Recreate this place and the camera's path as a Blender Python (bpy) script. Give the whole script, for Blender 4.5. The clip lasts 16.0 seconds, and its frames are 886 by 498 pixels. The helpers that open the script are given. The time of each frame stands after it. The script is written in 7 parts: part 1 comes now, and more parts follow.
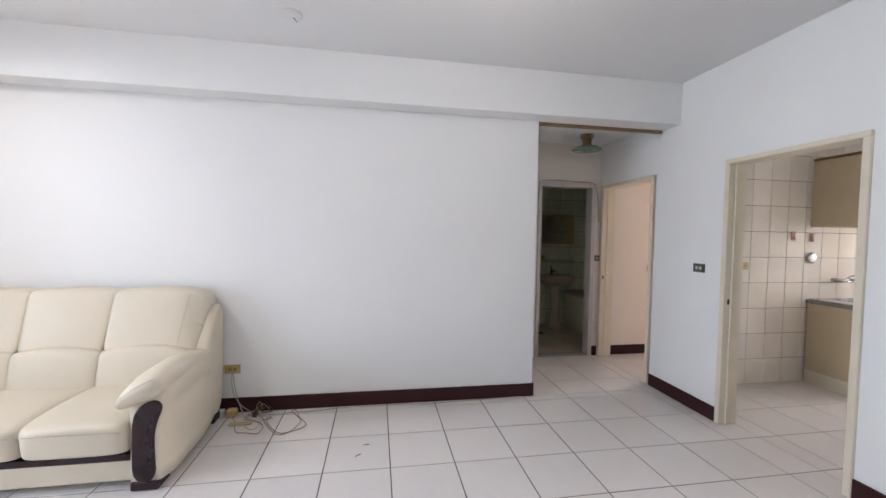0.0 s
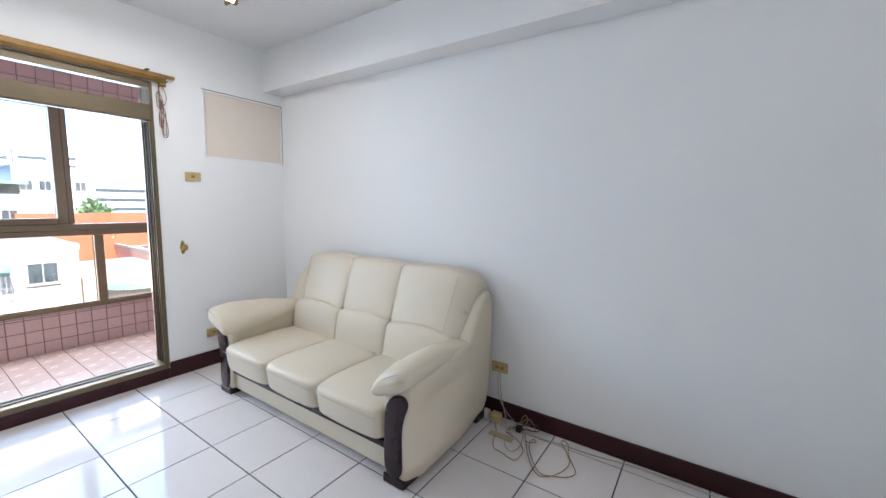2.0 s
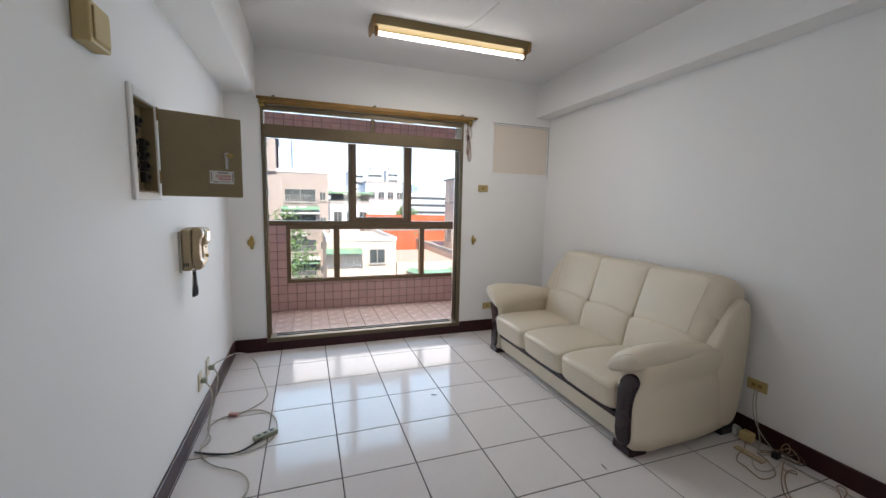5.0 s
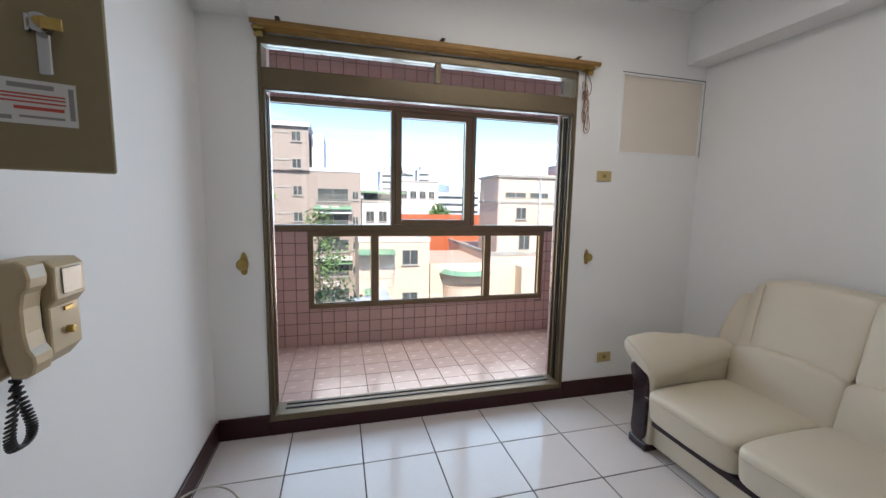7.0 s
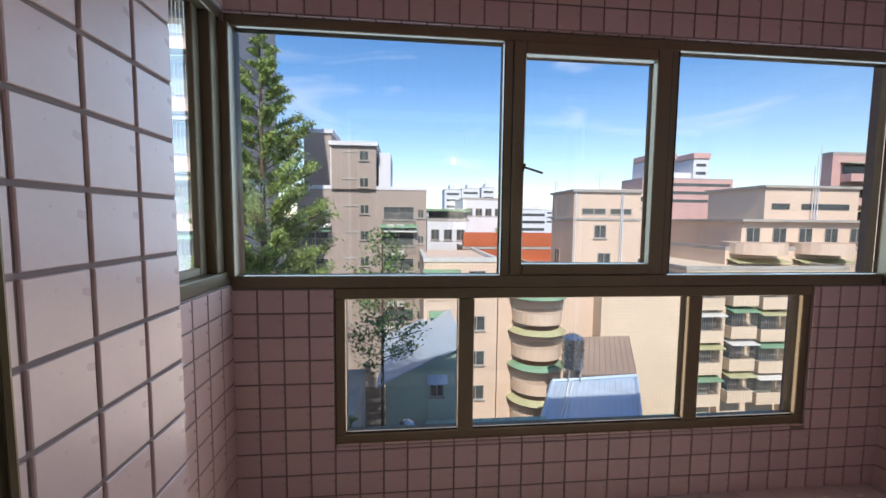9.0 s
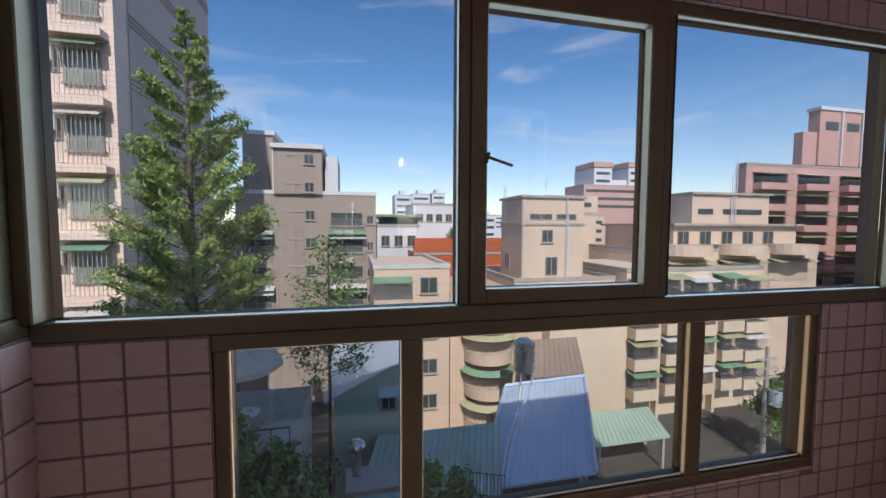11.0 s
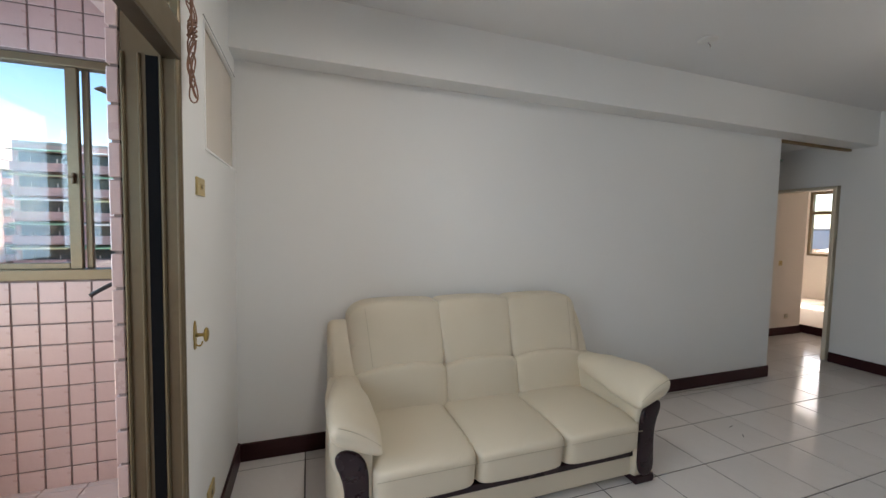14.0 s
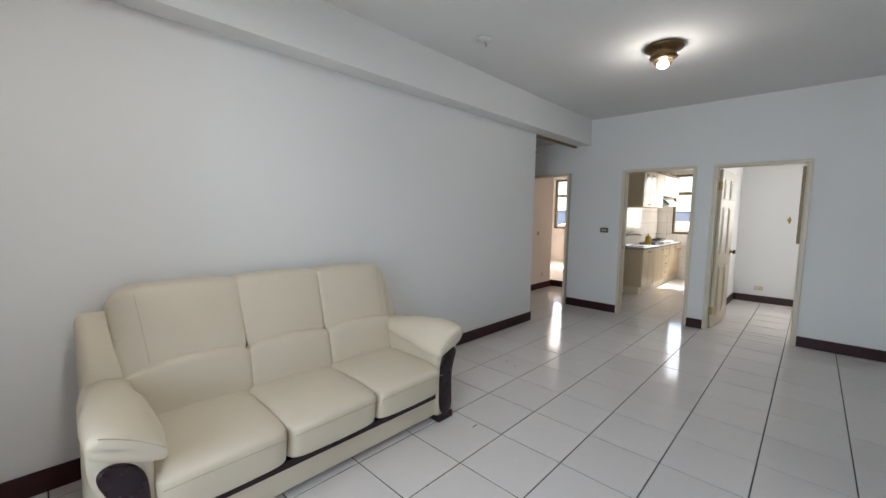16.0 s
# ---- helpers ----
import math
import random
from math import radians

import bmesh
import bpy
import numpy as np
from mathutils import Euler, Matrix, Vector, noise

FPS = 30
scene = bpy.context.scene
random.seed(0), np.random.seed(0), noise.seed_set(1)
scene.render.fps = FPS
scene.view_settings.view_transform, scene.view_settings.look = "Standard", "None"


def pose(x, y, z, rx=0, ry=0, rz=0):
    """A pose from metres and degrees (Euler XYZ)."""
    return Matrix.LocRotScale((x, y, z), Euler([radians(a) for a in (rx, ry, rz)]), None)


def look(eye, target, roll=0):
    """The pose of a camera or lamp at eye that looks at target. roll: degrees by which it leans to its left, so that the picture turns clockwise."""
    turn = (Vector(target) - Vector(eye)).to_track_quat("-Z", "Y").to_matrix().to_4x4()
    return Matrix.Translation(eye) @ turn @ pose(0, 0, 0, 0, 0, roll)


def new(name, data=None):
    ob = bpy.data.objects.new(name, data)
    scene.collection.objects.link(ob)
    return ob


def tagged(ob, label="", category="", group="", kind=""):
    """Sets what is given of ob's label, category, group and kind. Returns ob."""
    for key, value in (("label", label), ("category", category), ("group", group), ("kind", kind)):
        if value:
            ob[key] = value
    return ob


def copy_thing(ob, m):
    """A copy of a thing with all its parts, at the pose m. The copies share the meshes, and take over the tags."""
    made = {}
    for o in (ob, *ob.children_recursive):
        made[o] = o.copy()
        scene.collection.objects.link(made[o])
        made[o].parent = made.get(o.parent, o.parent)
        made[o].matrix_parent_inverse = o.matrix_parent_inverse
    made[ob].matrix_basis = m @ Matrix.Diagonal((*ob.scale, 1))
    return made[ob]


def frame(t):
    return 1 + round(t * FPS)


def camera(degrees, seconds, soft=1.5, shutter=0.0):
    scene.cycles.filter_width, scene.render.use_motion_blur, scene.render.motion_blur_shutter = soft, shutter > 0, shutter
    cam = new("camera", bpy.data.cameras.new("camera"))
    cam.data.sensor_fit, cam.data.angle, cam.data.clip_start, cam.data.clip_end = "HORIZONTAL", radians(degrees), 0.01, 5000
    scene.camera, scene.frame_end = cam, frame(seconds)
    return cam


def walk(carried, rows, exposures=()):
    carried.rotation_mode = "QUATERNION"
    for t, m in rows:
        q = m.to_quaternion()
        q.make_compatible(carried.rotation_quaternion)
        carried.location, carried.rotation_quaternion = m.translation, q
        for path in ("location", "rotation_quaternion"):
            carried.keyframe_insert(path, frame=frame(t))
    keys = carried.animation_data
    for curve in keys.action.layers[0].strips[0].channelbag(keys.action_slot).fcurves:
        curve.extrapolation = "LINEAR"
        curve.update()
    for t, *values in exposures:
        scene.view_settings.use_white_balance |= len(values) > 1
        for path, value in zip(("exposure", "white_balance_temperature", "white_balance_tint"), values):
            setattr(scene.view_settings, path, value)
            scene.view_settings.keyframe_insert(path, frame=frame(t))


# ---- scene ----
cam = camera(97.7, 16.0)
# seconds, eye x, y, z, yaw, pitch, roll
ROWS = [
    (0.0, 0.255, 0.454, 1.426, -9.64, -2.23, -1.03),
    (0.5, 0.230, 0.725, 1.425, -9.12, -3.31, -1.03),
    (1.0, 0.186, 1.057, 1.424, -4.58, -4.34, -1.14),
    (1.5, 0.139, 1.258, 1.417, 8.74, -6.05, -1.26),
    (2.0, 0.237, 1.380, 1.426, 34.47, -6.61, -1.00),
    (2.5, 0.372, 1.280, 1.449, 52.42, -6.72, -1.42),
    (3.0, 0.537, 1.122, 1.461, 60.26, -7.22, -1.45),
    (3.5, 0.676, 1.023, 1.477, 65.73, -7.20, -1.21),
    (4.0, 0.789, 1.021, 1.479, 67.90, -7.25, -1.34),
    (4.2, 0.822, 1.019, 1.470, 68.42, -7.03, -1.35),
    (6.5, -0.336, 1.046, 1.395, 74.16, -6.73, -0.94),
    (7.0, -0.868, 1.063, 1.402, 75.11, -6.71, -1.04),
    (7.5, -1.431, 1.070, 1.406, 77.66, -6.63, -0.97),
    (8.0, -2.004, 1.090, 1.425, 81.13, -6.17, -1.09),
    (8.2, -2.222, 1.089, 1.431, 82.84, -5.92, -0.89),
    (10.5, -3.485, 1.173, 1.455, 84.56, -3.17, -0.51),
    (11.0, -3.466, 1.211, 1.460, 77.20, -3.41, -0.24),
    (11.5, -3.426, 1.271, 1.455, 67.16, -3.38, 0.03),
    (12.0, -3.327, 1.342, 1.449, 53.61, -3.41, 0.39),
    (12.5, -3.181, 1.336, 1.450, 36.70, -3.47, 0.42),
    (13.0, -3.028, 1.236, 1.468, 18.18, -3.36, 0.23),
    (13.5, -2.899, 1.116, 1.481, -1.94, -3.16, -0.40),
    (14.0, -2.835, 1.080, 1.472, -19.24, -3.24, -1.10),
    (14.5, -2.842, 1.064, 1.450, -30.93, -3.52, -1.29),
    (15.0, -2.856, 1.050, 1.436, -37.29, -3.81, -0.96),
    (15.5, -2.834, 1.049, 1.417, -42.26, -4.60, -0.98),
    (16.0, -2.815, 1.040, 1.391, -46.29, -5.28, -0.92),
]
EXPOSURES = [(0.0, 2.51, 6450, 18), (1.2, 2.51, 6450, 18), (2.0, 2.10, 6050, 14), (2.5, 1.66, 6000, 14), (3.0, 1.52, 6000, 13), (3.5, 1.44, 6650, 15), (4.2, 1.38, 6750, 15), (6.3, 1.27, 6550, 14), (7.5, 1.06, 6650, 15), (8.2, 0.88, 6650, 15), (10.3, -0.04, 6600, 16), (11.2, -0.02, 6600, 16), (12.2, 0.0, 6650, 15), (13.0, 0.30, 6850, 14), (13.6, 0.84, 6950, 14), (14.2, 1.40, 6850, 12), (15.0, 1.57, 6550, 11), (16.0, 1.62, 6500, 11)]
walk(cam, [(t, pose(x, y, z, 90 + pitch, roll, yaw)) for t, x, y, z, yaw, pitch, roll in ROWS], EXPOSURES)

# ---- world, sun, lamps ----
SUN_DIR = Vector((0.69, -0.07, 0.72)).normalized()
world = bpy.data.worlds.new("world")
scene.world = world
world.use_nodes = True
wn = world.node_tree
sky = wn.nodes.new("ShaderNodeTexSky")
sky.sky_type = "NISHITA"
sky.sun_disc = False
sky.sun_elevation = math.asin(SUN_DIR.z)
sky.sun_rotation = math.atan2(SUN_DIR.x, SUN_DIR.y)
sky.air_density, sky.dust_density, sky.ozone_density = 1.0, 0.15, 2.5
wn.nodes["Background"].inputs[1].default_value = 0.15
# thin drifting cloud, thicker towards the horizon
geo = wn.nodes.new("ShaderNodeTexCoord")
stretch = wn.nodes.new("ShaderNodeMapping")
stretch.inputs["Scale"].default_value = (1.3, 1.3, 5.5)
stretch.inputs["Location"].default_value = (0.4, 0.15, 0.0)
wn.links.new(geo.outputs["Generated"], stretch.inputs["Vector"])
puff = wn.nodes.new("ShaderNodeTexNoise")
puff.inputs["Scale"].default_value, puff.inputs["Detail"].default_value, puff.inputs["Roughness"].default_value = 2.2, 9, 0.55
puff.inputs["Distortion"].default_value = 0.6
wn.links.new(stretch.outputs[0], puff.inputs["Vector"])
cover = wn.nodes.new("ShaderNodeMapRange")
cover.inputs["From Min"].default_value, cover.inputs["From Max"].default_value, cover.inputs["To Max"].default_value = 0.55, 0.85, 0.6
wn.links.new(puff.outputs["Fac"], cover.inputs["Value"])
blend = wn.nodes.new("ShaderNodeMix")
blend.data_type = "RGBA"
axes = wn.nodes.new("ShaderNodeSeparateXYZ")
wn.links.new(geo.outputs["Generated"], axes.inputs[0])
haze = wn.nodes.new("ShaderNodeMapRange")
haze.inputs["From Min"].default_value, haze.inputs["From Max"].default_value = 0.0, 0.33
haze.inputs["To Min"].default_value, haze.inputs["To Max"].default_value = 0.27, 0.0
wn.links.new(axes.outputs[2], haze.inputs["Value"])
both = wn.nodes.new("ShaderNodeMath")
both.operation, both.use_clamp = "ADD", True
wn.links.new(cover.outputs[0], both.inputs[0])
wn.links.new(haze.outputs[0], both.inputs[1])
wn.links.new(both.outputs[0], blend.inputs[0])
deep = wn.nodes.new("ShaderNodeHueSaturation")
deep.inputs["Saturation"].default_value = 1.25
wn.links.new(sky.outputs[0], deep.inputs["Color"])
wn.links.new(deep.outputs[0], blend.inputs[6])
blend.inputs[7].default_value = (6.0, 6.1, 6.4, 1)
wn.links.new(blend.outputs[2], wn.nodes["Background"].inputs[0])
sun_data = bpy.data.lights.new("sun", "SUN")
sun_data.energy, sun_data.angle, sun_data.color = 4.0, radians(0.5), (1.0, 0.95, 0.87)
sun = new("sun", sun_data)
sun.matrix_world = look(SUN_DIR * 100, (0, 0, 0))


def area_lamp(name, m, sx, sy, watts, colour=(1, 1, 1)):
    d = bpy.data.lights.new(name, "AREA")
    d.shape, d.size, d.size_y, d.energy, d.color = "RECTANGLE", sx, sy, watts, colour
    ob = new(name, d)
    ob.matrix_world = m
    return ob


# daylight that enters through the window openings: blue from the sky above, warm from the sunlit houses below
PANES = [(0.345, 1.567, 1.175, 2.295), (1.672, 2.335, 1.232, 2.235), (2.452, 3.70, 1.175, 2.295), (0.815, 1.365, 0.385, 1.06), (1.445, 2.585, 0.385, 1.06), (2.662, 3.245, 0.385, 1.06)]
for y0, y1, z0, z1 in PANES:
    sky_side = z0 > 1.1
    area_lamp("window_light_west", look((-4.822, (y0 + y1) / 2, (z0 + z1) / 2), (0, (y0 + y1) / 2, (z0 + z1) / 2)), y1 - y0, z1 - z0, (8.3 if sky_side else 6.6) * (y1 - y0) * (z1 - z0), (0.50, 0.76, 1.0) if sky_side else (1.0, 0.91, 0.78))
area_lamp("window_light_bedroom", look((7.13, 5.55, 1.7), (3, 5.3, 0.8)), 1.3, 1.2, 13, (1.0, 0.88, 0.78))
area_lamp("window_light_kitchen", look((7.13, 2.8, 1.7), (3, 2.8, 0.8)), 1.0, 1.2, 6.3, (1.0, 0.94, 0.85))
area_lamp("window_light_study", look((5.38, 0.72, 1.6), (3, 1.2, 1.0)), 0.9, 1.1, 6.5, (1.0, 0.97, 0.93))


# ---- materials ----
def mat(name, colour, rough=0.6, metal=0.0, spread=0.06, scale=6.0, fine=60.0, bump=0.05, per_piece=0.0, stain=None, coat=0.0, spec=0.5, gloss_spread=0.08):
    """A surface with variation at two scales, fine relief and, where asked for, stains and a tint per piece."""
    m = bpy.data.materials.new(name)
    m.use_nodes = True
    nt = m.node_tree
    n, l = nt.nodes, nt.links
    b = n["Principled BSDF"]
    b.inputs["Metallic"].default_value = metal
    b.inputs["Specular IOR Level"].default_value = spec
    b.inputs["Coat Weight"].default_value = coat
    co = n.new("ShaderNodeTexCoord")
    big = n.new("ShaderNodeTexNoise")
    big.inputs["Scale"].default_value, big.inputs["Detail"].default_value = scale, 5
    small = n.new("ShaderNodeTexNoise")
    small.inputs["Scale"].default_value, small.inputs["Detail"].default_value = fine, 4
    for t in (big, small):
        l.new(co.outputs["Object"], t.inputs["Vector"])
    mix = n.new("ShaderNodeMath")
    mix.operation = "MULTIPLY_ADD"
    l.new(small.outputs["Fac"], mix.inputs[0])
    mix.inputs[1].default_value = 0.4
    l.new(big.outputs["Fac"], mix.inputs[2])
    val = n.new("ShaderNodeMapRange")
    val.inputs["From Min"].default_value, val.inputs["From Max"].default_value = 0.35, 1.05
    val.inputs["To Min"].default_value, val.inputs["To Max"].default_value = 1 - spread, 1 + spread
    l.new(mix.outputs[0], val.inputs["Value"])
    last = val.outputs[0]
    if per_piece:
        info = n.new("ShaderNodeObjectInfo")
        rr = n.new("ShaderNodeMapRange")
        rr.inputs["To Min"].default_value, rr.inputs["To Max"].default_value = 1 - per_piece, 1 + per_piece
        l.new(info.outputs["Random"], rr.inputs["Value"])
        mm = n.new("ShaderNodeMath")
        mm.operation = "MULTIPLY"
        l.new(last, mm.inputs[0])
        l.new(rr.outputs[0], mm.inputs[1])
        last = mm.outputs[0]
    hsv = n.new("ShaderNodeHueSaturation")
    hsv.inputs["Color"].default_value = (*colour, 1)
    l.new(last, hsv.inputs["Value"])
    out = hsv.outputs[0]
    if stain:
        tone, amount, size = stain
        sn = n.new("ShaderNodeTexNoise")
        sn.inputs["Scale"].default_value, sn.inputs["Detail"].default_value, sn.inputs["Roughness"].default_value = size, 8, 0.7
        l.new(co.outputs["Object"], sn.inputs["Vector"])
        ramp = n.new("ShaderNodeMapRange")
        ramp.inputs["From Min"].default_value, ramp.inputs["From Max"].default_value = 0.52, 0.72
        ramp.inputs["To Max"].default_value = amount
        l.new(sn.outputs["Fac"], ramp.inputs["Value"])
        mx = n.new("ShaderNodeMix")
        mx.data_type = "RGBA"
        l.new(ramp.outputs[0], mx.inputs[0])
        l.new(out, mx.inputs[6])
        mx.inputs[7].default_value = (*tone, 1)
        out = mx.outputs[2]
    l.new(out, b.inputs["Base Color"])
    rg = n.new("ShaderNodeMapRange")
    rg.inputs["From Min"].default_value, rg.inputs["From Max"].default_value = 0.3, 0.7
    rg.inputs["To Min"].default_value, rg.inputs["To Max"].default_value = max(rough - gloss_spread, 0.02), min(rough + gloss_spread, 1)
    l.new(big.outputs["Fac"], rg.inputs["Value"])
    l.new(rg.outputs[0], b.inputs["Roughness"])
    if bump:
        bp = n.new("ShaderNodeBump")
        bp.inputs["Strength"].default_value, bp.inputs["Distance"].default_value = bump, 0.004
        l.new(small.outputs["Fac"], bp.inputs["Height"])
        l.new(bp.outputs[0], b.inputs["Normal"])
    return m


def glass_mat(name, tint=(0.95, 0.97, 0.96), rough=0.0):
    m = bpy.data.materials.new(name)
    m.use_nodes = True
    b = m.node_tree.nodes["Principled BSDF"]
    b.inputs["Base Color"].default_value = (*tint, 1)
    b.inputs["Transmission Weight"].default_value = 1.0
    b.inputs["Roughness"].default_value = rough
    b.inputs["IOR"].default_value = 1.45
    return m


def glow_mat(name, colour, strength):
    m = bpy.data.materials.new(name)
    m.use_nodes = True
    b = m.node_tree.nodes["Principled BSDF"]
    b.inputs["Emission Color"].default_value = (*colour, 1)
    b.inputs["Emission Strength"].default_value = strength
    return m


WHITE = mat("white_wall_paint", (0.83, 0.83, 0.82), 0.75, spread=0.02, scale=1.2, fine=140, bump=0.06, spec=0.3)
PINKISH = mat("warm_white_wall_paint", (0.80, 0.74, 0.68), 0.75, spread=0.03, scale=1.2, fine=140, bump=0.06, spec=0.3)
CEIL = mat("ceiling_paint", (0.78, 0.78, 0.78), 0.8, spread=0.02, scale=0.9, fine=120, bump=0.05, spec=0.3)
TILE = mat("polished_floor_tile", (0.70, 0.66, 0.64), 0.10, spread=0.05, scale=3.0, fine=30, bump=0.0, per_piece=0.03, gloss_spread=0.04, spec=0.18, stain=((0.55, 0.51, 0.48), 0.25, 4.0))
JOINT_AND_SHADOW = mat("dark_joint_and_shadow_line", (0.055, 0.05, 0.048), 0.8)
BASE = mat("maroon_baseboard", (0.036, 0.008, 0.010), 0.38, spread=0.06, scale=5, per_piece=0.03, bump=0.0, gloss_spread=0.03, spec=0.3)
PINK = mat("pink_wall_tile", (0.48, 0.34, 0.315), 0.32, spread=0.06, scale=9, fine=90, bump=0.04, per_piece=0.06, stain=((0.34, 0.235, 0.215), 0.3, 7))
PINKFLOOR = mat("pink_floor_tile", (0.47, 0.375, 0.35), 0.22, spread=0.05, scale=9, fine=90, bump=0.01, per_piece=0.035, stain=((0.38, 0.29, 0.26), 0.15, 7))
PINKJOINT = mat("grey_mortar_joint", (0.20, 0.15, 0.14), 0.9, spread=0.15, bump=0.3)
REDCEIL = mat("red_brown_ceiling_paint", (0.33, 0.085, 0.06), 0.7, spread=0.1, scale=3)
ALU = mat("bronze_anodised_aluminium", (0.155, 0.118, 0.07), 0.42, metal=0.5, spread=0.12, scale=5, fine=50, bump=0.03, stain=((0.12, 0.09, 0.06), 0.5, 9))
ALU_DARK = mat("dark_window_gasket", (0.015, 0.015, 0.018), 0.5)
CREAM = mat("cream_door_paint", (0.74, 0.67, 0.54), 0.45, spread=0.05, scale=4, bump=0.05, stain=((0.58, 0.48, 0.33), 0.3, 6))
KTILE = mat("cream_kitchen_wall_tile", (0.80, 0.75, 0.68), 0.12, spread=0.04, scale=4, bump=0.0, per_piece=0.03, gloss_spread=0.04)
BTILE = mat("pale_green_bathroom_tile", (0.70, 0.74, 0.56), 0.18, spread=0.05, bump=0.0, per_piece=0.05)
GLASS = glass_mat("window_glass")
LEATHER = mat("cream_leather", (0.66, 0.59, 0.468), 0.42, spread=0.05, scale=3, fine=350, bump=0.12, spec=0.45)


# ---- helpers ----
def box(bm, x0, x1, y0, y1, z0, z1, bevel=0.0, seg=1):
    r = bmesh.ops.create_cube(bm, size=1)
    bmesh.ops.transform(bm, verts=r["verts"], matrix=Matrix.Translation(((x0 + x1) / 2, (y0 + y1) / 2, (z0 + z1) / 2)) @ Matrix.Diagonal((abs(x1 - x0), abs(y1 - y0), abs(z1 - z0), 1)))
    if bevel:
        es = list({e for v in r["verts"] for e in v.link_edges})
        bmesh.ops.bevel(bm, geom=es, offset=bevel, segments=seg, affect="EDGES", profile=0.5)
    return r["verts"]


def link(name, bm, material, parent=None, label="", smooth=False):
    me = bpy.data.meshes.new(name)
    bm.normal_update()
    if smooth:
        for f in bm.faces:
            f.smooth = True
    bm.to_mesh(me)
    bm.free()
    for m in material if isinstance(material, (list, tuple)) else [material]:
        me.materials.append(m)
    ob = new(name, me)
    if parent:
        ob.parent = parent
    if label:
        tagged(ob, label)
    return ob


def part(name, bm, material, parent, label="", smooth=False):
    return link(name, bm, material, parent, label, smooth)


def pbox(name, material, parent, x0, x1, y0, y1, z0, z1, bevel=0.0, label="", seg=1):
    bm = bmesh.new()
    box(bm, x0, x1, y0, y1, z0, z1, bevel, seg)
    return link(name, bm, material, parent, label)


def turned(bm, profile, centre, axis="z", seg=24):
    """A lathe shape from pairs of radius and height."""
    rings = []
    for r, h in profile:
        ring = []
        for i in range(seg):
            a = 2 * math.pi * i / seg
            u, w = r * math.cos(a), r * math.sin(a)
            p = (u, w, h) if axis == "z" else ((h, u, w) if axis == "x" else (u, h, w))
            ring.append(bm.verts.new(Vector(centre) + Vector(p)))
        rings.append(ring)
    for a, b in zip(rings, rings[1:]):
        for i in range(seg):
            bm.faces.new((a[i], a[(i + 1) % seg], b[(i + 1) % seg], b[i]))
    for ring in (rings[0], rings[-1]):
        bm.faces.new(ring)
    bmesh.ops.recalc_face_normals(bm, faces=bm.faces)


def structure(name, label, category="structure"):
    return tagged(new(name), label, category, kind="structure")


def slab(name, material, label, x0, x1, y0, y1, z0, z1, category="wall"):
    return tagged(pbox(name, material, None, x0, x1, y0, y1, z0, z1), label, category, kind="structure")


def wall(name, material, label, axis, a0, a1, u0, u1, z0, z1, holes=()):
    """A thick wall: across the axis from a0 to a1, along the other from u0 to u1, with through holes (u0, u1, z0, z1)."""
    us = sorted({u0, u1, *[h[0] for h in holes], *[h[1] for h in holes]})
    bm = bmesh.new()
    for ua, ub in zip(us, us[1:]):
        zs = [(z0, z1)]
        for h in holes:
            if h[0] < (ua + ub) / 2 < h[1]:
                cut = []
                for lo, hi in zs:
                    if h[2] > lo:
                        cut.append((lo, min(h[2], hi)))
                    if h[3] < hi:
                        cut.append((max(h[3], lo), hi))
                zs = cut
        for lo, hi in zs:
            if axis == "x":
                box(bm, a0, a1, ua, ub, lo, hi)
            else:
                box(bm, ua, ub, a0, a1, lo, hi)
    bmesh.ops.remove_doubles(bm, verts=bm.verts, dist=0.0005)
    return tagged(link(name, bm, material), label, "wall", kind="structure")


# ---- structure: living room ----
H = 2.776
XW, XE, YS, YN = -3.24, 2.87, 0.355, 3.67
BX, BS, BN, BZ = -4.79, 0.30, 3.76, -0.03
XO = XW - 0.16
PIER_X, PIER_Y = -3.81, 0.614
wall("wall_west", WHITE, "white painted wall with the balcony door opening", "x", XO, XW, YS - 0.15, YN + 0.12, -0.2, H, [(0.645, 2.61, 0.085, 2.285), (2.955, 3.665, 1.775, 2.32)])
wall("wall_north", WHITE, "long white painted wall behind the sofa", "y", YN, YN + 0.12, XW, 1.628, -0.01, H)
wall("wall_east", WHITE, "white painted wall with two doorways", "x", XE, XE + 0.12, YS - 0.15, 3.77, -0.01, H, [(2.135, 3.01, -0.02, 2.03), (1.088, 1.955, -0.02, 2.03)])
wall("wall_south", WHITE, "white painted wall with the fuse box and intercom", "y", YS - 0.15, YS, XW, XE, -0.01, H, [(-1.515, -1.275, 1.455, 1.845)])
slab("ceiling", CEIL, "plain white painted ceiling", XO, XE + 0.12, YS - 0.15, YN + 0.12, H, H + 0.15, "ceiling")
slab("ceiling_beam_north", WHITE, "white painted ceiling beam along the long wall", XW, XE, 3.49, YN - 0.001, 2.42, H - 0.001, "beam")
slab("ceiling_beam_hall", WHITE, "white painted lintel over the hall opening", 1.628, XE, YN, YN + 0.10, 2.42, H - 0.001, "beam")
slab("ceiling_beam_south", WHITE, "white painted ceiling beam over the fuse box", XW, XE, YS + 0.001, 0.61, 2.36, H - 0.001, "beam")
slab("floor_slab", JOINT_AND_SHADOW, "dark joint bed under the floor tiles", XW - 0.02, 7.3, YS - 0.3, 7.0, -0.2, -0.003, "floor")
wall("wall_hall_west", WHITE, "white painted hall wall", "x", 1.508, 1.628, YN + 0.12, 4.70, 0, 2.5)
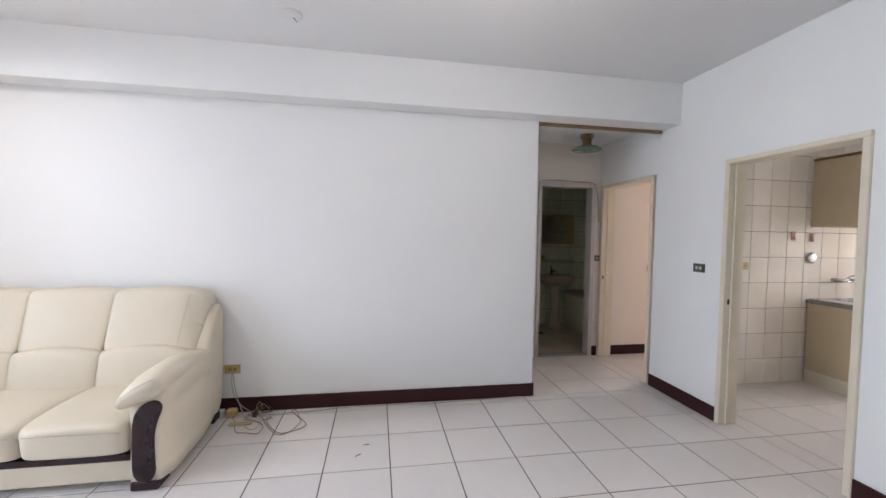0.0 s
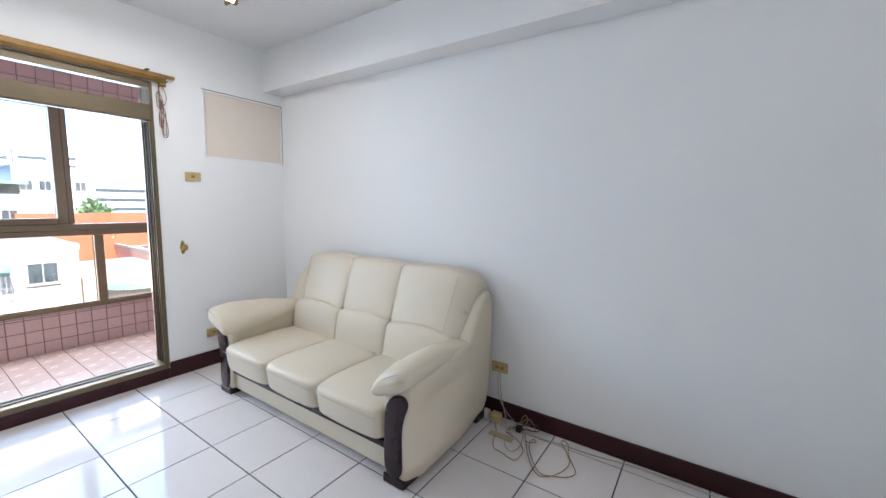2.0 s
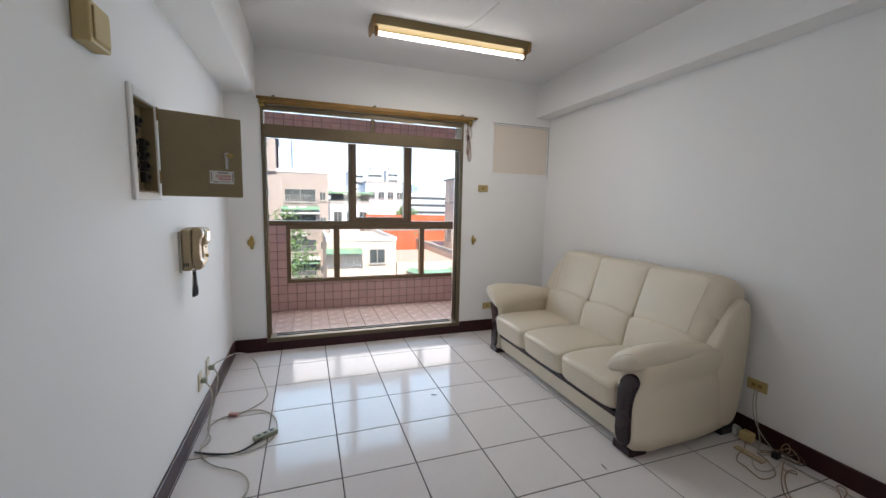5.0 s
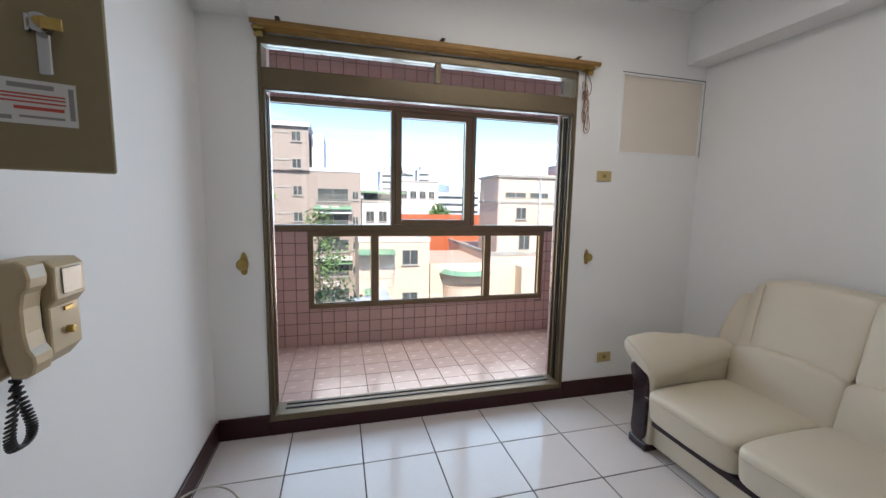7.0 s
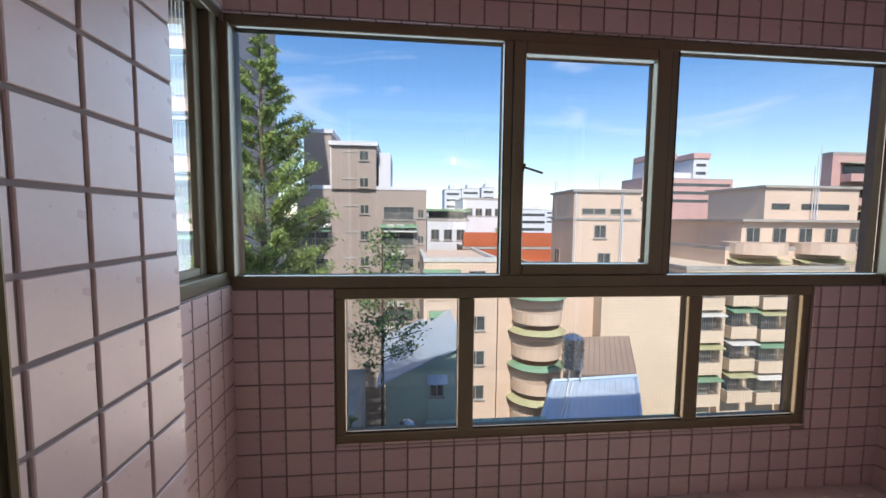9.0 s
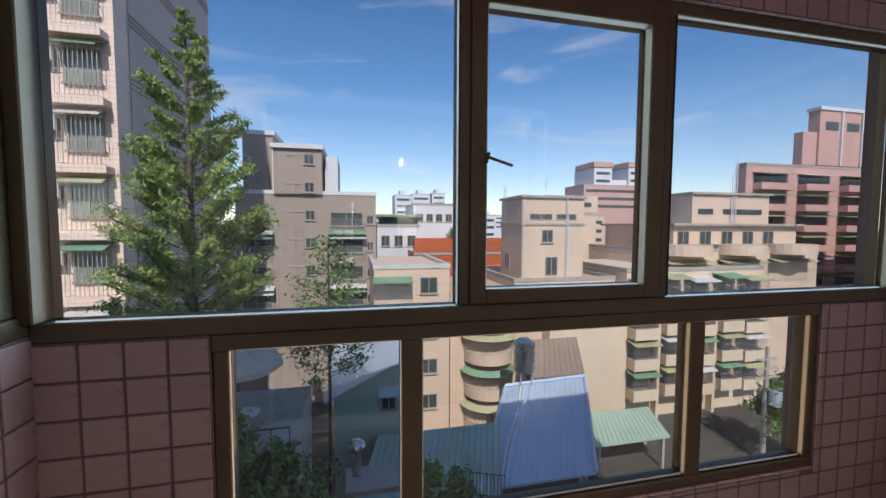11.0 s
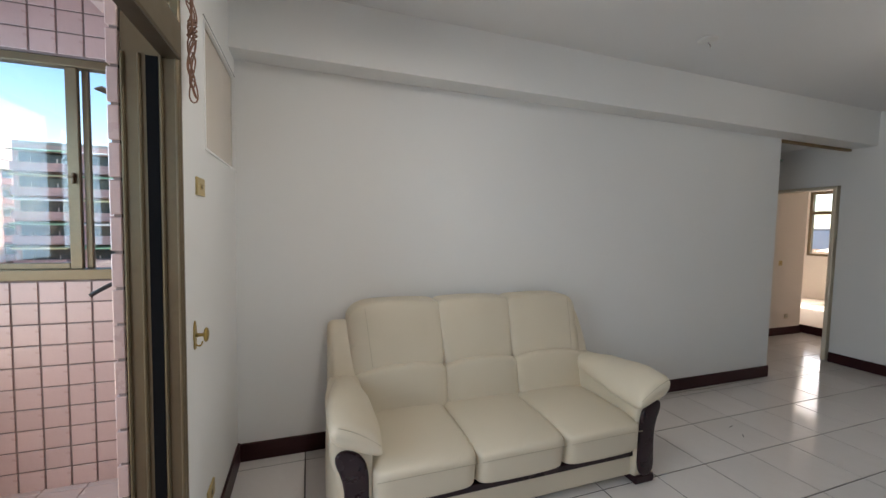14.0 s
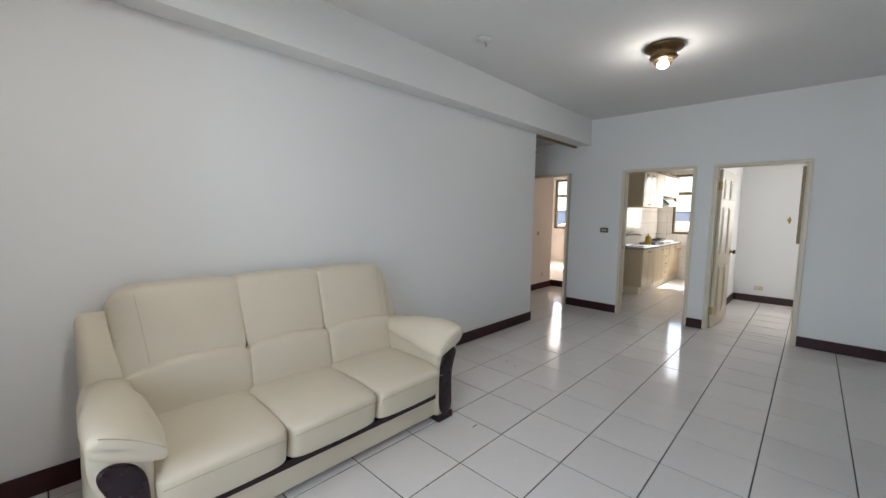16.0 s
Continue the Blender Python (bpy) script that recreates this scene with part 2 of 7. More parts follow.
wall("wall_hall_north", PINKISH, "warm white wall with the bathroom doorway", "y", 4.70, 4.80, 1.3, 4.08, -0.01, 2.5, [(2.09, 2.80, -0.02, 2.045)])
wall("wall_hall_east", WHITE, "white painted wall over the bedroom doorway", "x", XE, XE + 0.12, 3.77, 4.70, 2.03, 2.5)
slab("ceiling_hall", CEIL, "white painted hall ceiling", 1.5, 7.3, YN + 0.10, 7.0, 2.5, 2.75, "ceiling")
wall("wall_bedroom_south", PINKISH, "warm white wall between bedroom and kitchen", "y", 3.70, 3.78, XE + 0.12, 7.15, -0.01, 2.5)
wall("wall_outer_east", PINKISH, "outer wall with the bedroom and kitchen windows", "x", 7.15, 7.3, 1.96, 7.0, -0.2, 2.6, [(4.9, 6.28, 1.02, 2.35), (2.2, 3.37, 1.01, 2.33)])
wall("wall_bedroom_north", PINKISH, "warm white bedroom wall", "y", 6.9, 7.0, 3.98, 7.15, -0.01, 2.5)
wall("wall_bedroom_west", PINKISH, "warm white wall of the bedroom bay", "x", 3.98, 4.08, 4.80, 6.9, -0.01, 2.5)
slab("bedroom_platform", PINKISH, "raised bedroom floor platform", 4.16, 7.15, 3.79, 6.9, -0.003, 0.12, "floor")
slab("ceiling_kitchen", CEIL, "white painted kitchen ceiling", XE + 0.12, 7.3, YS - 0.2, YN + 0.10, 2.45, 2.6, "ceiling")
wall("wall_kitchen_south", WHITE, "white painted wall between kitchen and small room", "y", 1.96, 2.06, XE + 0.12, 7.15, -0.01, 2.45)
wall("wall_study_east", WHITE, "white painted outer wall of the small room", "x", 5.40, 5.55, YS - 0.3, 1.96, -0.01, 2.45, [(0.25, 1.22, 1.0, 2.2)])
wall("wall_study_south", WHITE, "white painted wall of the small room", "y", YS - 0.3, YS - 0.16, XE + 0.12, 5.40, -0.01, 2.45)
slab("wall_bath_west", PINKJOINT, "bathroom wall behind pale green tiles", 1.85, 1.95, 4.80, 6.4, -0.01, 2.5)
slab("wall_bath_east", PINKJOINT, "bathroom wall behind pale green tiles", 3.60, 3.70, 4.80, 6.4, -0.01, 2.5)
slab("wall_bath_north", PINKJOINT, "bathroom wall behind pale green tiles", 1.85, 3.70, 6.30, 6.4, -0.01, 2.5)
# balcony
wall("wall_balcony_front", PINKJOINT, "low balcony wall with wide windows", "x", BX - 0.14, BX, BS - 0.14, BN + 0.14, BZ - 0.2, 2.75, [(BS, BN - 0.05, 1.115, 2.345), (0.765, 3.29, 0.335, 1.115)])
wall("wall_balcony_north", PINKJOINT, "balcony side wall with a sliding window", "y", BN, BN + 0.12, BX, XO + 0.16, BZ - 0.2, 2.75, [(BX + 0.05, XO - 0.02, 1.14, 2.345)])
wall("wall_balcony_south", PINKJOINT, "balcony side wall with a window", "y", BS - 0.12, BS, BX, XO, BZ - 0.2, 2.75, [(BX + 0.001, -4.0, 1.14, 2.345)])
slab("balcony_floor_slab", PINKJOINT, "mortar bed of the balcony floor", BX - 0.1, XO, BS - 0.1, BN + 0.1, -0.35, BZ - 0.004, "floor")
slab("ceiling_balcony", REDCEIL, "red-brown painted balcony ceiling", BX - 0.14, XO, BS - 0.14, BN + 0.14, 2.75, 2.9, "ceiling")
slab("balcony_beam", PINKJOINT, "tiled beam over the balcony door", -3.66, XO, PIER_Y, BN, 2.36, 2.75, "beam")
slab("balcony_inner_wall", PINKJOINT, "tiled balcony face of the living room wall", XO - 0.012, XO, 2.68, BN, BZ, 2.36)
slab("balcony_pier", PINKJOINT, "tiled pier beside the balcony door", PIER_X, XO, BS, PIER_Y, BZ, 2.749)
slab("facade_north", PINK, "pink outer wall of the same house beyond the balcony", -3.36, -3.20, BN + 0.12, 11.0, -12.0, 6.0)

# ---- baseboards, door frames, windows ----
def baseboard(x0, x1, y0, y1, h=0.115):
    ob = pbox("baseboard", BASE, None, x0, x1, y0, y1, 0.0, h, 0.004)
    return tagged(ob, "dark maroon tiled baseboard along the wall", "baseboard", kind="structure")


baseboard(XW, 1.628, YN - 0.014, YN)
baseboard(1.629, 1.642, YN - 0.012, 4.70)
baseboard(XE - 0.014, XE, 3.012, 3.768)
baseboard(XE - 0.014, XE, 1.957, 2.133)
baseboard(XE - 0.014, XE, YS + 0.015, 1.086)
baseboard(XW, -0.252, YS, YS + 0.014)
baseboard(0.752, XE, YS, YS + 0.014)
baseboard(XW, XW + 0.014, YS + 0.015, 0.645, 0.13)
baseboard(XW, XW + 0.014, 0.645, 2.61, 0.085)
baseboard(XW, XW + 0.014, 2.61, YN - 0.015, 0.13)
baseboard(2.81, XE, 4.686, 4.70)
baseboard(XE + 0.14, 4.08, 4.686, 4.70)
baseboard(4.148, 4.16, 3.79, 6.9, 0.119)
baseboard(XE + 0.14, 5.40, 1.946, 1.96)
baseboard(5.386, 5.40, YS - 0.15, 1.945)


def door_frame_x(x0, x1, ya, yb, top, label):
    """A painted door frame in a wall that runs along y."""
    f = tagged(new("door_frame"), label, "door frame", kind="structure")
    w = 0.036
    pbox("jamb", CREAM, f, x0, x1, ya - 0.004, ya + w, 0.001, top, 0.004)
    pbox("jamb", CREAM, f, x0, x1, yb - w, yb + 0.004, 0.001, top, 0.004)
    pbox("head", CREAM, f, x0, x1, ya - 0.004, yb + 0.004, top + 0.0005, top + w, 0.004)
    pbox("stop", CREAM, f, x0 + 0.055, x0 + 0.075, ya + w + 0.0005, ya + w + 0.012, 0.001, top - 0.001, 0.002)
    pbox("stop", CREAM, f, x0 + 0.055, x0 + 0.075, yb - w - 0.012, yb - w - 0.0005, 0.001, top - 0.001, 0.002)
    return f


fk = door_frame_x(XE - 0.02, XE + 0.14, 2.135, 3.01, 1.99, "cream painted kitchen door frame with no door")
door_frame_x(XE - 0.02, XE + 0.14, 1.088, 1.955, 1.99, "cream painted door frame of the small room")
fb = door_frame_x(XE - 0.01, XE + 0.15, 3.80, 4.665, 1.99, "cream painted bedroom door frame")
BRASS = mat("aged_brass", (0.42, 0.30, 0.10), 0.35, metal=0.9, spread=0.15, scale=30, stain=((0.2, 0.16, 0.06), 0.6, 40))
BLACK = mat("black_plastic", (0.012, 0.012, 0.013), 0.45)
pbox("strike_plate", BLACK, fk, XE + 0.005, XE + 0.02, 2.962, 2.966, 0.93, 0.97)
pbox("strike_plate", BLACK, fb, XE + 0.005, XE + 0.02, 4.617, 4.621, 0.93, 0.97)
LILAC = mat("worn_pale_door_paint", (0.58, 0.54, 0.53), 0.5, spread=0.08, scale=5, stain=((0.42, 0.36, 0.32), 0.4, 7))
f = tagged(new("door_frame"), "pale worn bathroom door frame with a cable along the top", "door frame", kind="structure")
pbox("jamb", LILAC, f, 2.086, 2.13, 4.685, 4.81, 0.001, 2.0, 0.004)
pbox("jamb", LILAC, f, 2.755, 2.804, 4.685, 4.81, 0.001, 2.0, 0.004)
pbox("head", LILAC, f, 2.086, 2.804, 4.685, 4.81, 2.0005, 2.05, 0.004)
STONE = mat("grey_terrazzo", (0.30, 0.28, 0.26), 0.5, spread=0.4, scale=60, fine=200)
pbox("threshold", STONE, f, 2.13, 2.755, 4.69, 4.80, 0.0, 0.018, 0.003)
WOOD = mat("brown_wood_strip", (0.22, 0.14, 0.06), 0.55, spread=0.25, scale=12)
tagged(pbox("trim", WOOD, None, 1.63, XE - 0.02, YN + 0.02, YN + 0.06, 2.395, 2.42, 0.003), "brown wooden track over the hall opening", "trim", kind="structure")


def pane_box(parent, x0, x1, y0, y1, z0, z1):
    p = pbox("pane", GLASS, parent, x0, x1, y0, y1, z0, z1, label="clear window glass")
    p.visible_shadow = False
    return p


def bar(parent, x0, x1, y0, y1, z0, z1, name="frame_bar", material=None):
    return pbox(name, material or ALU, parent, x0, x1, y0, y1, z0, z1, 0.004)


# balcony front window: upper band
wf = structure("window_1", "bronze aluminium balcony window with three upper panes", "window")
X0, X1 = BX - 0.085, BX - 0.01
bar(wf, X0, X1 + 0.012, BS, BN - 0.06, 1.116, 1.175)
bar(wf, X0, X1, BS, BN - 0.06, 2.295, 2.344)
bar(wf, X0 - 0.01, BX + 0.03, BS - 0.012, BS + 0.03, 1.175, 2.295, "corner_post")
bar(wf, X0, X1 + 0.006, 1.567, 1.612, 1.175, 2.295)
bar(wf, X0, X1 + 0.006, 2.41, 2.452, 1.175, 2.295)
bar(wf, X0 - 0.01, BX + 0.02, BN - 0.055, BN - 0.002, 1.116, 2.344, "corner_post")
pane_box(wf, BX - 0.052, BX - 0.047, BS + 0.03, 1.567, 1.175, 2.295)
pane_box(wf, BX - 0.052, BX - 0.047, 2.452, BN - 0.06, 1.175, 2.295)
sash = pbox("sash", ALU, wf, X0 + 0.01, X1 + 0.016, 1.613, 1.672, 1.178, 2.293, 0.004)
bar(wf, X0 + 0.01, X1 + 0.016, 2.335, 2.409, 1.178, 2.293, "sash")
bar(wf, X0 + 0.01, X1 + 0.016, 1.6725, 2.3345, 1.178, 1.232, "sash")
bar(wf, X0 + 0.01, X1 + 0.016, 1.6725, 2.3345, 2.235, 2.293, "sash")
pane_box(wf, BX - 0.046, BX - 0.041, 1.672, 2.335, 1.232, 2.235)
for gy in (1.569, 1.6105, 2.412, 2.45):
    pbox("gasket", ALU_DARK, wf, X1 + 0.0065, X1 + 0.009, gy - 0.003, gy + 0.003, 1.18, 2.29)
DARKMETAL = mat("worn_dark_metal", (0.10, 0.075, 0.05), 0.4, metal=0.8)
bm = bmesh.new()
v = box(bm, -0.008, 0.008, -0.006, 0.006, -0.02, 0.02, 0.002)
v = box(bm, 0.006, 0.018, -0.004, 0.095, -0.005, 0.005, 0.002)
bmesh.ops.rotate(bm, verts=bm.verts, cent=(0, 0, 0), matrix=Matrix.Rotation(radians(-16), 3, "X"))
lt = part("latch", bm, DARKMETAL, wf, "bent dark metal window latch")
lt.location = (BX + 0.012, 1.668, 1.70)
# lower band
wl = structure("window_2", "bronze aluminium lower balcony window with three panes", "window")
bar(wl, X0, X1 + 0.008, 0.766, 3.289, 1.06, 1.1155)
bar(wl, X0, X1, 0.766, 3.289, 0.336, 0.385)
bar(wl, X0, X1, 0.766, 0.815, 0.385, 1.06)
bar(wl, X0, X1, 3.245, 3.289, 0.385, 1.06)
bar(wl, X0, X1, 1.365, 1.445, 0.385, 1.06)
bar(wl, X0, X1, 2.585, 2.662, 0.385, 1.06)
for a, b in ((0.815, 1.365), (1.445, 2.585), (2.662, 3.245)):
    pane_box(wl, BX - 0.052, BX - 0.047, a, b, 0.385, 1.06)
    pbox("gasket", ALU_DARK, wl, X1 - 0.02, X1 - 0.008, a, b, 0.3855, 0.395)
# side windows of the balcony
for name, ya, inner, xb in (("window_3", BN, -1, XO - 0.02), ("window_4", BS, 1, -4.0)):
    ws = structure(name, "bronze aluminium sliding side window of the balcony", "window")
    o = 0.085
    y0, y1 = (ya + 0.01, ya + o) if inner < 0 else (ya - o, ya - 0.01)
    xc = BX + 0.05 if inner < 0 else BX + 0.002
    bar(ws, xc, xb, y0 - (0.02 if inner < 0 else 0), y1 + (0.012 if inner > 0 else 0), 1.141, 1.20)
    bar(ws, xc, xb, y0, y1, 2.30, 2.344)
    bar(ws, xc, BX + 0.10, y0, y1, 1.20, 2.30)
    bar(ws, xb - 0.04, xb, y0, y1, 1.20, 2.30)
    bar(ws, BX + 0.105, BX + 0.16, y0 + 0.005, y0 + 0.035, 1.20, 2.299, "sash")
    bar(ws, -4.075, -4.02, y0 + 0.005, y0 + 0.035, 1.20, 2.299, "sash")
    bar(ws, -4.015, -3.985, y0 + 0.036, y0 + 0.066, 1.20, 2.299, "sash")
    bar(ws, BX + 0.16, -4.075, y0 + 0.005, y0 + 0.035, 1.20, 1.235, "sash")
    pane_box(ws, BX + 0.16, -4.075, y0 + 0.018, y0 + 0.022, 1.235, 2.295)
    if xb > -3.9:
        pane_box(ws, -3.985, xb - 0.04, y0 + 0.048, y0 + 0.052, 1.20, 2.30)
        bm = bmesh.new()
        box(bm, -0.006, 0.006, -0.02, 0, -0.03, 0.03, 0.003)
        box(bm, -0.02, 0.006, -0.03, -0.02, 0.0, 0.012, 0.003)
        part("latch", bm, DARKMETAL, ws).location = (-4.045, y0 + 0.004, 1.70)

GAPSHADE = mat("track_gap_shade", (0.006, 0.006, 0.007), 0.8, spec=0.08)
# balcony door frame with transoms
bd = structure("door_1", "wide bronze aluminium balcony door frame with transoms, open", "door")
xa, xb = XO + 0.01, XW + 0.012
DY0, DY1 = 0.647, 2.608
JT = 0.020
bar(bd, xa, xb, DY0, DY0 + JT, 0.0855, 2.284, "jamb")
bar(bd, xa, xb, DY1 - JT, DY1, 0.0855, 2.284, "jamb")
bar(bd, xb - 0.07, xb, DY0 + JT, DY1 - JT, 2.235, 2.284, "head")
bar(bd, xb - 0.05, xb + 0.004, DY0 + JT, DY1 - JT, 2.005, 2.115, "transom_bar")
# dark strip added below the transom bar so that its underside stays dark
pbox("underside_strip", DARKMETAL, bd, xb - 0.048, xb, DY0 + JT, DY1 - JT, 1.998, 2.0045)
bar(bd, xa, xb, DY0 + JT, DY1 - JT, 0.0855, 0.125, "sill")
bar(bd, xb - 0.045, xb, 1.63, 1.665, 2.115, 2.235, "transom_mullion")
for a, b in ((DY0 + JT, 1.63), (1.665, DY1 - JT)):
    pane_box(bd, xb - 0.03, xb - 0.025, a, b, 2.115, 2.235)
for yy, s_ in ((DY0 + JT + 0.0005, 1), (DY1 - JT - 0.0005, -1)):
    for xs, xe, proud in ((xa + 0.002, xa + 0.012, 0.010), (xa + 0.046, xa + 0.056, 0.010), (xa + 0.105, xa + 0.115, 0.010), (xb - 0.014, xb - 0.002, 0.012)):
        bar(bd, xs, xe, min(yy, yy + s_ * proud), max(yy, yy + s_ * proud), 0.1255, 2.003, "track")
    # flat black strip paints the shade of the gap between the tracks
    pbox("channel_shade", GAPSHADE, bd, xa + 0.068, xa + 0.102, min(yy, yy + s_ * 0.002), max(yy, yy + s_ * 0.002), 0.126, 2.0)
    if s_ < 0:
        # cut tile edges beside the opening
        pbox("mortar", PINKJOINT, bd, XO - 0.014, XO + 0.006, DY1 - 0.022, DY1 + 0.03, 0.09, 2.28)
        for k in range(18):
            pbox("tile", PINK, bd, XO - 0.024, XO + 0.008, DY1 - 0.027, DY1 + 0.021, 0.095 + k * 0.1165, 0.095 + k * 0.1165 + 0.107, 0.003)
for k in range(2):
    pbox("floor_track", ALU_DARK, bd, xa + 0.03 + 0.05 * k, xa + 0.045 + 0.05 * k, DY0 + 0.08, DY1 - 0.08, 0.1255, 0.131)

# bamboo roller blind, rolled up over the door
BAMBOO = mat("varnished_bamboo", (0.38, 0.21, 0.06), 0.4, spread=0.3, scale=20, fine=120)


def rod(bm, p, q, r, seg=10):
    p, q = Vector(p), Vector(q)
    m = Matrix.Translation((p + q) / 2) @ (q - p).to_track_quat("Z", "Y").to_matrix().to_4x4()
    return bmesh.ops.create_cone(bm, cap_ends=True, segments=seg, radius1=r, radius2=r, depth=(q - p).length, matrix=m)


blind = tagged(new("bamboo_blind"), "rolled-up brown bamboo blind on rails above the balcony door", "blind")
for k, (dx, dz, rr) in enumerate(((0.03, 2.338, 0.014), (0.052, 2.322, 0.012), (0.035, 2.312, 0.011), (0.056, 2.30, 0.010), (0.072, 2.312, 0.010), (0.03, 2.296, 0.010))):
    bm = bmesh.new()
    rod(bm, (XW + dx, 0.62 if k == 0 else 0.66, dz), (XW + dx, 2.75 if k == 0 else 2.68, dz), rr)
    part("bamboo_rod", bm, BAMBOO, blind, smooth=True)
for yy in (0.665, 2.66):
    bm = bmesh.new()
    box(bm, XW, XW + 0.075, yy - 0.03, yy + 0.03, 2.285, 2.30, 0.004)
    box(bm, XW, XW + 0.012, yy - 0.03, yy + 0.03, 2.285, 2.35, 0.003)
    rod(bm, (XW + 0.05, yy - 0.02, 2.27), (XW + 0.05, yy + 0.02, 2.27), 0.016)
    part("bracket", bm, BRASS, blind)
for yy in (0.76, 1.66, 2.57):
    bm = bmesh.new()
    box(bm, XW + 0.02, XW + 0.075, yy - 0.012, yy + 0.012, 2.35, 2.356, 0.002)
    part("clip", bm, DARKMETAL, blind)


def tube(name, pts, r, material, parent=None, label="", res=3):
    cu = bpy.data.curves.new(name, "CURVE")
    cu.dimensions, cu.bevel_depth, cu.bevel_resolution, cu.resolution_u = "3D", r, res, 8
    sp = cu.splines.new("NURBS")
    sp.points.add(len(pts) - 1)
    sp.use_endpoint_u, sp.order_u = True, 3
    for p, c in zip(sp.points, pts):
        p.co = (*c, 1)
    tmp = bpy.data.objects.new(name, cu)
    me = bpy.data.meshes.new_from_object(tmp)
    bpy.data.objects.remove(tmp)
    me.materials.clear()
    me.materials.append(material)
    for poly in me.polygons:
        poly.use_smooth = True
    ob = new(name, me)
    if parent:
        ob.parent = parent
    if label:
        tagged(ob, label)
    return ob


REDCORD = mat("reddish_brown_cord", (0.24, 0.12, 0.075), 0.6, spread=0.15)
tube("pull_cord", [(XW + 0.035, 2.64, 2.30), (XW + 0.03, 2.645, 2.20), (XW + 0.035, 2.65, 2.12)], 0.004, REDCORD, blind)
for k, (y_, top, low, wide) in enumerate(((2.655, 2.12, 1.93, 0.020), (2.668, 2.10, 1.90, 0.026), (2.648, 2.11, 1.95, 0.016), (2.672, 2.06, 1.885, 0.030), (2.66, 2.27, 2.12, 0.045), (2.64, 2.22, 2.10, 0.030))):
    ring = [(XW + 0.03 + 0.012 * math.sin(q * 1.3 + k), y_ + wide * math.sin(q * math.pi / 5) * (0.45 + 0.06 * q if q < 6 else 1.05 - 0.06 * q), (top + low) / 2 + (top - low) / 2 * math.cos(q * math.pi / 5)) for q in range(11)]
    tube("pull_cord", ring, 0.0024, REDCORD, blind)
for q in range(4):
    ring = [(XW + 0.034 + 0.014 * math.sin(a * 1.05), 2.653 + 0.014 * math.cos(a * 1.05), 2.155 - 0.016 * q + 0.004 * math.sin(a)) for a in range(7)]
    tube("pull_cord", ring, 0.003, REDCORD, blind)

# cover of the old air conditioner opening
COVER = mat("milky_plastic_sheet", (0.77, 0.69, 0.60), 0.16, spread=0.03, scale=2)
ac = structure("window_5", "milky sheet closing the old air conditioner opening", "window")
pbox("sheet", COVER, ac, XW - 0.02, XW - 0.014, 2.957, 3.663, 1.777, 2.318)
for a in ((2.955, 2.97, 1.775, 2.32), (3.65, 3.665, 1.775, 2.32), (2.97, 3.65, 1.775, 1.788), (2.97, 3.65, 2.307, 2.32)):
    pbox("edge_strip", WHITE, ac, XW - 0.013, XW + 0.004, *a, 0.002)
# dark strips paint the thin shadow line along the top and right edges
for a in ((2.955, 3.668, 2.3205, 2.325), (3.6655, 3.668, 1.775, 2.32)):
    pbox("shadow_line", JOINT_AND_SHADOW, ac, XW - 0.001, XW + 0.003, *a)
slab("wall_patch", PINK, "closing board behind the old opening", XO, XO + 0.02, 2.955, 3.665, 1.775, 2.32)


# ---- sofa ----
DARKWOOD = mat("dark_purple_brown_lacquered_wood", (0.020, 0.007, 0.011), 0.30, spread=0.2, scale=5, coat=0.08, spec=0.35)


def puffy(name, size, material, parent, place, n=5.0, cuts=12, warp=None, label=""):
    """A stuffed, rounded cushion: a cube swollen into a superellipsoid and bent by warp."""
    bm = bmesh.new()
    bmesh.ops.create_cube(bm, size=2)
    bmesh.ops.subdivide_edges(bm, edges=bm.edges[:], cuts=cuts, use_grid_fill=True)
    for v in bm.verts:
        p = v.co
        big = max(abs(p.x), abs(p.y), abs(p.z))
        norm = (abs(p.x) ** n + abs(p.y) ** n + abs(p.z) ** n) ** (1 / n)
        q = p * (big / norm)
        q = Vector((q.x * size[0] / 2, q.y * size[1] / 2, q.z * size[2] / 2))
        if warp:
            q = Vector(warp(q.x, q.y, q.z))
        v.co = q + Vector(place)
    return part(name, bm, material, parent, label, smooth=True)


def extruded(bm, outline, axis, a0, a1, bevel=0.0, seg=3):
    """A closed outline of pairs, pushed from a0 to a1 along the axis."""
    put = (lambda u, w, a: (a, u, w)) if axis == "x" else ((lambda u, w, a: (u, a, w)) if axis == "y" else (lambda u, w, a: (u, w, a)))
    va = [bm.verts.new(put(u, w, a0)) for u, w in outline]
    vb = [bm.verts.new(put(u, w, a1)) for u, w in outline]
    fa = bm.faces.new(va)
    fb = bm.faces.new(vb[::-1])
    k = len(outline)
    for i in range(k):
        bm.faces.new((va[i], vb[i], vb[(i + 1) % k], va[(i + 1) % k]))
    bmesh.ops.recalc_face_normals(bm, faces=bm.faces)
    if bevel:
        es = list(fa.edges) + list(fb.edges)
        bmesh.ops.bevel(bm, geom=es, offset=bevel, segments=seg, affect="EDGES", profile=0.5)


def smooth_outline(pts, rounds=2):
    for _ in range(rounds):
        out = []
        for (ax, ay), (bx, by) in zip(pts, pts[1:] + pts[:1]):
            out += [(ax * 0.75 + bx * 0.25, ay * 0.75 + by * 0.25), (ax * 0.25 + bx * 0.75, ay * 0.25 + by * 0.75)]
        pts = out
    return pts


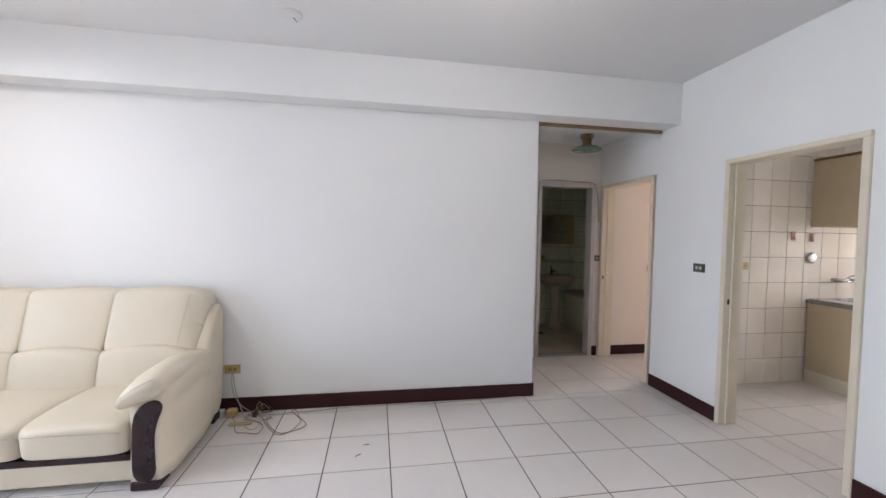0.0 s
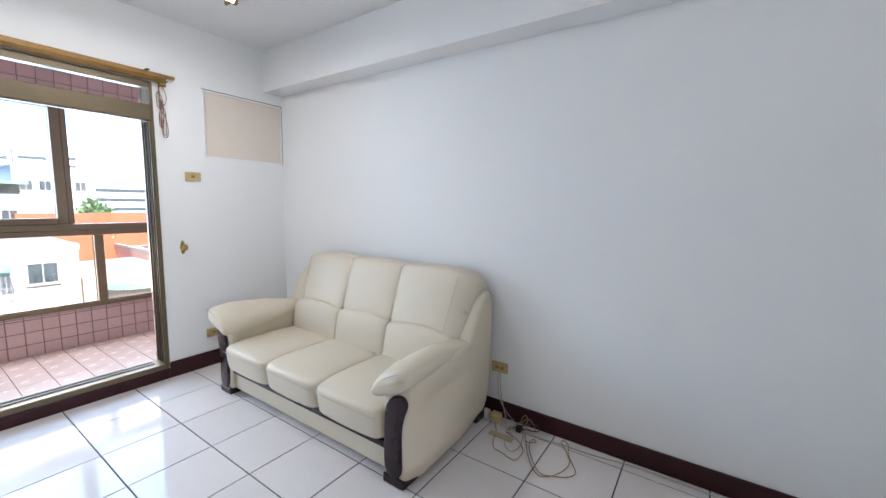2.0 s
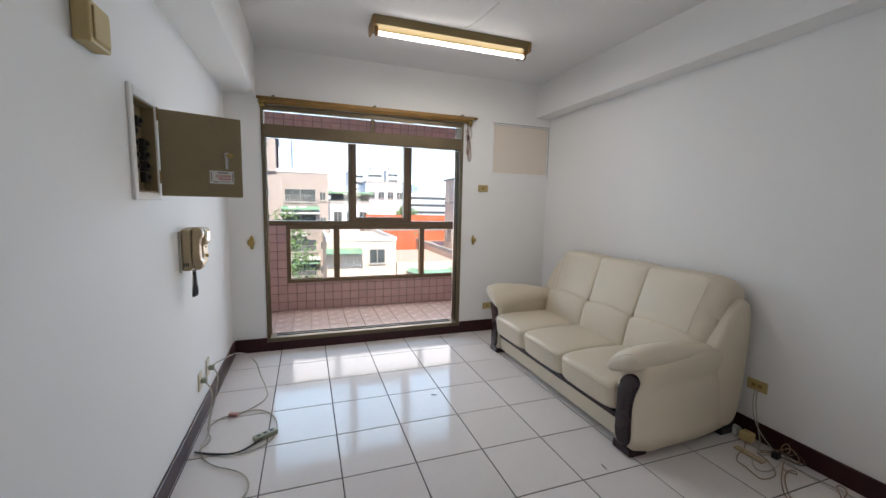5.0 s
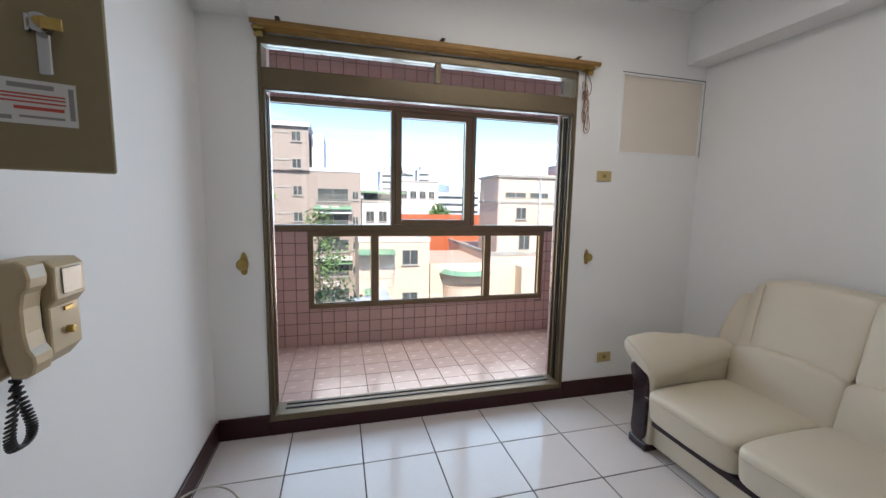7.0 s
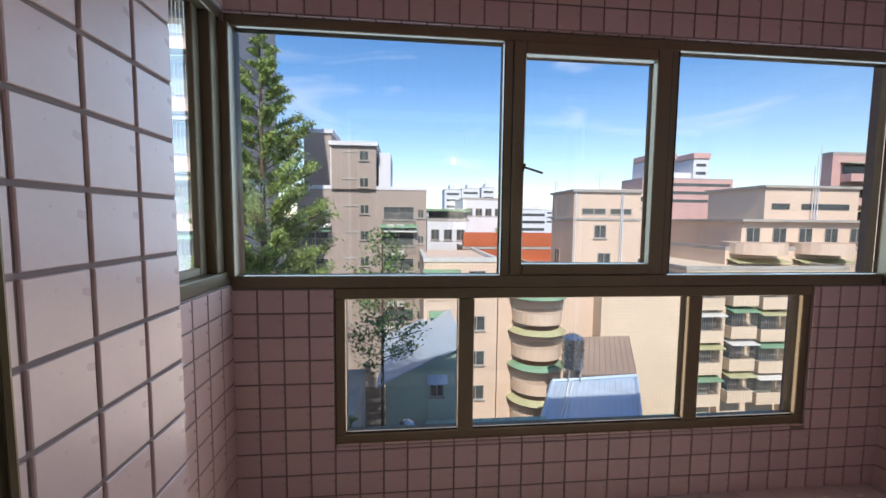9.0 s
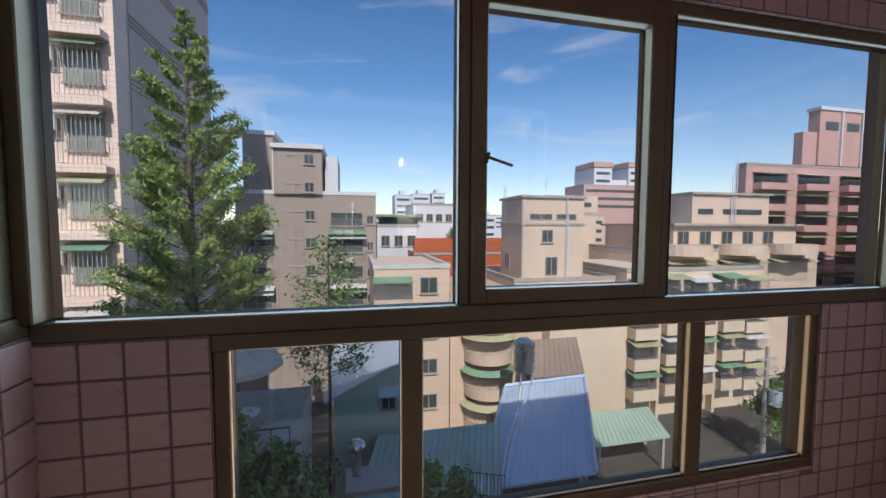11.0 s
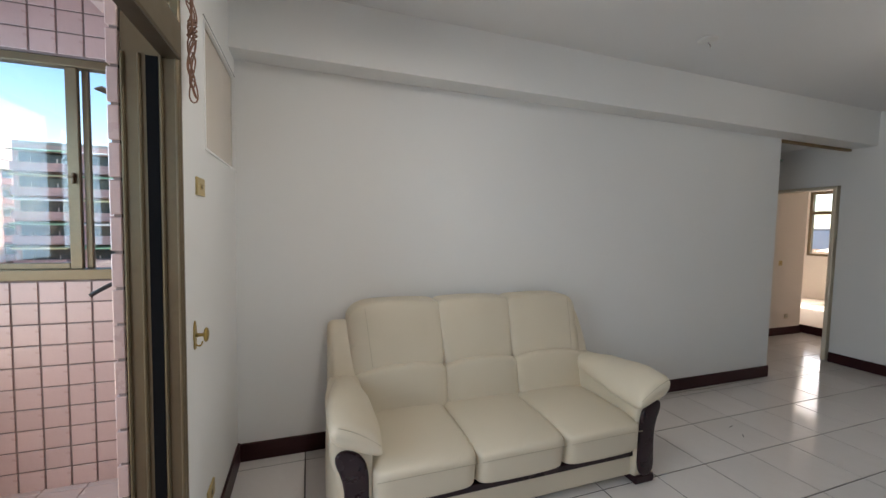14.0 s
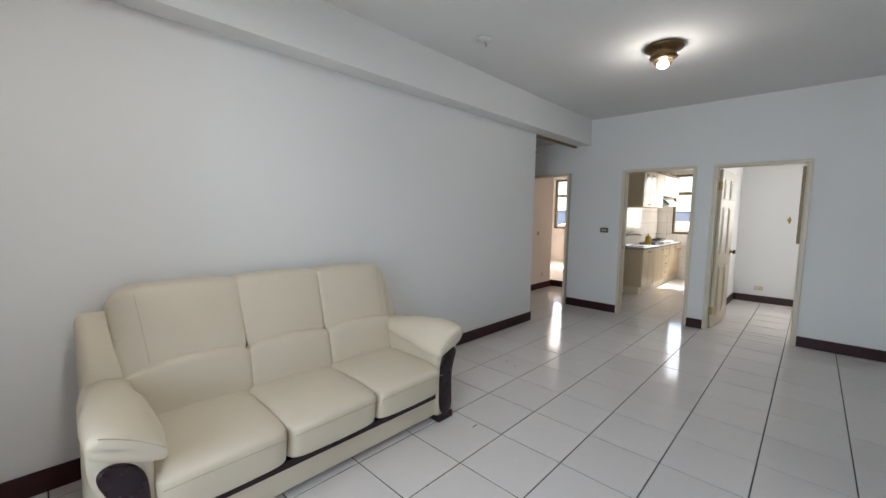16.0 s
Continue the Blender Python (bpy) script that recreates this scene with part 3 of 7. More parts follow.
def loft(sections):
    """Closed rings of equal length, joined one to the next and capped at both ends."""
    bm = bmesh.new()
    rings = [[bm.verts.new(p) for p in ring] for ring in sections]
    k = len(rings[0])
    for a, b in zip(rings, rings[1:]):
        for i in range(k):
            bm.faces.new((a[i], a[(i + 1) % k], b[(i + 1) % k], b[i]))
    bm.faces.new(rings[0][::-1])
    bm.faces.new(rings[-1])
    bmesh.ops.recalc_face_normals(bm, faces=bm.faces)
    return bm


def along(table, t):
    """Values between the rows of a small table of (t, values...), eased."""
    for a, b in zip(table, table[1:]):
        if t <= b[0]:
            f = (t - a[0]) / (b[0] - a[0])
            f = f * f * (3 - 2 * f)
            return [p + (q - p) * f for p, q in zip(a[1:], b[1:])]
    return list(table[-1][1:])


sofa = tagged(new("sofa"), "cream leather three-seat sofa with dark wooden arm fronts", "sofa")
CX, CA = -1.775, -1.806
SEAM = mat("leather_seam", (0.47, 0.41, 0.30), 0.6)
pbox("base", LEATHER, sofa, CA - 0.77, CA + 0.77, 2.782, 3.58, 0.04, 0.165, 0.012, seg=2)
pbox("trim_rail", DARKWOOD, sofa, CA - 0.765, CA + 0.765, 2.766, 2.83, 0.160, 0.204, 0.006)


def seat_shape(x, y, z):
    up = 1 if z > 0 else 0
    front = max(0.0, -y - 0.10) / 0.20
    side = 1 - (x / 0.253) ** 2
    z += up * (0.014 * side + 0.010 * math.cos(y * 5) - 0.010 * front ** 2)
    if y < 0:
        y -= front * (0.010 * side + 0.016 * max(0.0, min(1.0, (z + 0.08) / 0.12)))
    return x, y, z


for k in range(3):
    cx = CA + (k - 1) * 0.505
    puffy("seat_cushion", (0.511, 0.62, 0.186), LEATHER, sofa, (cx, 3.03, 0.305), 10.5, 18, seat_shape)
    tube("seam", [(cx + q * 0.08, 2.698 - 0.0105 * (1 - (q / 3.16) ** 2), 0.352 + 0.008 * (1 - (q / 3.1) ** 2)) for q in range(-3, 4)], 0.0016, SEAM, sofa, res=1)


def back_shape(k):
    half = 0.25 if k == 1 else 0.29

    def warp(x, y, z):
        out = max(0.0, x * (k - 1)) / half
        up = 1 if z > 0 else 0.5
        z2 = z + 0.010 * (1 - (x / half) ** 2) * up - out ** 5 * 0.075 * up
        bulge = 0.020 * math.cos(x / half * 1.5) * math.cos(z / 0.2 * 1.2)
        return x * (1 + (0.05 if k == 1 else 0.0) * z / 0.2) + (k - 1) * out * 0.015 * z / 0.2, y + 0.34 * z - (bulge if y < 0 else 0) + out ** 4 * 0.03, z2

    return warp


def lumbar_shape(k):
    half = 0.25 if k == 1 else 0.275

    def warp(x, y, z):
        u = x / half
        out = max(0.0, u * (k - 1))
        z2 = z + (0.030 * (1 - u * u) - out ** 3 * 0.03 if z > 0 else 0)
        return x + (k - 1) * out * 0.025 * z / 0.17, y + 0.22 * z - (0.016 * (1 - u * u) * math.cos(z * 6) if y < 0 else 0) + out ** 4 * 0.02, z2

    return warp


for k, (off, wide) in enumerate(((-0.533, 0.580), (0.0, 0.506), (0.533, 0.580))):
    puffy("back_cushion", (wide, 0.17, 0.40), LEATHER, sofa, (CX + off, 3.465, 0.795), 12.0, 20, back_shape(k))
    puffy("lumbar_cushion", (wide - (0.035 if k != 1 else 0.0), 0.22, 0.34), LEATHER, sofa, (CX + off * 0.967, 3.358, 0.448), 13.0, 20, lumbar_shape(k))
pbox("back_panel", LEATHER, sofa, CX - 0.76, CX + 0.76, 3.53, 3.62, 0.06, 0.80, 0.03, seg=3)
# outlines across the arm: outward offset, height
WOOD_EDGE = [(-0.060, 0.05), (-0.059, 0.26), (-0.054, 0.40), (-0.030, 0.455), (0.008, 0.487), (0.058, 0.500), (0.090, 0.478), (0.090, 0.440), (0.066, 0.385), (0.050, 0.315), (0.050, 0.22), (0.059, 0.05)]
LEVELS = [0.05, 0.12, 0.20, 0.30, 0.385, 0.41, 0.45, 0.50, 0.55, 0.58]
OUT_FRONT = [0.074, 0.070, 0.064, 0.064, 0.082, 0.096, 0.108, 0.112, 0.114, 0.100]
OUT_FULL = [0.112, 0.113, 0.113, 0.112, 0.110, 0.097, 0.108, 0.115, 0.114, 0.100]
PAD = [(0.0, -0.112, 0.492, 0.118, 0.598, 0.128), (0.25, -0.122, 0.508, 0.124, 0.604, 0.142), (0.6, -0.112, 0.530, 0.106, 0.584, 0.130), (1.0, -0.080, 0.540, 0.080, 0.552, 0.085)]
for s in (-1, 1):
    xo = CA + s * 0.829
    rings = []
    for y in (2.752, 2.765, 2.80, 2.85, 2.92, 3.05, 3.20, 3.35, 3.48, 3.60, 3.63):
        f = min(1.0, max(0.0, (y - 2.752) / 0.12))
        f = f * f * (3 - 2 * f)
        back = max(0.0, (y - 3.15) / 0.48) ** 1.5 * 0.075
        edge = 0.012 if y in (2.752, 3.63) else 0.0
        low = 0.0 if y < 2.9 else 0.01
        ring = [(xo - s * 0.076 + s * edge, y, z + low) for z in LEVELS]
        ring += [(xo + s * (a + (b - a) * f - back - edge), y, z + low) for z, a, b in list(zip(LEVELS, OUT_FRONT, OUT_FULL))[::-1]]
        rings.append(ring)
    part("side_panel", loft(rings), LEATHER, sofa, smooth=True)
    # padded top, higher on its outer side and swept down over the front
    rings = []
    for y, t, swell in ((2.672, 0.0, 0.12), (2.675, 0.0, 0.45), (2.685, 0.0, 0.78), (2.705, 0.03, 0.97), (2.76, 0.1, 1), (2.83, 0.22, 1), (2.91, 0.35, 1), (3.0, 0.5, 1), (3.1, 0.66, 1), (3.2, 0.83, 1), (3.30, 1.0, 1), (3.35, 1.0, 0.8)):
        ui, zi, uo, zo, h = along(PAD, t)
        ring = []
        for q in range(28):
            a = 2 * math.pi * q / 28
            c, d = math.cos(a), math.sin(a)
            c = math.copysign(abs(c) ** 0.74, c)
            d = math.copysign(abs(d) ** 0.8, d)
            f = 0.5 + 0.5 * c * (1 - 0.06 * (1 - swell))
            bow = 0.020 * (1 - (2 * f - 1) ** 2)
            yy = y + (0.022 * (1 - f) + 0.035 * max(0.0, (f - 0.7) / 0.3) ** 2) * max(0.0, 1 - t / 0.3)
            ring.append((xo + s * (ui + (uo - ui) * f), yy, zi + (zo - zi) * f + bow + d * h / 2 * swell))
        rings.append(ring)
    part("armrest", loft(rings), LEATHER, sofa, "padded cream leather armrest", smooth=True)
    line = []
    for q in range(11):
        f = 0.05 + 0.78 * q / 10
        line.append((xo + s * (-0.112 + 0.234 * f), 2.676 + 0.022 * (1 - f), 0.480 + 0.140 * f + 0.02 * (1 - (2 * f - 1) ** 2) + 0.028))
    tube("seam", line, 0.002, SEAM, sofa, res=1)
    # upright wing behind the arm
    wing = smooth_outline([(3.42, 0.06), (3.60, 0.06), (3.64, 0.40), (3.648, 0.70), (3.64, 0.84), (3.58, 0.885), (3.50, 0.865), (3.44, 0.77), (3.36, 0.62), (3.33, 0.50), (3.37, 0.30)], 2)
    bm = bmesh.new()
    extruded(bm, wing, "x", xo - s * 0.12, xo + s * 0.085, 0.038, 4)
    part("wing", bm, LEATHER, sofa, smooth=True)
    wood = smooth_outline([(xo + s * u, w) for u, w in WOOD_EDGE], 2)
    bm = bmesh.new()
    extruded(bm, wood, "y", 2.735, 2.79, 0.010, 3)
    part("arm_front", bm, DARKWOOD, sofa, "dark lacquered wooden arm front", smooth=True)
    for fy in (2.740, 3.48):
        pbox("foot", BLACK if fy > 3 else DARKWOOD, sofa, xo - 0.07, xo + 0.07, fy, fy + 0.13, 0.0, 0.052, 0.008)
    pts = [(CX + s * (0.715 + 0.10 * (z - 0.8)), 3.379 + 0.34 * (z - 0.795) - 0.0125 * math.cos((z - 0.795) * 6), z) for z in (0.64, 0.70, 0.76, 0.82, 0.88, 0.94, 0.97)]
    tube("seam", pts, 0.0013, SEAM, sofa, res=1)

# ---- outside ----
def facade(name, colour, joint, bw, bh, rough=0.6, strength=0.5, spread=0.08):
    """Small glazed facing tiles, too far off to be told apart one by one."""
    m = mat(name, colour, rough, spread=spread, scale=0.35, fine=6, bump=0.0, stain=(tuple(c * 0.8 for c in colour), 0.25, 0.5))
    nt = m.node_tree
    n, l = nt.nodes, nt.links
    b = n["Principled BSDF"]
    src = b.inputs["Base Color"].links[0].from_socket
    co = n.new("ShaderNodeTexCoord")
    add = n.new("ShaderNodeVectorMath")
    add.operation = "DOT_PRODUCT"
    add.inputs[1].default_value = (1, 1, 0)
    l.new(co.outputs["Object"], add.inputs[0])
    sep = n.new("ShaderNodeSeparateXYZ")
    l.new(co.outputs["Object"], sep.inputs[0])
    com = n.new("ShaderNodeCombineXYZ")
    l.new(add.outputs["Value"], com.inputs[0])
    l.new(sep.outputs[2], com.inputs[1])
    br = n.new("ShaderNodeTexBrick")
    br.offset = 0.0
    br.inputs["Color1"].default_value, br.inputs["Color2"].default_value, br.inputs["Mortar"].default_value = (1, 1, 1, 1), (0.93, 0.93, 0.93, 1), (*joint, 1)
    br.inputs["Scale"].default_value, br.inputs["Mortar Size"].default_value = 1.0, 0.012
    br.inputs["Brick Width"].default_value, br.inputs["Row Height"].default_value = bw, bh
    l.new(com.outputs[0], br.inputs["Vector"])
    mx = n.new("ShaderNodeMix")
    mx.data_type, mx.blend_type = "RGBA", "MULTIPLY"
    mx.inputs[0].default_value = strength
    l.new(src, mx.inputs[6])
    l.new(br.outputs["Color"], mx.inputs[7])
    l.new(mx.outputs[2], b.inputs["Base Color"])
    return m


CREAMTILE = facade("cream_pink_facing_tiles", (0.80, 0.655, 0.565), (0.5, 0.3, 0.28), 0.24, 0.24)
BROWNTILE = facade("brown_grey_facing_tiles", (0.52, 0.445, 0.41), (0.5, 0.45, 0.4), 0.5, 0.2)
GREYTILE = facade("warm_grey_facing_tiles", (0.36, 0.30, 0.26), (0.55, 0.5, 0.45), 0.4, 0.2)
BEIGETILE = facade("beige_facing_tiles", (0.68, 0.53, 0.415), (0.5, 0.45, 0.4), 0.3, 0.2)
PALETILE = facade("pale_yellow_facing_tiles", (0.68, 0.56, 0.42), (0.45, 0.4, 0.36), 0.3, 0.3)
# maroon lightened towards pink, with the distance haze in the colour
MAROONTILE = facade("haze_lightened_maroon_tiles", (0.58, 0.36, 0.32), (0.55, 0.5, 0.45), 0.4, 0.2)
ORANGEBRICK = facade("orange_brick", (0.48, 0.12, 0.045), (0.5, 0.45, 0.4), 0.4, 0.16, strength=0.8)
CONCRETE = mat("weathered_concrete", (0.36, 0.34, 0.31), 0.85, spread=0.2, scale=0.6, fine=8, stain=((0.16, 0.15, 0.14), 0.5, 0.8))
# bluish white with far haze in the colour, also used on nearer trim
FARWHITE = mat("haze_bluish_white", (0.62, 0.64, 0.67), 0.8, spread=0.1, scale=0.2, fine=2, bump=0)
DARKGLASS = mat("dark_window_pane", (0.07, 0.082, 0.082), 0.12, spread=0.4, scale=0.8, bump=0)
CURTAINED = mat("curtained_window_pane", (0.26, 0.28, 0.25), 0.15, spread=0.35, scale=1.2, bump=0)
GRILLE = mat("painted_window_grille", (0.46, 0.44, 0.40), 0.5, metal=0.3)
AWNING = mat("green_corrugated_awning", (0.16, 0.30, 0.20), 0.5, spread=0.3, scale=0.8, stain=((0.30, 0.30, 0.12), 0.6, 0.9))
AWNING2 = mat("faded_olive_awning", (0.38, 0.38, 0.22), 0.55, spread=0.25, scale=0.8, stain=((0.2, 0.2, 0.12), 0.6, 0.9))
AWNING3 = mat("pale_metal_awning", (0.55, 0.56, 0.54), 0.4, spread=0.15, scale=0.9)
ACWHITE = mat("outdoor_unit_casing", (0.55, 0.54, 0.50), 0.5, spread=0.12, scale=3)
LEAF = mat("dark_conifer_foliage", (0.20, 0.29, 0.075), 0.6, spread=0.6, scale=0.7, fine=5, bump=0)
LEAF2 = mat("broad_leaf_foliage", (0.125, 0.215, 0.07), 0.5, spread=0.5, scale=0.9, fine=5, bump=0)
BARK = mat("grey_brown_bark", (0.10, 0.075, 0.055), 0.9, spread=0.3, scale=3, bump=0.4)
METALBLUE = mat("blue_grey_sheet_metal", (0.42, 0.52, 0.63), 0.38, metal=0.2, spread=0.1, scale=0.5, stain=((0.2, 0.2, 0.2), 0.3, 0.6))
METALBROWN = mat("weathered_brown_sheet_metal", (0.26, 0.20, 0.16), 0.6, spread=0.2, scale=0.6)
TEAL = mat("pale_teal_sheet_metal", (0.42, 0.56, 0.50), 0.5, spread=0.1, scale=0.4, stain=((0.22, 0.22, 0.18), 0.4, 0.5))
TEALROOF = mat("faded_green_roof_sheet", (0.33, 0.45, 0.37), 0.5, spread=0.2, scale=0.5, stain=((0.25, 0.22, 0.12), 0.5, 0.4))
STEEL = mat("stainless_steel", (0.55, 0.55, 0.56), 0.25, metal=0.95, spread=0.1, scale=4)
ASPHALT = mat("asphalt_and_dry_earth", (0.07, 0.068, 0.06), 0.9, spread=0.4, scale=0.08, fine=2, stain=((0.05, 0.08, 0.03), 0.9, 0.05))
# blue of the distance haze is put into the base colour
MOUNTAIN = mat("haze_coloured_hills", (0.22, 0.30, 0.40), 0.95, spread=0.1, scale=0.002, fine=0.02, bump=0)
GZ = -16.0
tagged(pbox("ground", ASPHALT, None, -3500, 1500, -2500, 2500, GZ - 1, GZ), "dark asphalt and earth between the houses", "ground", kind="structure")
own = tagged(new("own_house"), "the tall tiled house that holds the flat", "building", kind="structure")
pbox("lower_storeys", CREAMTILE, own, -4.93, 7.3, -9, 3.88, GZ, -0.36)
pbox("lower_storeys", CREAMTILE, own, -3.2, 7.3, 3.88, 11, GZ, -0.36)
# unseen storeys: height and north end set the yard shadow, overhang limits east sun
pbox("unseen_upper_storeys", CREAMTILE, own, -4.93, 8.4, -9, 3.88, 2.92, 14.5)
pbox("unseen_upper_storeys", CREAMTILE, own, -3.2, 8.4, 3.88, 15, 2.92, 14.5)


def window_e(parent, x, y0, y1, z0, z1, frame_mat=None, sill=True, face=1, pane=None):
    """A window on a face that looks along +x (face 1), or along y at y=x (face 2: south, 3: north)."""
    bm = bmesh.new()
    t = 0.06
    d0, d1 = 0.0, 0.06

    def b(a0, a1, c0, c1, e0=d0, e1=d1):
        if face == 1:
            box(bm, x + e0, x + e1, a0, a1, c0, c1)
        elif face == 2:
            box(bm, a0, a1, x - e1, x - e0, c0, c1)
        else:
            box(bm, a0, a1, x + e0, x + e1, c0, c1)

    b(y0, y1, z0, z0 + t)
    b(y0, y1, z1 - t, z1)
    b(y0, y0 + t, z0 + t, z1 - t)
    b(y1 - t, y1, z0 + t, z1 - t)
    b((y0 + y1) / 2 - t / 2, (y0 + y1) / 2 + t / 2, z0 + t, z1 - t)
    if sill:
        b(y0 - 0.08, y1 + 0.08, z0 - 0.09, z0 - 0.002, 0, 0.14)
    w = part("window", bm, frame_mat or CONCRETE, parent)
    bm = bmesh.new()
    b(y0 + t, y1 - t, z0 + t, z1 - t, 0.005, 0.02)
    part("pane", bm, pane or DARKGLASS, w)
    return w


def awning(parent, x, y0, y1, z, out=0.7, material=None):
    bm = bmesh.new()
    n = max(4, int((y1 - y0) / 0.18))
    vs = []
    for i in range(n + 1):
        y = y0 + (y1 - y0) * i / n
        dz = 0.025 * (i % 2)
        vs.append((bm.verts.new((x, y, z + dz)), bm.verts.new((x + out, y, z - 0.3 + dz)), bm.verts.new((x + out, y, z - 0.36 + dz)), bm.verts.new((x, y, z - 0.04 + dz))))
    for a, b in zip(vs, vs[1:]):
        bm.faces.new((a[0], a[1], b[1], b[0]))
        bm.faces.new((a[1], a[2], b[2], b[1]))
        bm.faces.new((a[2], a[3], b[3], b[2]))
    return part("awning", bm, material or AWNING, parent)


def grille(parent, x, y0, y1, z0, z1, out=0.45, step=0.16):
    bm = bmesh.new()
    r = 0.012
    for z in (z0, (z0 + z1) / 2, z1):
        box(bm, x + out - r, x + out + r, y0, y1, z - r, z + r)
    n = int((y1 - y0) / step)
    for i in range(n + 1):
        y = y0 + (y1 - y0) * i / n
        box(bm, x + out - r, x + out + r, y - r, y + r, z0, z1)
    for y in (y0, y1):
        for k in range(3):
            z = z0 + (z1 - z0) * k / 2
            box(bm, x, x + out, y - r, y + r, z - r, z + r)
    return part("grille", bm, GRILLE, parent)


def ac_unit(parent, x, y, z, s=1.0):
    bm = bmesh.new()
    box(bm, x, x + 0.32 * s, y, y + 0.8 * s, z, z + 0.55 * s, 0.02)
    u = part("outdoor_unit", bm, ACWHITE, parent, "white outdoor air conditioner unit")
    bm = bmesh.new()
    bmesh.ops.create_cone(bm, cap_ends=True, segments=16, radius1=0.22 * s, radius2=0.22 * s, depth=0.02, matrix=Matrix.Translation((x + 0.33 * s, y + 0.3 * s, z + 0.28 * s)) @ Matrix.Rotation(radians(90), 4, "Y"))
    part("fan_grille", bm, GRILLE, u)
    return u


def balcony(parent, x, y0, y1, z, out=1.1, material=None, shade=None, plants=False):
    """A projecting balcony: parapet, dark recess, grille and awning."""
    bm = bmesh.new()
    box(bm, x, x + out, y0, y1, z - 0.15, z + 0.0)
    box(bm, x + out - 0.12, x + out, y0, y1, z, z + 0.85)
    box(bm, x, x + out - 0.12, y0, y0 + 0.12, z, z + 0.85)
    box(bm, x, x + out - 0.12, y1 - 0.12, y1, z, z + 0.85)
    b = part("balcony", bm, material or BEIGETILE, parent)
    pbox("glazing", CURTAINED, b, x + 0.02, x + 0.06, y0 + 0.15, y1 - 0.15, z + 0.02, z + 2.3)
    grille(parent, x, y0 + 0.05, y1 - 0.05, z + 0.88, z + 2.0, out - 0.05, 0.2)
    awning(parent, x, y0 - 0.1, y1 + 0.1, z + 2.45, out + 0.35, shade or AWNING)
    return b


def parapet(parent, x0, x1, y0, y1, z, h=0.5, t=0.2, material=None):
    bm = bmesh.new()
    box(bm, x1 - t, x1 + 0.06, y0 - 0.06, y1 + 0.06, z, z + h)
    box(bm, x0, x1 - t, y0 - 0.06, y0 + t, z, z + h)
    box(bm, x0, x1 - t, y1 - t, y1 + 0.06, z, z + h)
    return part("parapet", bm, material or CONCRETE, parent)


def house(name, label, x0, x1, y0, y1, top, material, cap=None):
    h = tagged(new(name), label, "building")
    h.location = (0, 0, 0)
    pbox("wall", material, h, x0, x1, y0, y1, GZ, top)
    parapet(h, x0, x1, y0, y1, top, 0.35, 0.25, cap)
    return h


# tall cream house with planter grilles
h = house("apartment_tower", "tall cream-pink tiled apartment tower with grilled windows and green awnings", -34.9, -23.5, -30, -8.9, 26.0, CREAMTILE)
# north side is set in a darker brown-grey than the cream faces
pbox("darker_north_side", BROWNTILE, h, -34.9, -24.6, -8.9, -8.85, GZ, 26.0)
for k in range(-4, 4):
    z = 7.25 + 2.85 * k
    window_e(h, -23.5, -10.75, -9.4, z + 0.25, z + 1.7, pane=CURTAINED)
    grille(h, -23.5, -10.85, -9.3, z - 0.35, z + 1.6, 0.5, 0.17)
    awning(h, -23.5, -10.95, -9.2, z + 2.0, 0.75, (AWNING, AWNING2, AWNING3)[k % 3])
    pbox("ledge", CREAMTILE, h, -23.5, -22.9, -11.3, -9.1, z - 0.75, z - 0.45)
    ac_unit(h, -23.4, -11.75, z + 1.0)
    pbox("bay", CREAMTILE, h, -23.5, -22.2, -14.5, -12.3, z - 0.9, z + 0.3)
    grille(h, -22.3, -14.3, -12.3, z + 0.3, z + 1.6, 0.2, 0.2)
    window_e(h, -22.25, -14.0, -12.6, z + 0.4, z + 1.6, sill=False, pane=CURTAINED)
    awning(h, -23.4, -14.6, -12.2, z + 2.0, 1.6, AWNING2 if k % 2 else AWNING)
    for y in (-17.6, -20.6, -25.4, -28.4):
        window_e(h, -23.5, y, y + 1.4, z + 0.2, z + 1.6, pane=CURTAINED)
        grille(h, -23.5, y - 0.1, y + 1.5, z - 0.3, z + 1.5, 0.45, 0.2)
        awning(h, -23.5, y - 0.2, y + 1.6, z + 1.95, 0.75, (AWNING2, AWNING3, AWNING)[(k + int(y)) % 3])
        pbox("ledge", CREAMTILE, h, -23.5, -22.9, y - 0.3, y + 1.7, z - 0.75, z - 0.45)
    for q in range(3):
        pbox("band", CONCRETE, h, -34.9, -24.6, -8.848, -8.80, z + 0.5 + q * 0.22, z + 0.56 + q * 0.22)

# grey house
h = house("grey_apartment_house", "grey-brown tiled apartment house with a taller stair tower", -56, -42.5, -9.5, 3.25, 4.4, GREYTILE, FARWHITE)
pbox("stair_tower", GREYTILE, h, -50, -42.2, -6.1, -1.8, 4.4, 8.6)
pbox("tower_cap", FARWHITE, h, -50.2, -41.9, -6.3, -1.6, 8.6, 9.0)
pbox("white_stair_wing", FARWHITE, h, -50, -43.5, -1.6, -0.4, 4.75, 8.2)
pbox("upper_wing", GREYTILE, h, -54, -45, -9.4, -6.6, 4.75, 10.3)
pbox("upper_wing_cap", FARWHITE, h, -54.2, -44.8, -9.6, -6.4, 10.3, 10.7)
pbox("white_stair_wing", FARWHITE, h, -52, -44, -6.55, -6.15, 4.75, 9.3)
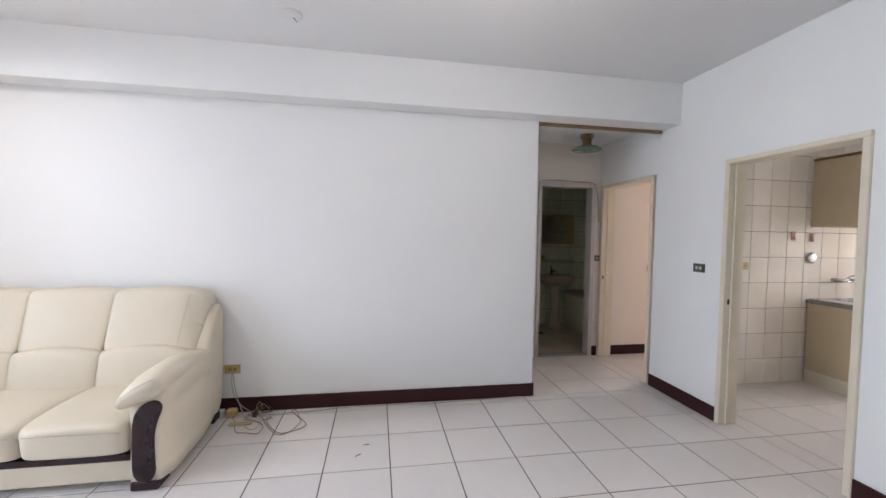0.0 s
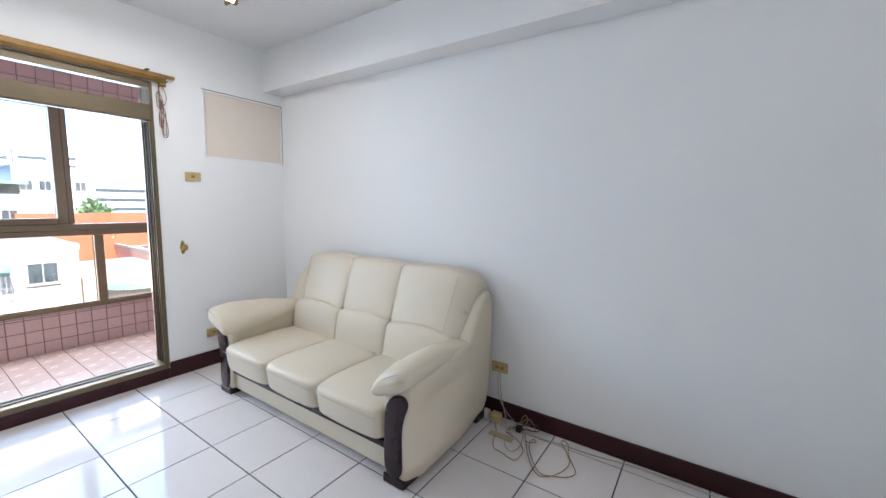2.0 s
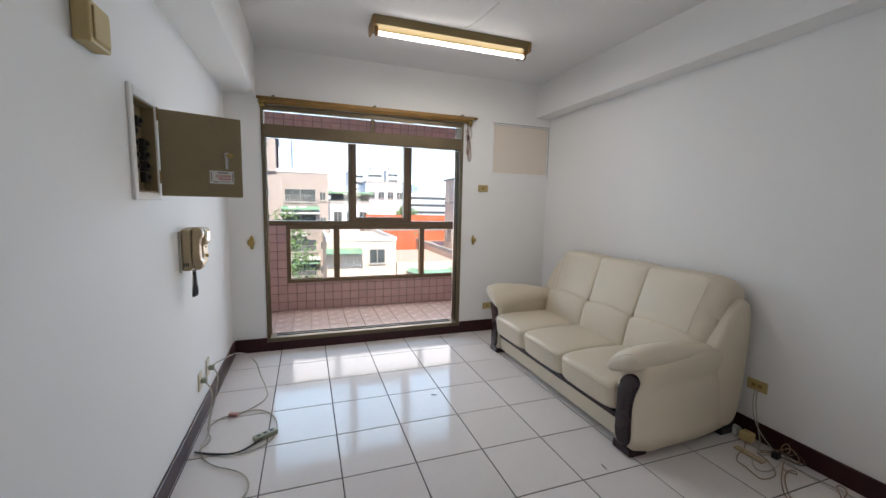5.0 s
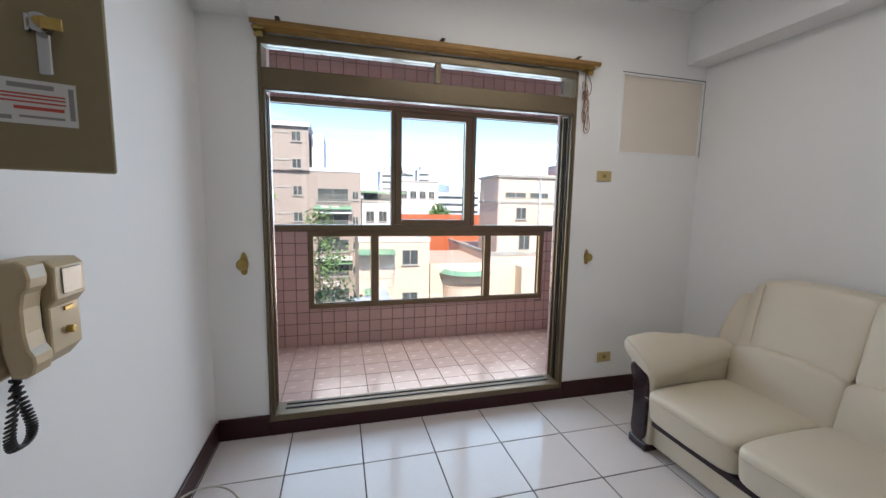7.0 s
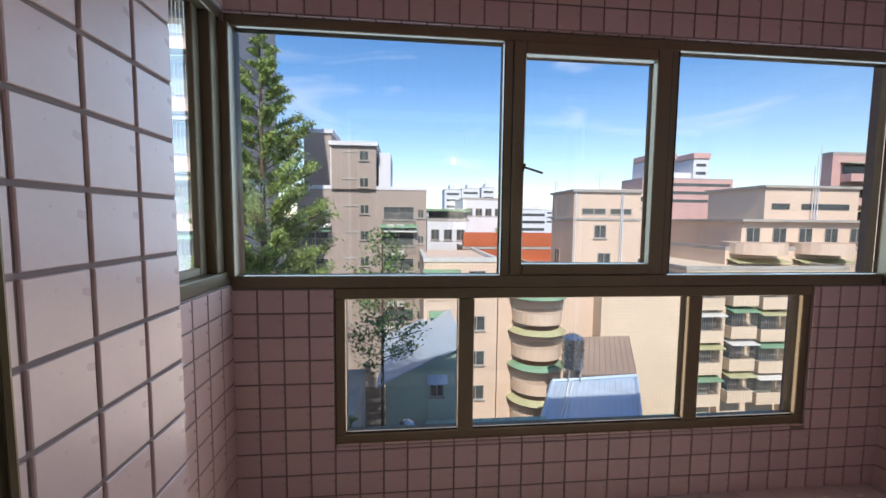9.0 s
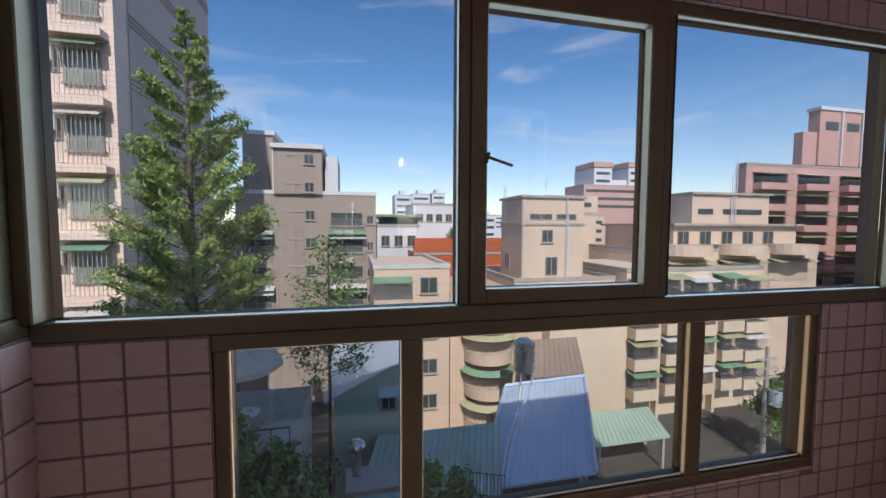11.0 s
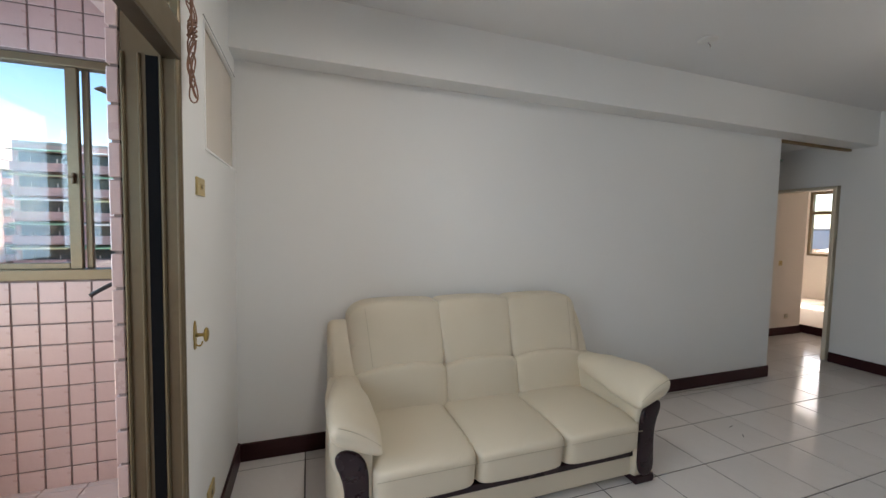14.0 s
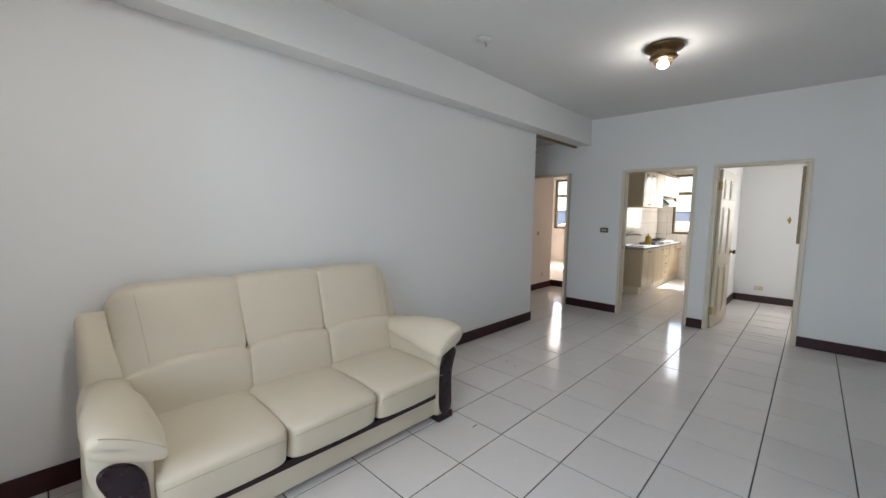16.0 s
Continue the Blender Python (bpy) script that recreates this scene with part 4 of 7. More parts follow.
for k in range(5):
    z = 7.2 - 2.62 * k
    window_e(h, -42.2 if z > 4.3 else -42.5, -3.4, -2.5, z, z + 0.95)
    pbox("band", CONCRETE, h, (-42.2 if z > 4.3 else -42.5), (-42.14 if z > 4.3 else -42.44), -5.0, -3.6, z + 0.75, z + 0.9)
for k in range(6):
    z = 1.4 - 2.62 * k
    for ya, yb in ((-1.2, 2.1), (-9.2, -6.4)):
        window_e(h, -42.5, ya + 0.1, yb - 0.1, z, z + 1.35)
        grille(h, -42.5, ya, yb, z - 0.3, z + 0.7, 0.5, 0.2)
        awning(h, -42.5, ya - 0.2, yb + 0.2, z + 1.75 if k % 2 else z - 0.45, 0.8, (AWNING3, AWNING, AWNING3)[(k + (ya > -5)) % 3])
        for q in range(2):
            ac_unit(h, -42.3, ya + 0.5 + q * 1.0, z - 0.95, 0.9)
    window_e(h, -42.5, 2.35, 3.0, z + 0.2, z + 1.1)

# low houses with the beige roof tower
h = house("beige_terrace_house", "low beige tiled house with a flat roof and a stair tower", -52, -34.5, 14.6, 24.5, -3.4, BEIGETILE)
pbox("stair_tower", BEIGETILE, h, -40.5, -35.5, 15.7, 21.8, -3.4, 4.0)
pbox("tower_cap", CONCRETE, h, -40.7, -35.3, 15.5, 22.0, 4.0, 4.22)
pbox("tower_band", CONCRETE, h, -40.6, -35.42, 15.6, 21.9, 1.55, 1.75)
window_e(h, -35.5, 16.4, 18.6, 2.05, 2.6, sill=False)
window_e(h, -35.5, 19.0, 21.0, 2.05, 2.6, sill=False)
window_e(h, -35.5, 17.6, 18.7, 0.0, 1.15)
window_e(h, -35.5, 18.0, 19.2, -3.0, -1.3, sill=False)
window_e(h, 15.7, -39.5, -38.3, -2.6, -1.2, sill=False, face=2)
for yy in (20.0, 20.15, 15.85):
    bm = bmesh.new()
    rod(bm, (-35.4, yy, -3.2), (-35.4, yy, 4.3), 0.05, 8)
    part("drain_pipe", bm, FARWHITE, h)
bm = bmesh.new()
for q in (0, 0.5):
    rod(bm, (-39.5 + q, 15.55, 1.5), (-39.5 + q, 15.55, 5.3), 0.025, 6)
for q in range(9):
    rod(bm, (-39.5, 15.55, 1.6 + q * 0.4), (-39.0, 15.55, 1.6 + q * 0.4), 0.018, 6)
part("ladder", bm, GRILLE, h)
bm = bmesh.new()
rod(bm, (-38.5, 19.5, 4.2), (-38.5, 19.5, 6.2), 0.02, 6)
for q in range(4):
    rod(bm, (-38.5, 19.1, 5.3 + q * 0.22), (-38.5, 19.9, 5.3 + q * 0.22), 0.012, 6)
part("antenna", bm, GRILLE, h)
pbox("blank_gable", PALETILE, h, -34.5, -33.1, 17.3, 24.7, GZ, -4.3)
for k in range(4):
    z = -6.9 - 2.9 * k
    bm = bmesh.new()
    for part_k in range(2):
        bmesh.ops.create_cone(bm, cap_ends=True, segments=28, radius1=2.1, radius2=2.1, depth=0.95 if part_k == 0 else 0.14, matrix=Matrix.Translation((-34.4, 12.2, z + 0.45 if part_k == 0 else z + 2.2)))
    part("round_balcony", bm, BEIGETILE, h, smooth=False)
    bm = bmesh.new()
    bmesh.ops.create_cone(bm, cap_ends=False, segments=28, radius1=2.45, radius2=1.9, depth=0.35, matrix=Matrix.Translation((-34.4, 12.2, z + 2.25)))
    part("awning", bm, AWNING2 if k % 2 else AWNING, h)
    bm = bmesh.new()
    for q in range(30):
        a = -math.pi / 2 + math.pi * q / 29
        rod(bm, (-34.4 + 2.15 * math.cos(a), 12.2 + 2.15 * math.sin(a), z + 0.9), (-34.4 + 2.15 * math.cos(a), 12.2 + 2.15 * math.sin(a), z + 2.0), 0.018, 5)
    part("grille", bm, GRILLE, h)
pbox("curved_wing", BEIGETILE, h, -44, -34.4, 8.9, 14.6, GZ, -4.0)

# house to its other side, low roofs with green edge
h = house("low_beige_house", "low beige house with pale roof terrace and green awning", -46, -33.5, 2.6, 8.6, -1.9, BEIGETILE, AWNING3)
window_e(h, -33.5, 6.2, 7.6, -3.9, -2.6)
awning(h, -33.5, 2.5, 5.5, -2.5, 1.4, AWNING)
grille(h, -33.5, 2.7, 5.4, -4.6, -3.0, 1.2, 0.2)
for k in range(3):
    z = -7.5 - 2.9 * k
    window_e(h, -33.5, 3.2, 4.6, z, z + 1.2)
    window_e(h, -33.5, 6.2, 7.6, z, z + 1.2)
    awning(h, -33.5, 3.0, 4.8, z + 1.6, 0.8, AWNING)
h = house("orange_brick_house", "low house with an orange brick roof parapet", -66, -48.5, 8.0, 19.0, -2.0, ORANGEBRICK)
pbox("brick_parapet", ORANGEBRICK, h, -49.2, -48.4, 8.0, 19.0, -1.65, 0.0)
h = house("pale_rooftop_house", "pale house with a green roof shed", -66, -54, 4.0, 9.5, 1.3, FARWHITE)
pbox("roof_shed", AWNING, h, -65, -53.4, 3.6, 9.8, 2.6, 2.9)
pbox("shed_wall", DARKGLASS, h, -64, -54.2, 4.2, 9.3, 1.65, 2.6)
for k in range(3):
    for q in range(3):
        window_e(h, -54, 4.5 + q * 1.7, 5.6 + q * 1.7, -1.2 - 2.8 * k, 0.2 - 2.8 * k)
h = house("white_roof_house", "white far house with a flat roof", -76, -66, 10.5, 17.5, 4.8, FARWHITE)
for q in range(4):
    window_e(h, -66, 11 + q * 1.6, 12.1 + q * 1.6, 2.2, 3.4)

# apartment house with stacked balconies
h = house("balcony_house", "beige apartment house with stacked grilled balconies and green awnings", -46, -33.2, 24.75, 40.0, -2.6, PALETILE)
for k in range(4):
    z = -5.6 - 2.75 * k
    for q, (ya, wide, dz, out) in enumerate(((24.95, 2.5, 0.0, 1.1), (28.0, 2.3, 0.35, 1.3), (30.9, 2.6, 0.0, 1.1), (34.1, 2.4, 0.3, 1.3), (37.0, 2.6, 0.0, 1.1))):
        balcony(h, -33.2, ya, ya + wide, z + dz, out, PALETILE, (AWNING, AWNING2, AWNING3)[(k * 2 + q) % 3])
        if (k + q) % 2:
            ac_unit(h, -33.2 + out - 0.5, ya + 0.3, z + dz + 0.002, 0.9)
    window_e(h, -33.2, 27.5, 27.95, z + 0.8, z + 1.7, sill=False)
    for ya in (27.62, 33.8):
        pbox("pilaster", PALETILE, h, -33.2, -32.5, ya, ya + 0.3, z - 2.75, z)
h = house("terraced_beige_house", "beige tiled house stepping up to a roof tower", -52, -37.5, 32.0, 53.5, -1.2, BEIGETILE)
pbox("middle_block", BEIGETILE, h, -50, -38.5, 34.5, 51.5, -1.2, 1.6)
pbox("roof_edge", CONCRETE, h, -50.5, -37.9, 34.0, 52.0, 1.6, 1.85)
pbox("roof_tower", BEIGETILE, h, -47, -39.5, 37.8, 48.6, 1.85, 5.1)
pbox("tower_cap", CONCRETE, h, -47.3, -39.2, 37.5, 48.9, 5.1, 5.35)
pbox("tower_slot", DARKGLASS, h, -39.5, -39.45, 38.6, 40.6, 2.9, 3.5)
pbox("tower_slot", DARKGLASS, h, -39.5, -39.45, 42.0, 47.5, 2.9, 3.5)
for q in range(5):
    window_e(h, -38.5, 35.0 + q * 2.9, 36.5 + q * 2.9, -0.5, 1.0)
for q in range(3):
    awning(h, -37.5, 32.2 + q * 7, 38.0 + q * 7, -2.0, 1.3, AWNING2)
    grille(h, -37.5, 32.4 + q * 7, 37.8 + q * 7, -4.3, -2.5, 1.1, 0.3)
    bm = bmesh.new()
    bmesh.ops.create_cone(bm, cap_ends=True, segments=24, radius1=2.6, radius2=2.6, depth=1.1, matrix=Matrix.Translation((-37.6, 35 + q * 7, -0.95)))
    part("round_terrace", bm, BEIGETILE, h)
bm = bmesh.new()
for q in range(3):
    rod(bm, (-39.3, 43.0 + q * 0.3, 1.8), (-39.3, 43.0 + q * 0.3, 7.4 + q), 0.05, 6)
part("pipe", bm, FARWHITE, h)
h = house("arched_beige_house", "beige house with an arched window and small roof tower", -66, -50, 26.5, 33.0, 3.0, BEIGETILE)
pbox("roof_tower", BEIGETILE, h, -62, -50.5, 26.2, 33.5, 3.35, 5.6)
pbox("tower_slot", DARKGLASS, h, -50.5, -50.44, 28.5, 32.5, 4.1, 4.7)
window_e(h, -50, 27.0, 28.5, -2.5, 1.8)

# maroon block
h = house("maroon_apartment_block", "maroon-pink tiled apartment block with long balconies", -51, -49.5, 57.2, 130.0, 10.6, MAROONTILE)
pbox("stair_tower", MAROONTILE, h, -51.5, -49.9, 71.4, 83.0, 11.15, 19.6)
pbox("tower_cap", FARWHITE, h, -51.7, -49.7, 71.2, 83.2, 19.6, 20.1)
pbox("tower_wing", MAROONTILE, h, -51.5, -50.2, 68.6, 71.4, 11.15, 16.2)
pbox("raised_part", MAROONTILE, h, -51.5, -49.8, 83.0, 120.0, 11.15, 15.2)
for ya in (72.6, 77.0):
    pbox("tower_slot", DARKGLASS, h, -49.9, -49.84, ya, ya + 2.6, 16.6, 17.9)
for ya in (75.6, 79.9, 80.4):
    pbox("drain_pipe", FARWHITE, h, -49.9, -49.6, ya, ya + 0.25, 11.2, 19.6)
for k in range(8):
    z = 8.0 - 3.1 * k
    for q in range(8):
        ya = 58.5 + q * 8.5
        pbox("balcony", MAROONTILE, h, -49.5, -48.2, ya, ya + 6.4, z - 1.0, z)
        pbox("glazing", DARKGLASS, h, -49.5, -49.42, ya + 0.3, ya + 6.1, z, z + 1.3)
        awning(h, -49.5, ya - 0.1, ya + 6.5, z + 1.6, 1.4, (AWNING, AWNING3, AWNING2, AWNING)[(k * 3 + q) % 4])
h = house("pink_side_block", "pink tiled apartment block with grilled windows", -36, -17.0, 62.0, 110.0, 10.5, MAROONTILE)
def long_balcony(parent, x0, x1, y, z, shade):
    """A balcony along a face that looks south: parapet, glazing, thin awning over it."""
    pbox("balcony", MAROONTILE, parent, x0, x1, y - 1.3, y, z - 1.0, z)
    pbox("glazing", DARKGLASS, parent, x0 + 0.2, x1 - 0.2, y - 0.08, y, z + 0.002, z + 1.35)
    bm = bmesh.new()
    extruded(bm, [(y, z + 1.75), (y - 1.7, z + 1.40), (y - 1.7, z + 1.28), (y, z + 1.6)], "x", x0 - 0.1, x1 + 0.1)
    part("awning", bm, shade, parent)
    for q in range(4):
        xx = x0 + (x1 - x0) * (q + 0.5) / 4
        pbox("rail_post", GRILLE, parent, xx - 0.04, xx + 0.04, y - 1.28, y - 1.2, z + 0.002, z + 0.5)


for k in range(8):
    z = 8.2 - 2.9 * k
    for q in range(3):
        long_balcony(h, -35.6 + q * 6.4, -30.6 + q * 6.4, 62.0, z, (AWNING, AWNING3, AWNING2)[(k * 2 + q) % 3])
        ac_unit(h, -30.3 + q * 6.4, 61.2, z - 0.2, 0.8)
for k in range(7):
    for q in range(8):
        window_e(h, -17.0, 64.0 + q * 5.5, 66.4 + q * 5.5, 7.6 - 2.9 * k, 9.1 - 2.9 * k)
        if (k + q) % 2:
            awning(h, -17.0, 63.7 + q * 5.5, 66.7 + q * 5.5, 9.7 - 2.9 * k, 0.8, (AWNING, AWNING3)[q % 2])
pbox("stair_tower", MAROONTILE, h, -26.0, -21.0, 62.4, 70.0, 10.86, 14.0)
pbox("tower_cap", FARWHITE, h, -26.2, -20.8, 62.2, 70.2, 14.0, 14.4)

# pale neighbour on the other side of the house, seen through the kitchen and bedroom windows
h = house("neighbour_house", "pale house with a low roof parapet behind the kitchen", 38, 50, -14.0, 34.0, 1.75, FARWHITE)
for q in range(12):
    window_e(h, 37.93, -11.0 + q * 3.8, -9.4 + q * 3.8, -1.6, -0.2)
r_ = tagged(new("yard_shed"), "low shed with a rusty orange tiled roof", "building")
pbox("wall", CONCRETE, r_, 22, 27, -8, 24, GZ, -0.35)
bm = bmesh.new()
extruded(bm, [(21.6, -0.34), (27.4, -0.34), (24.5, 0.62)], "y", -8.3, 24.3)
part("roof", bm, mat("rusty_orange_roof", (0.42, 0.24, 0.12), 0.8, spread=0.3, scale=1.5, fine=9, stain=((0.25, 0.13, 0.06), 0.6, 1.2)), r_)

# far towers; haze is put into FARWHITE and MAROONTILE, not into the air
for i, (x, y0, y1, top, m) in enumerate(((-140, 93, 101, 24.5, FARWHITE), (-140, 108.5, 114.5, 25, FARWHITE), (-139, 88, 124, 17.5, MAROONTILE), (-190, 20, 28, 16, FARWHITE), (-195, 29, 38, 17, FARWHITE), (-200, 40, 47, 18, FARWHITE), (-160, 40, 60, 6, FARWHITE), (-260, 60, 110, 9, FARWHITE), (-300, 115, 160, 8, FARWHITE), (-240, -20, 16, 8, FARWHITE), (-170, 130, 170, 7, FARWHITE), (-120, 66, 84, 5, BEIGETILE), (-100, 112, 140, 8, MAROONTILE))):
    h = house("far_tower" if top > 12 else "far_house", "distant apartment block, mostly in haze-tinted colours", x - 14, x, y0, y1, top, m)
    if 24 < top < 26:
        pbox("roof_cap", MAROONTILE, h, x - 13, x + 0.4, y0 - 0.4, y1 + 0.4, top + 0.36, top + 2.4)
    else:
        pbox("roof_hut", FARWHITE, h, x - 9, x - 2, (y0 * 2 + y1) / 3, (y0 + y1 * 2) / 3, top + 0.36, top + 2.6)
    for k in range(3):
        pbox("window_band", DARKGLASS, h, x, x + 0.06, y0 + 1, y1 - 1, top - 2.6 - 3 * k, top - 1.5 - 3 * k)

# low sheds and roofs in the yard
def ribbed(name, corners, material, ribs, label, category, thick=0.12):
    """A sheet roof over four corners (near left, near right, far right, far left) with raised ribs."""
    a, b, c, d = [Vector(p) for p in corners]
    th = tagged(new(name), label, category)
    bm = bmesh.new()
    top = [bm.verts.new(p) for p in (a, b, c, d)]
    low = [bm.verts.new(p - Vector((0, 0, thick))) for p in (a, b, c, d)]
    bm.faces.new(top)
    bm.faces.new(low[::-1])
    for i in range(4):
        bm.faces.new((top[i], low[i], low[(i + 1) % 4], top[(i + 1) % 4]))
    bmesh.ops.recalc_face_normals(bm, faces=bm.faces)
    part("sheet", bm, material, th)
    for i in range(ribs + 1):
        t = i / ribs
        p, q = a.lerp(b, t), d.lerp(c, t)
        bm = bmesh.new()
        rod(bm, p, q, 0.045, 5)
        part("rib", bm, material, th)
    return th


def legs(th, spots, z):
    for x, y, t in spots:
        pbox("post", CONCRETE, th, x - 0.1, x + 0.1, y - 0.1, y + 0.1, z, t)


r = ribbed("metal_roof", ((-21.0, 7.1, -11.6), (-21.0, 13.6, -11.6), (-28.4, 17.6, -9.6), (-28.4, 11.4, -9.8)), METALBLUE, 16, "long blue-grey ribbed metal shed roof", "roof")
PALEBLUE = mat("pale_blue_edge_sheet", (0.40, 0.52, 0.66), 0.45, metal=0.2, spread=0.08, scale=1.5)
for p_, q_ in (((-21.0, 7.1, -11.55), (-28.4, 11.4, -9.75)), ((-21.0, 13.6, -11.55), (-28.4, 17.6, -9.55)), ((-28.4, 11.4, -9.72), (-28.4, 17.6, -9.52))):
    bm = bmesh.new()
    rod(bm, p_, q_, 0.13, 4)
    part("edge_strip", bm, PALEBLUE, r)
for k in range(2):
    tube("pipe", [(-28.0, 12.4 + 0.3 * k, -9.7), (-25.5, 11.0 + 0.2 * k, -10.35), (-23.0, 9.2 + 0.35 * k, -10.98), (-21.1, 8.3 + 0.2 * k, -11.46)], 0.045, FARWHITE, r)
legs(r, ((-21.3, 7.6, -11.7), (-21.3, 13.2, -11.7), (-28.0, 17.0, -9.8), (-28.0, 11.8, -9.9), (-24.5, 9.6, -10.9), (-24.5, 15.0, -10.8)), GZ)
r = ribbed("brown_metal_roof", ((-28.6, 13.2, -9.4), (-28.6, 17.7, -9.4), (-32.8, 19.6, -8.0), (-32.8, 15.4, -8.0)), METALBROWN, 10, "weathered brown ribbed metal roof", "roof")
legs(r, ((-28.8, 13.5, -9.6), (-28.8, 17.3, -9.6), (-32.5, 19.2, -8.2), (-32.5, 15.6, -8.2)), GZ)
shed = tagged(new("teal_shed"), "pale teal corrugated metal shed with a light roof", "building")
bm = bmesh.new()
extruded(bm, [(0.0, GZ), (4.6, GZ), (4.6, -5.95), (0.0, -8.1)], "x", -34.0, -25.2)
part("wall", bm, TEAL, shed)
for i in range(22):
    y = 0.06 + i * 0.2
    pbox("rib", TEAL, shed, -25.2, -25.14, y, y + 0.07, GZ, -8.15 + y * 0.467)
bm = bmesh.new()
extruded(bm, [(-0.5, -8.25), (4.7, -5.8), (4.7, -5.68), (-0.5, -8.12)], "x", -34.4, -24.8)
part("roof", bm, METALBLUE, shed)
terrace = tagged(new("roof_terrace"), "shaded roof terrace of a low grey house", "terrace")
pbox("slab", CONCRETE, terrace, -22.5, -17.0, -7.5, -0.9, GZ, -6.2)
bm = bmesh.new()
for q in range(12):
    rod(bm, (-17.1, -7.4 + q * 0.58, -6.2), (-17.1, -7.4 + q * 0.58, -5.4), 0.02, 6)
rod(bm, (-17.1, -7.4, -5.4), (-17.1, -1.0, -5.4), 0.03, 6)
part("railing", bm, DARKMETAL, terrace)
PARASOL = mat("faded_beige_canvas", (0.52, 0.48, 0.40), 0.8, spread=0.12, scale=2, stain=((0.36, 0.33, 0.27), 0.5, 2.5))
par = tagged(new("parasol"), "large faded beige garden parasol over a table", "parasol")
PXC, PYC = -19.2, -3.3
bm = bmesh.new()
apex = bm.verts.new((PXC, PYC, -3.05))
apex_low = bm.verts.new((PXC, PYC, -3.09))
rim, mid_, low_ = [], [], []
for q in range(16):
    a_ = 2 * math.pi * q / 16
    r_out = 1.75 if q % 2 == 0 else 1.66
    rim.append(bm.verts.new((PXC + r_out * math.cos(a_), PYC + r_out * math.sin(a_), -3.72)))
    mid_.append(bm.verts.new((PXC + 0.95 * math.cos(a_), PYC + 0.95 * math.sin(a_), -3.27 - (0.03 if q % 2 else 0))))
    low_.append(bm.verts.new((PXC + r_out * math.cos(a_), PYC + r_out * math.sin(a_), -3.94)))
for q in range(16):
    w = (q + 1) % 16
    bm.faces.new((apex, mid_[q], mid_[w]))
    bm.faces.new((mid_[q], rim[q], rim[w], mid_[w]))
    bm.faces.new((rim[q], low_[q], low_[w], rim[w]))
    bm.faces.new((apex_low, low_[w], low_[q]))
part("canopy", bm, PARASOL, par)
for q in range(8):
    a_ = 2 * math.pi * q / 8
    bm = bmesh.new()
    rod(bm, (PXC + 0.05 * math.cos(a_), PYC + 0.05 * math.sin(a_), -3.06), (PXC + 0.95 * math.cos(a_), PYC + 0.95 * math.sin(a_), -3.255), 0.02, 5)
    rod(bm, (PXC + 0.95 * math.cos(a_), PYC + 0.95 * math.sin(a_), -3.255), (PXC + 1.75 * math.cos(a_), PYC + 1.75 * math.sin(a_), -3.705), 0.02, 5)
    part("rib", bm, FARWHITE, par)
bm = bmesh.new()
rod(bm, (PXC, PYC, -6.2), (PXC, PYC, -3.0), 0.04, 10)
part("pole", bm, FARWHITE, par)
tab = tagged(new("garden_table"), "round white garden table on the terrace", "table")
bm = bmesh.new()
turned(bm, [(0.45, -5.47), (0.47, -5.45), (0.45, -5.42)], (-18.6, -2.75, 0), seg=24)
part("tabletop", bm, FARWHITE, tab)
bm = bmesh.new()
turned(bm, [(0.28, -6.2), (0.24, -6.1), (0.12, -5.9), (0.13, -5.5)], (-18.6, -2.75, 0), seg=14)
part("pedestal", bm, CONCRETE, tab)
vent_roof = tagged(new("kitchen_roof"), "low dark felt roof with turbine vents", "roof")
pbox("slab", CONCRETE, vent_roof, -17.8, -16.4, 0.8, 3.6, -7.75, -7.55, 0.02)
for q in range(4):
    pbox("post", CONCRETE, vent_roof, -17.7 + 1.05 * (q % 2), -17.55 + 1.05 * (q % 2), 0.9 + 2.4 * (q // 2), 1.05 + 2.4 * (q // 2), GZ, -7.75)


def roof_vent(x, y, z, foot):
    """A turbine vent: a collar with a ball of curved steel fins."""
    th = tagged(new("roof_vent"), "round silver turbine roof vent", "roof vent", group="turbine roof vents")
    bm = bmesh.new()
    rod(bm, (x, y, foot), (x, y, z - 0.16), 0.16, 16)
    part("collar", bm, STEEL, th)
    bm = bmesh.new()
    for q in range(22):
        a0 = 2 * math.pi * q / 22
        last = None
        for k in range(7):
            f = k / 6
            rr = 0.16 + 0.13 * math.sin(math.pi * f)
            zz = z - 0.16 + 0.34 * f
            aa = a0 + 0.35 * f
            pair = (bm.verts.new((x + rr * math.cos(aa), y + rr * math.sin(aa), zz)), bm.verts.new((x + (rr + 0.03) * math.cos(aa + 0.22), y + (rr + 0.03) * math.sin(aa + 0.22), zz)))
            if last:
                bm.faces.new((last[0], last[1], pair[1], pair[0]))
            last = pair
    part("fins", bm, STEEL, th)
    bm = bmesh.new()
    turned(bm, [(0.19, z + 0.17), (0.16, z + 0.21), (0.05, z + 0.235), (0.004, z + 0.24)], (x, y, 0), seg=20)
    part("cap", bm, STEEL, th, smooth=True)
    return th


roof_vent(-17.33, 1.19, -6.46, -7.55)
roof_vent(-16.9, 3.13, -6.96, -7.55)
rail = tagged(new("yard_railing"), "thin dark metal railing at the edge of the shed roof", "railing")
bm = bmesh.new()
for q in range(14):
    rod(bm, (-17.9 + 0.05 * q, 5.2 + 0.13 * q, -9.3), (-17.9 + 0.05 * q, 5.2 + 0.13 * q, -8.35), 0.014, 5)
for z_ in (-9.25, -8.35):
    rod(bm, (-17.9, 5.2, z_), (-17.25, 6.9, z_), 0.02, 5)
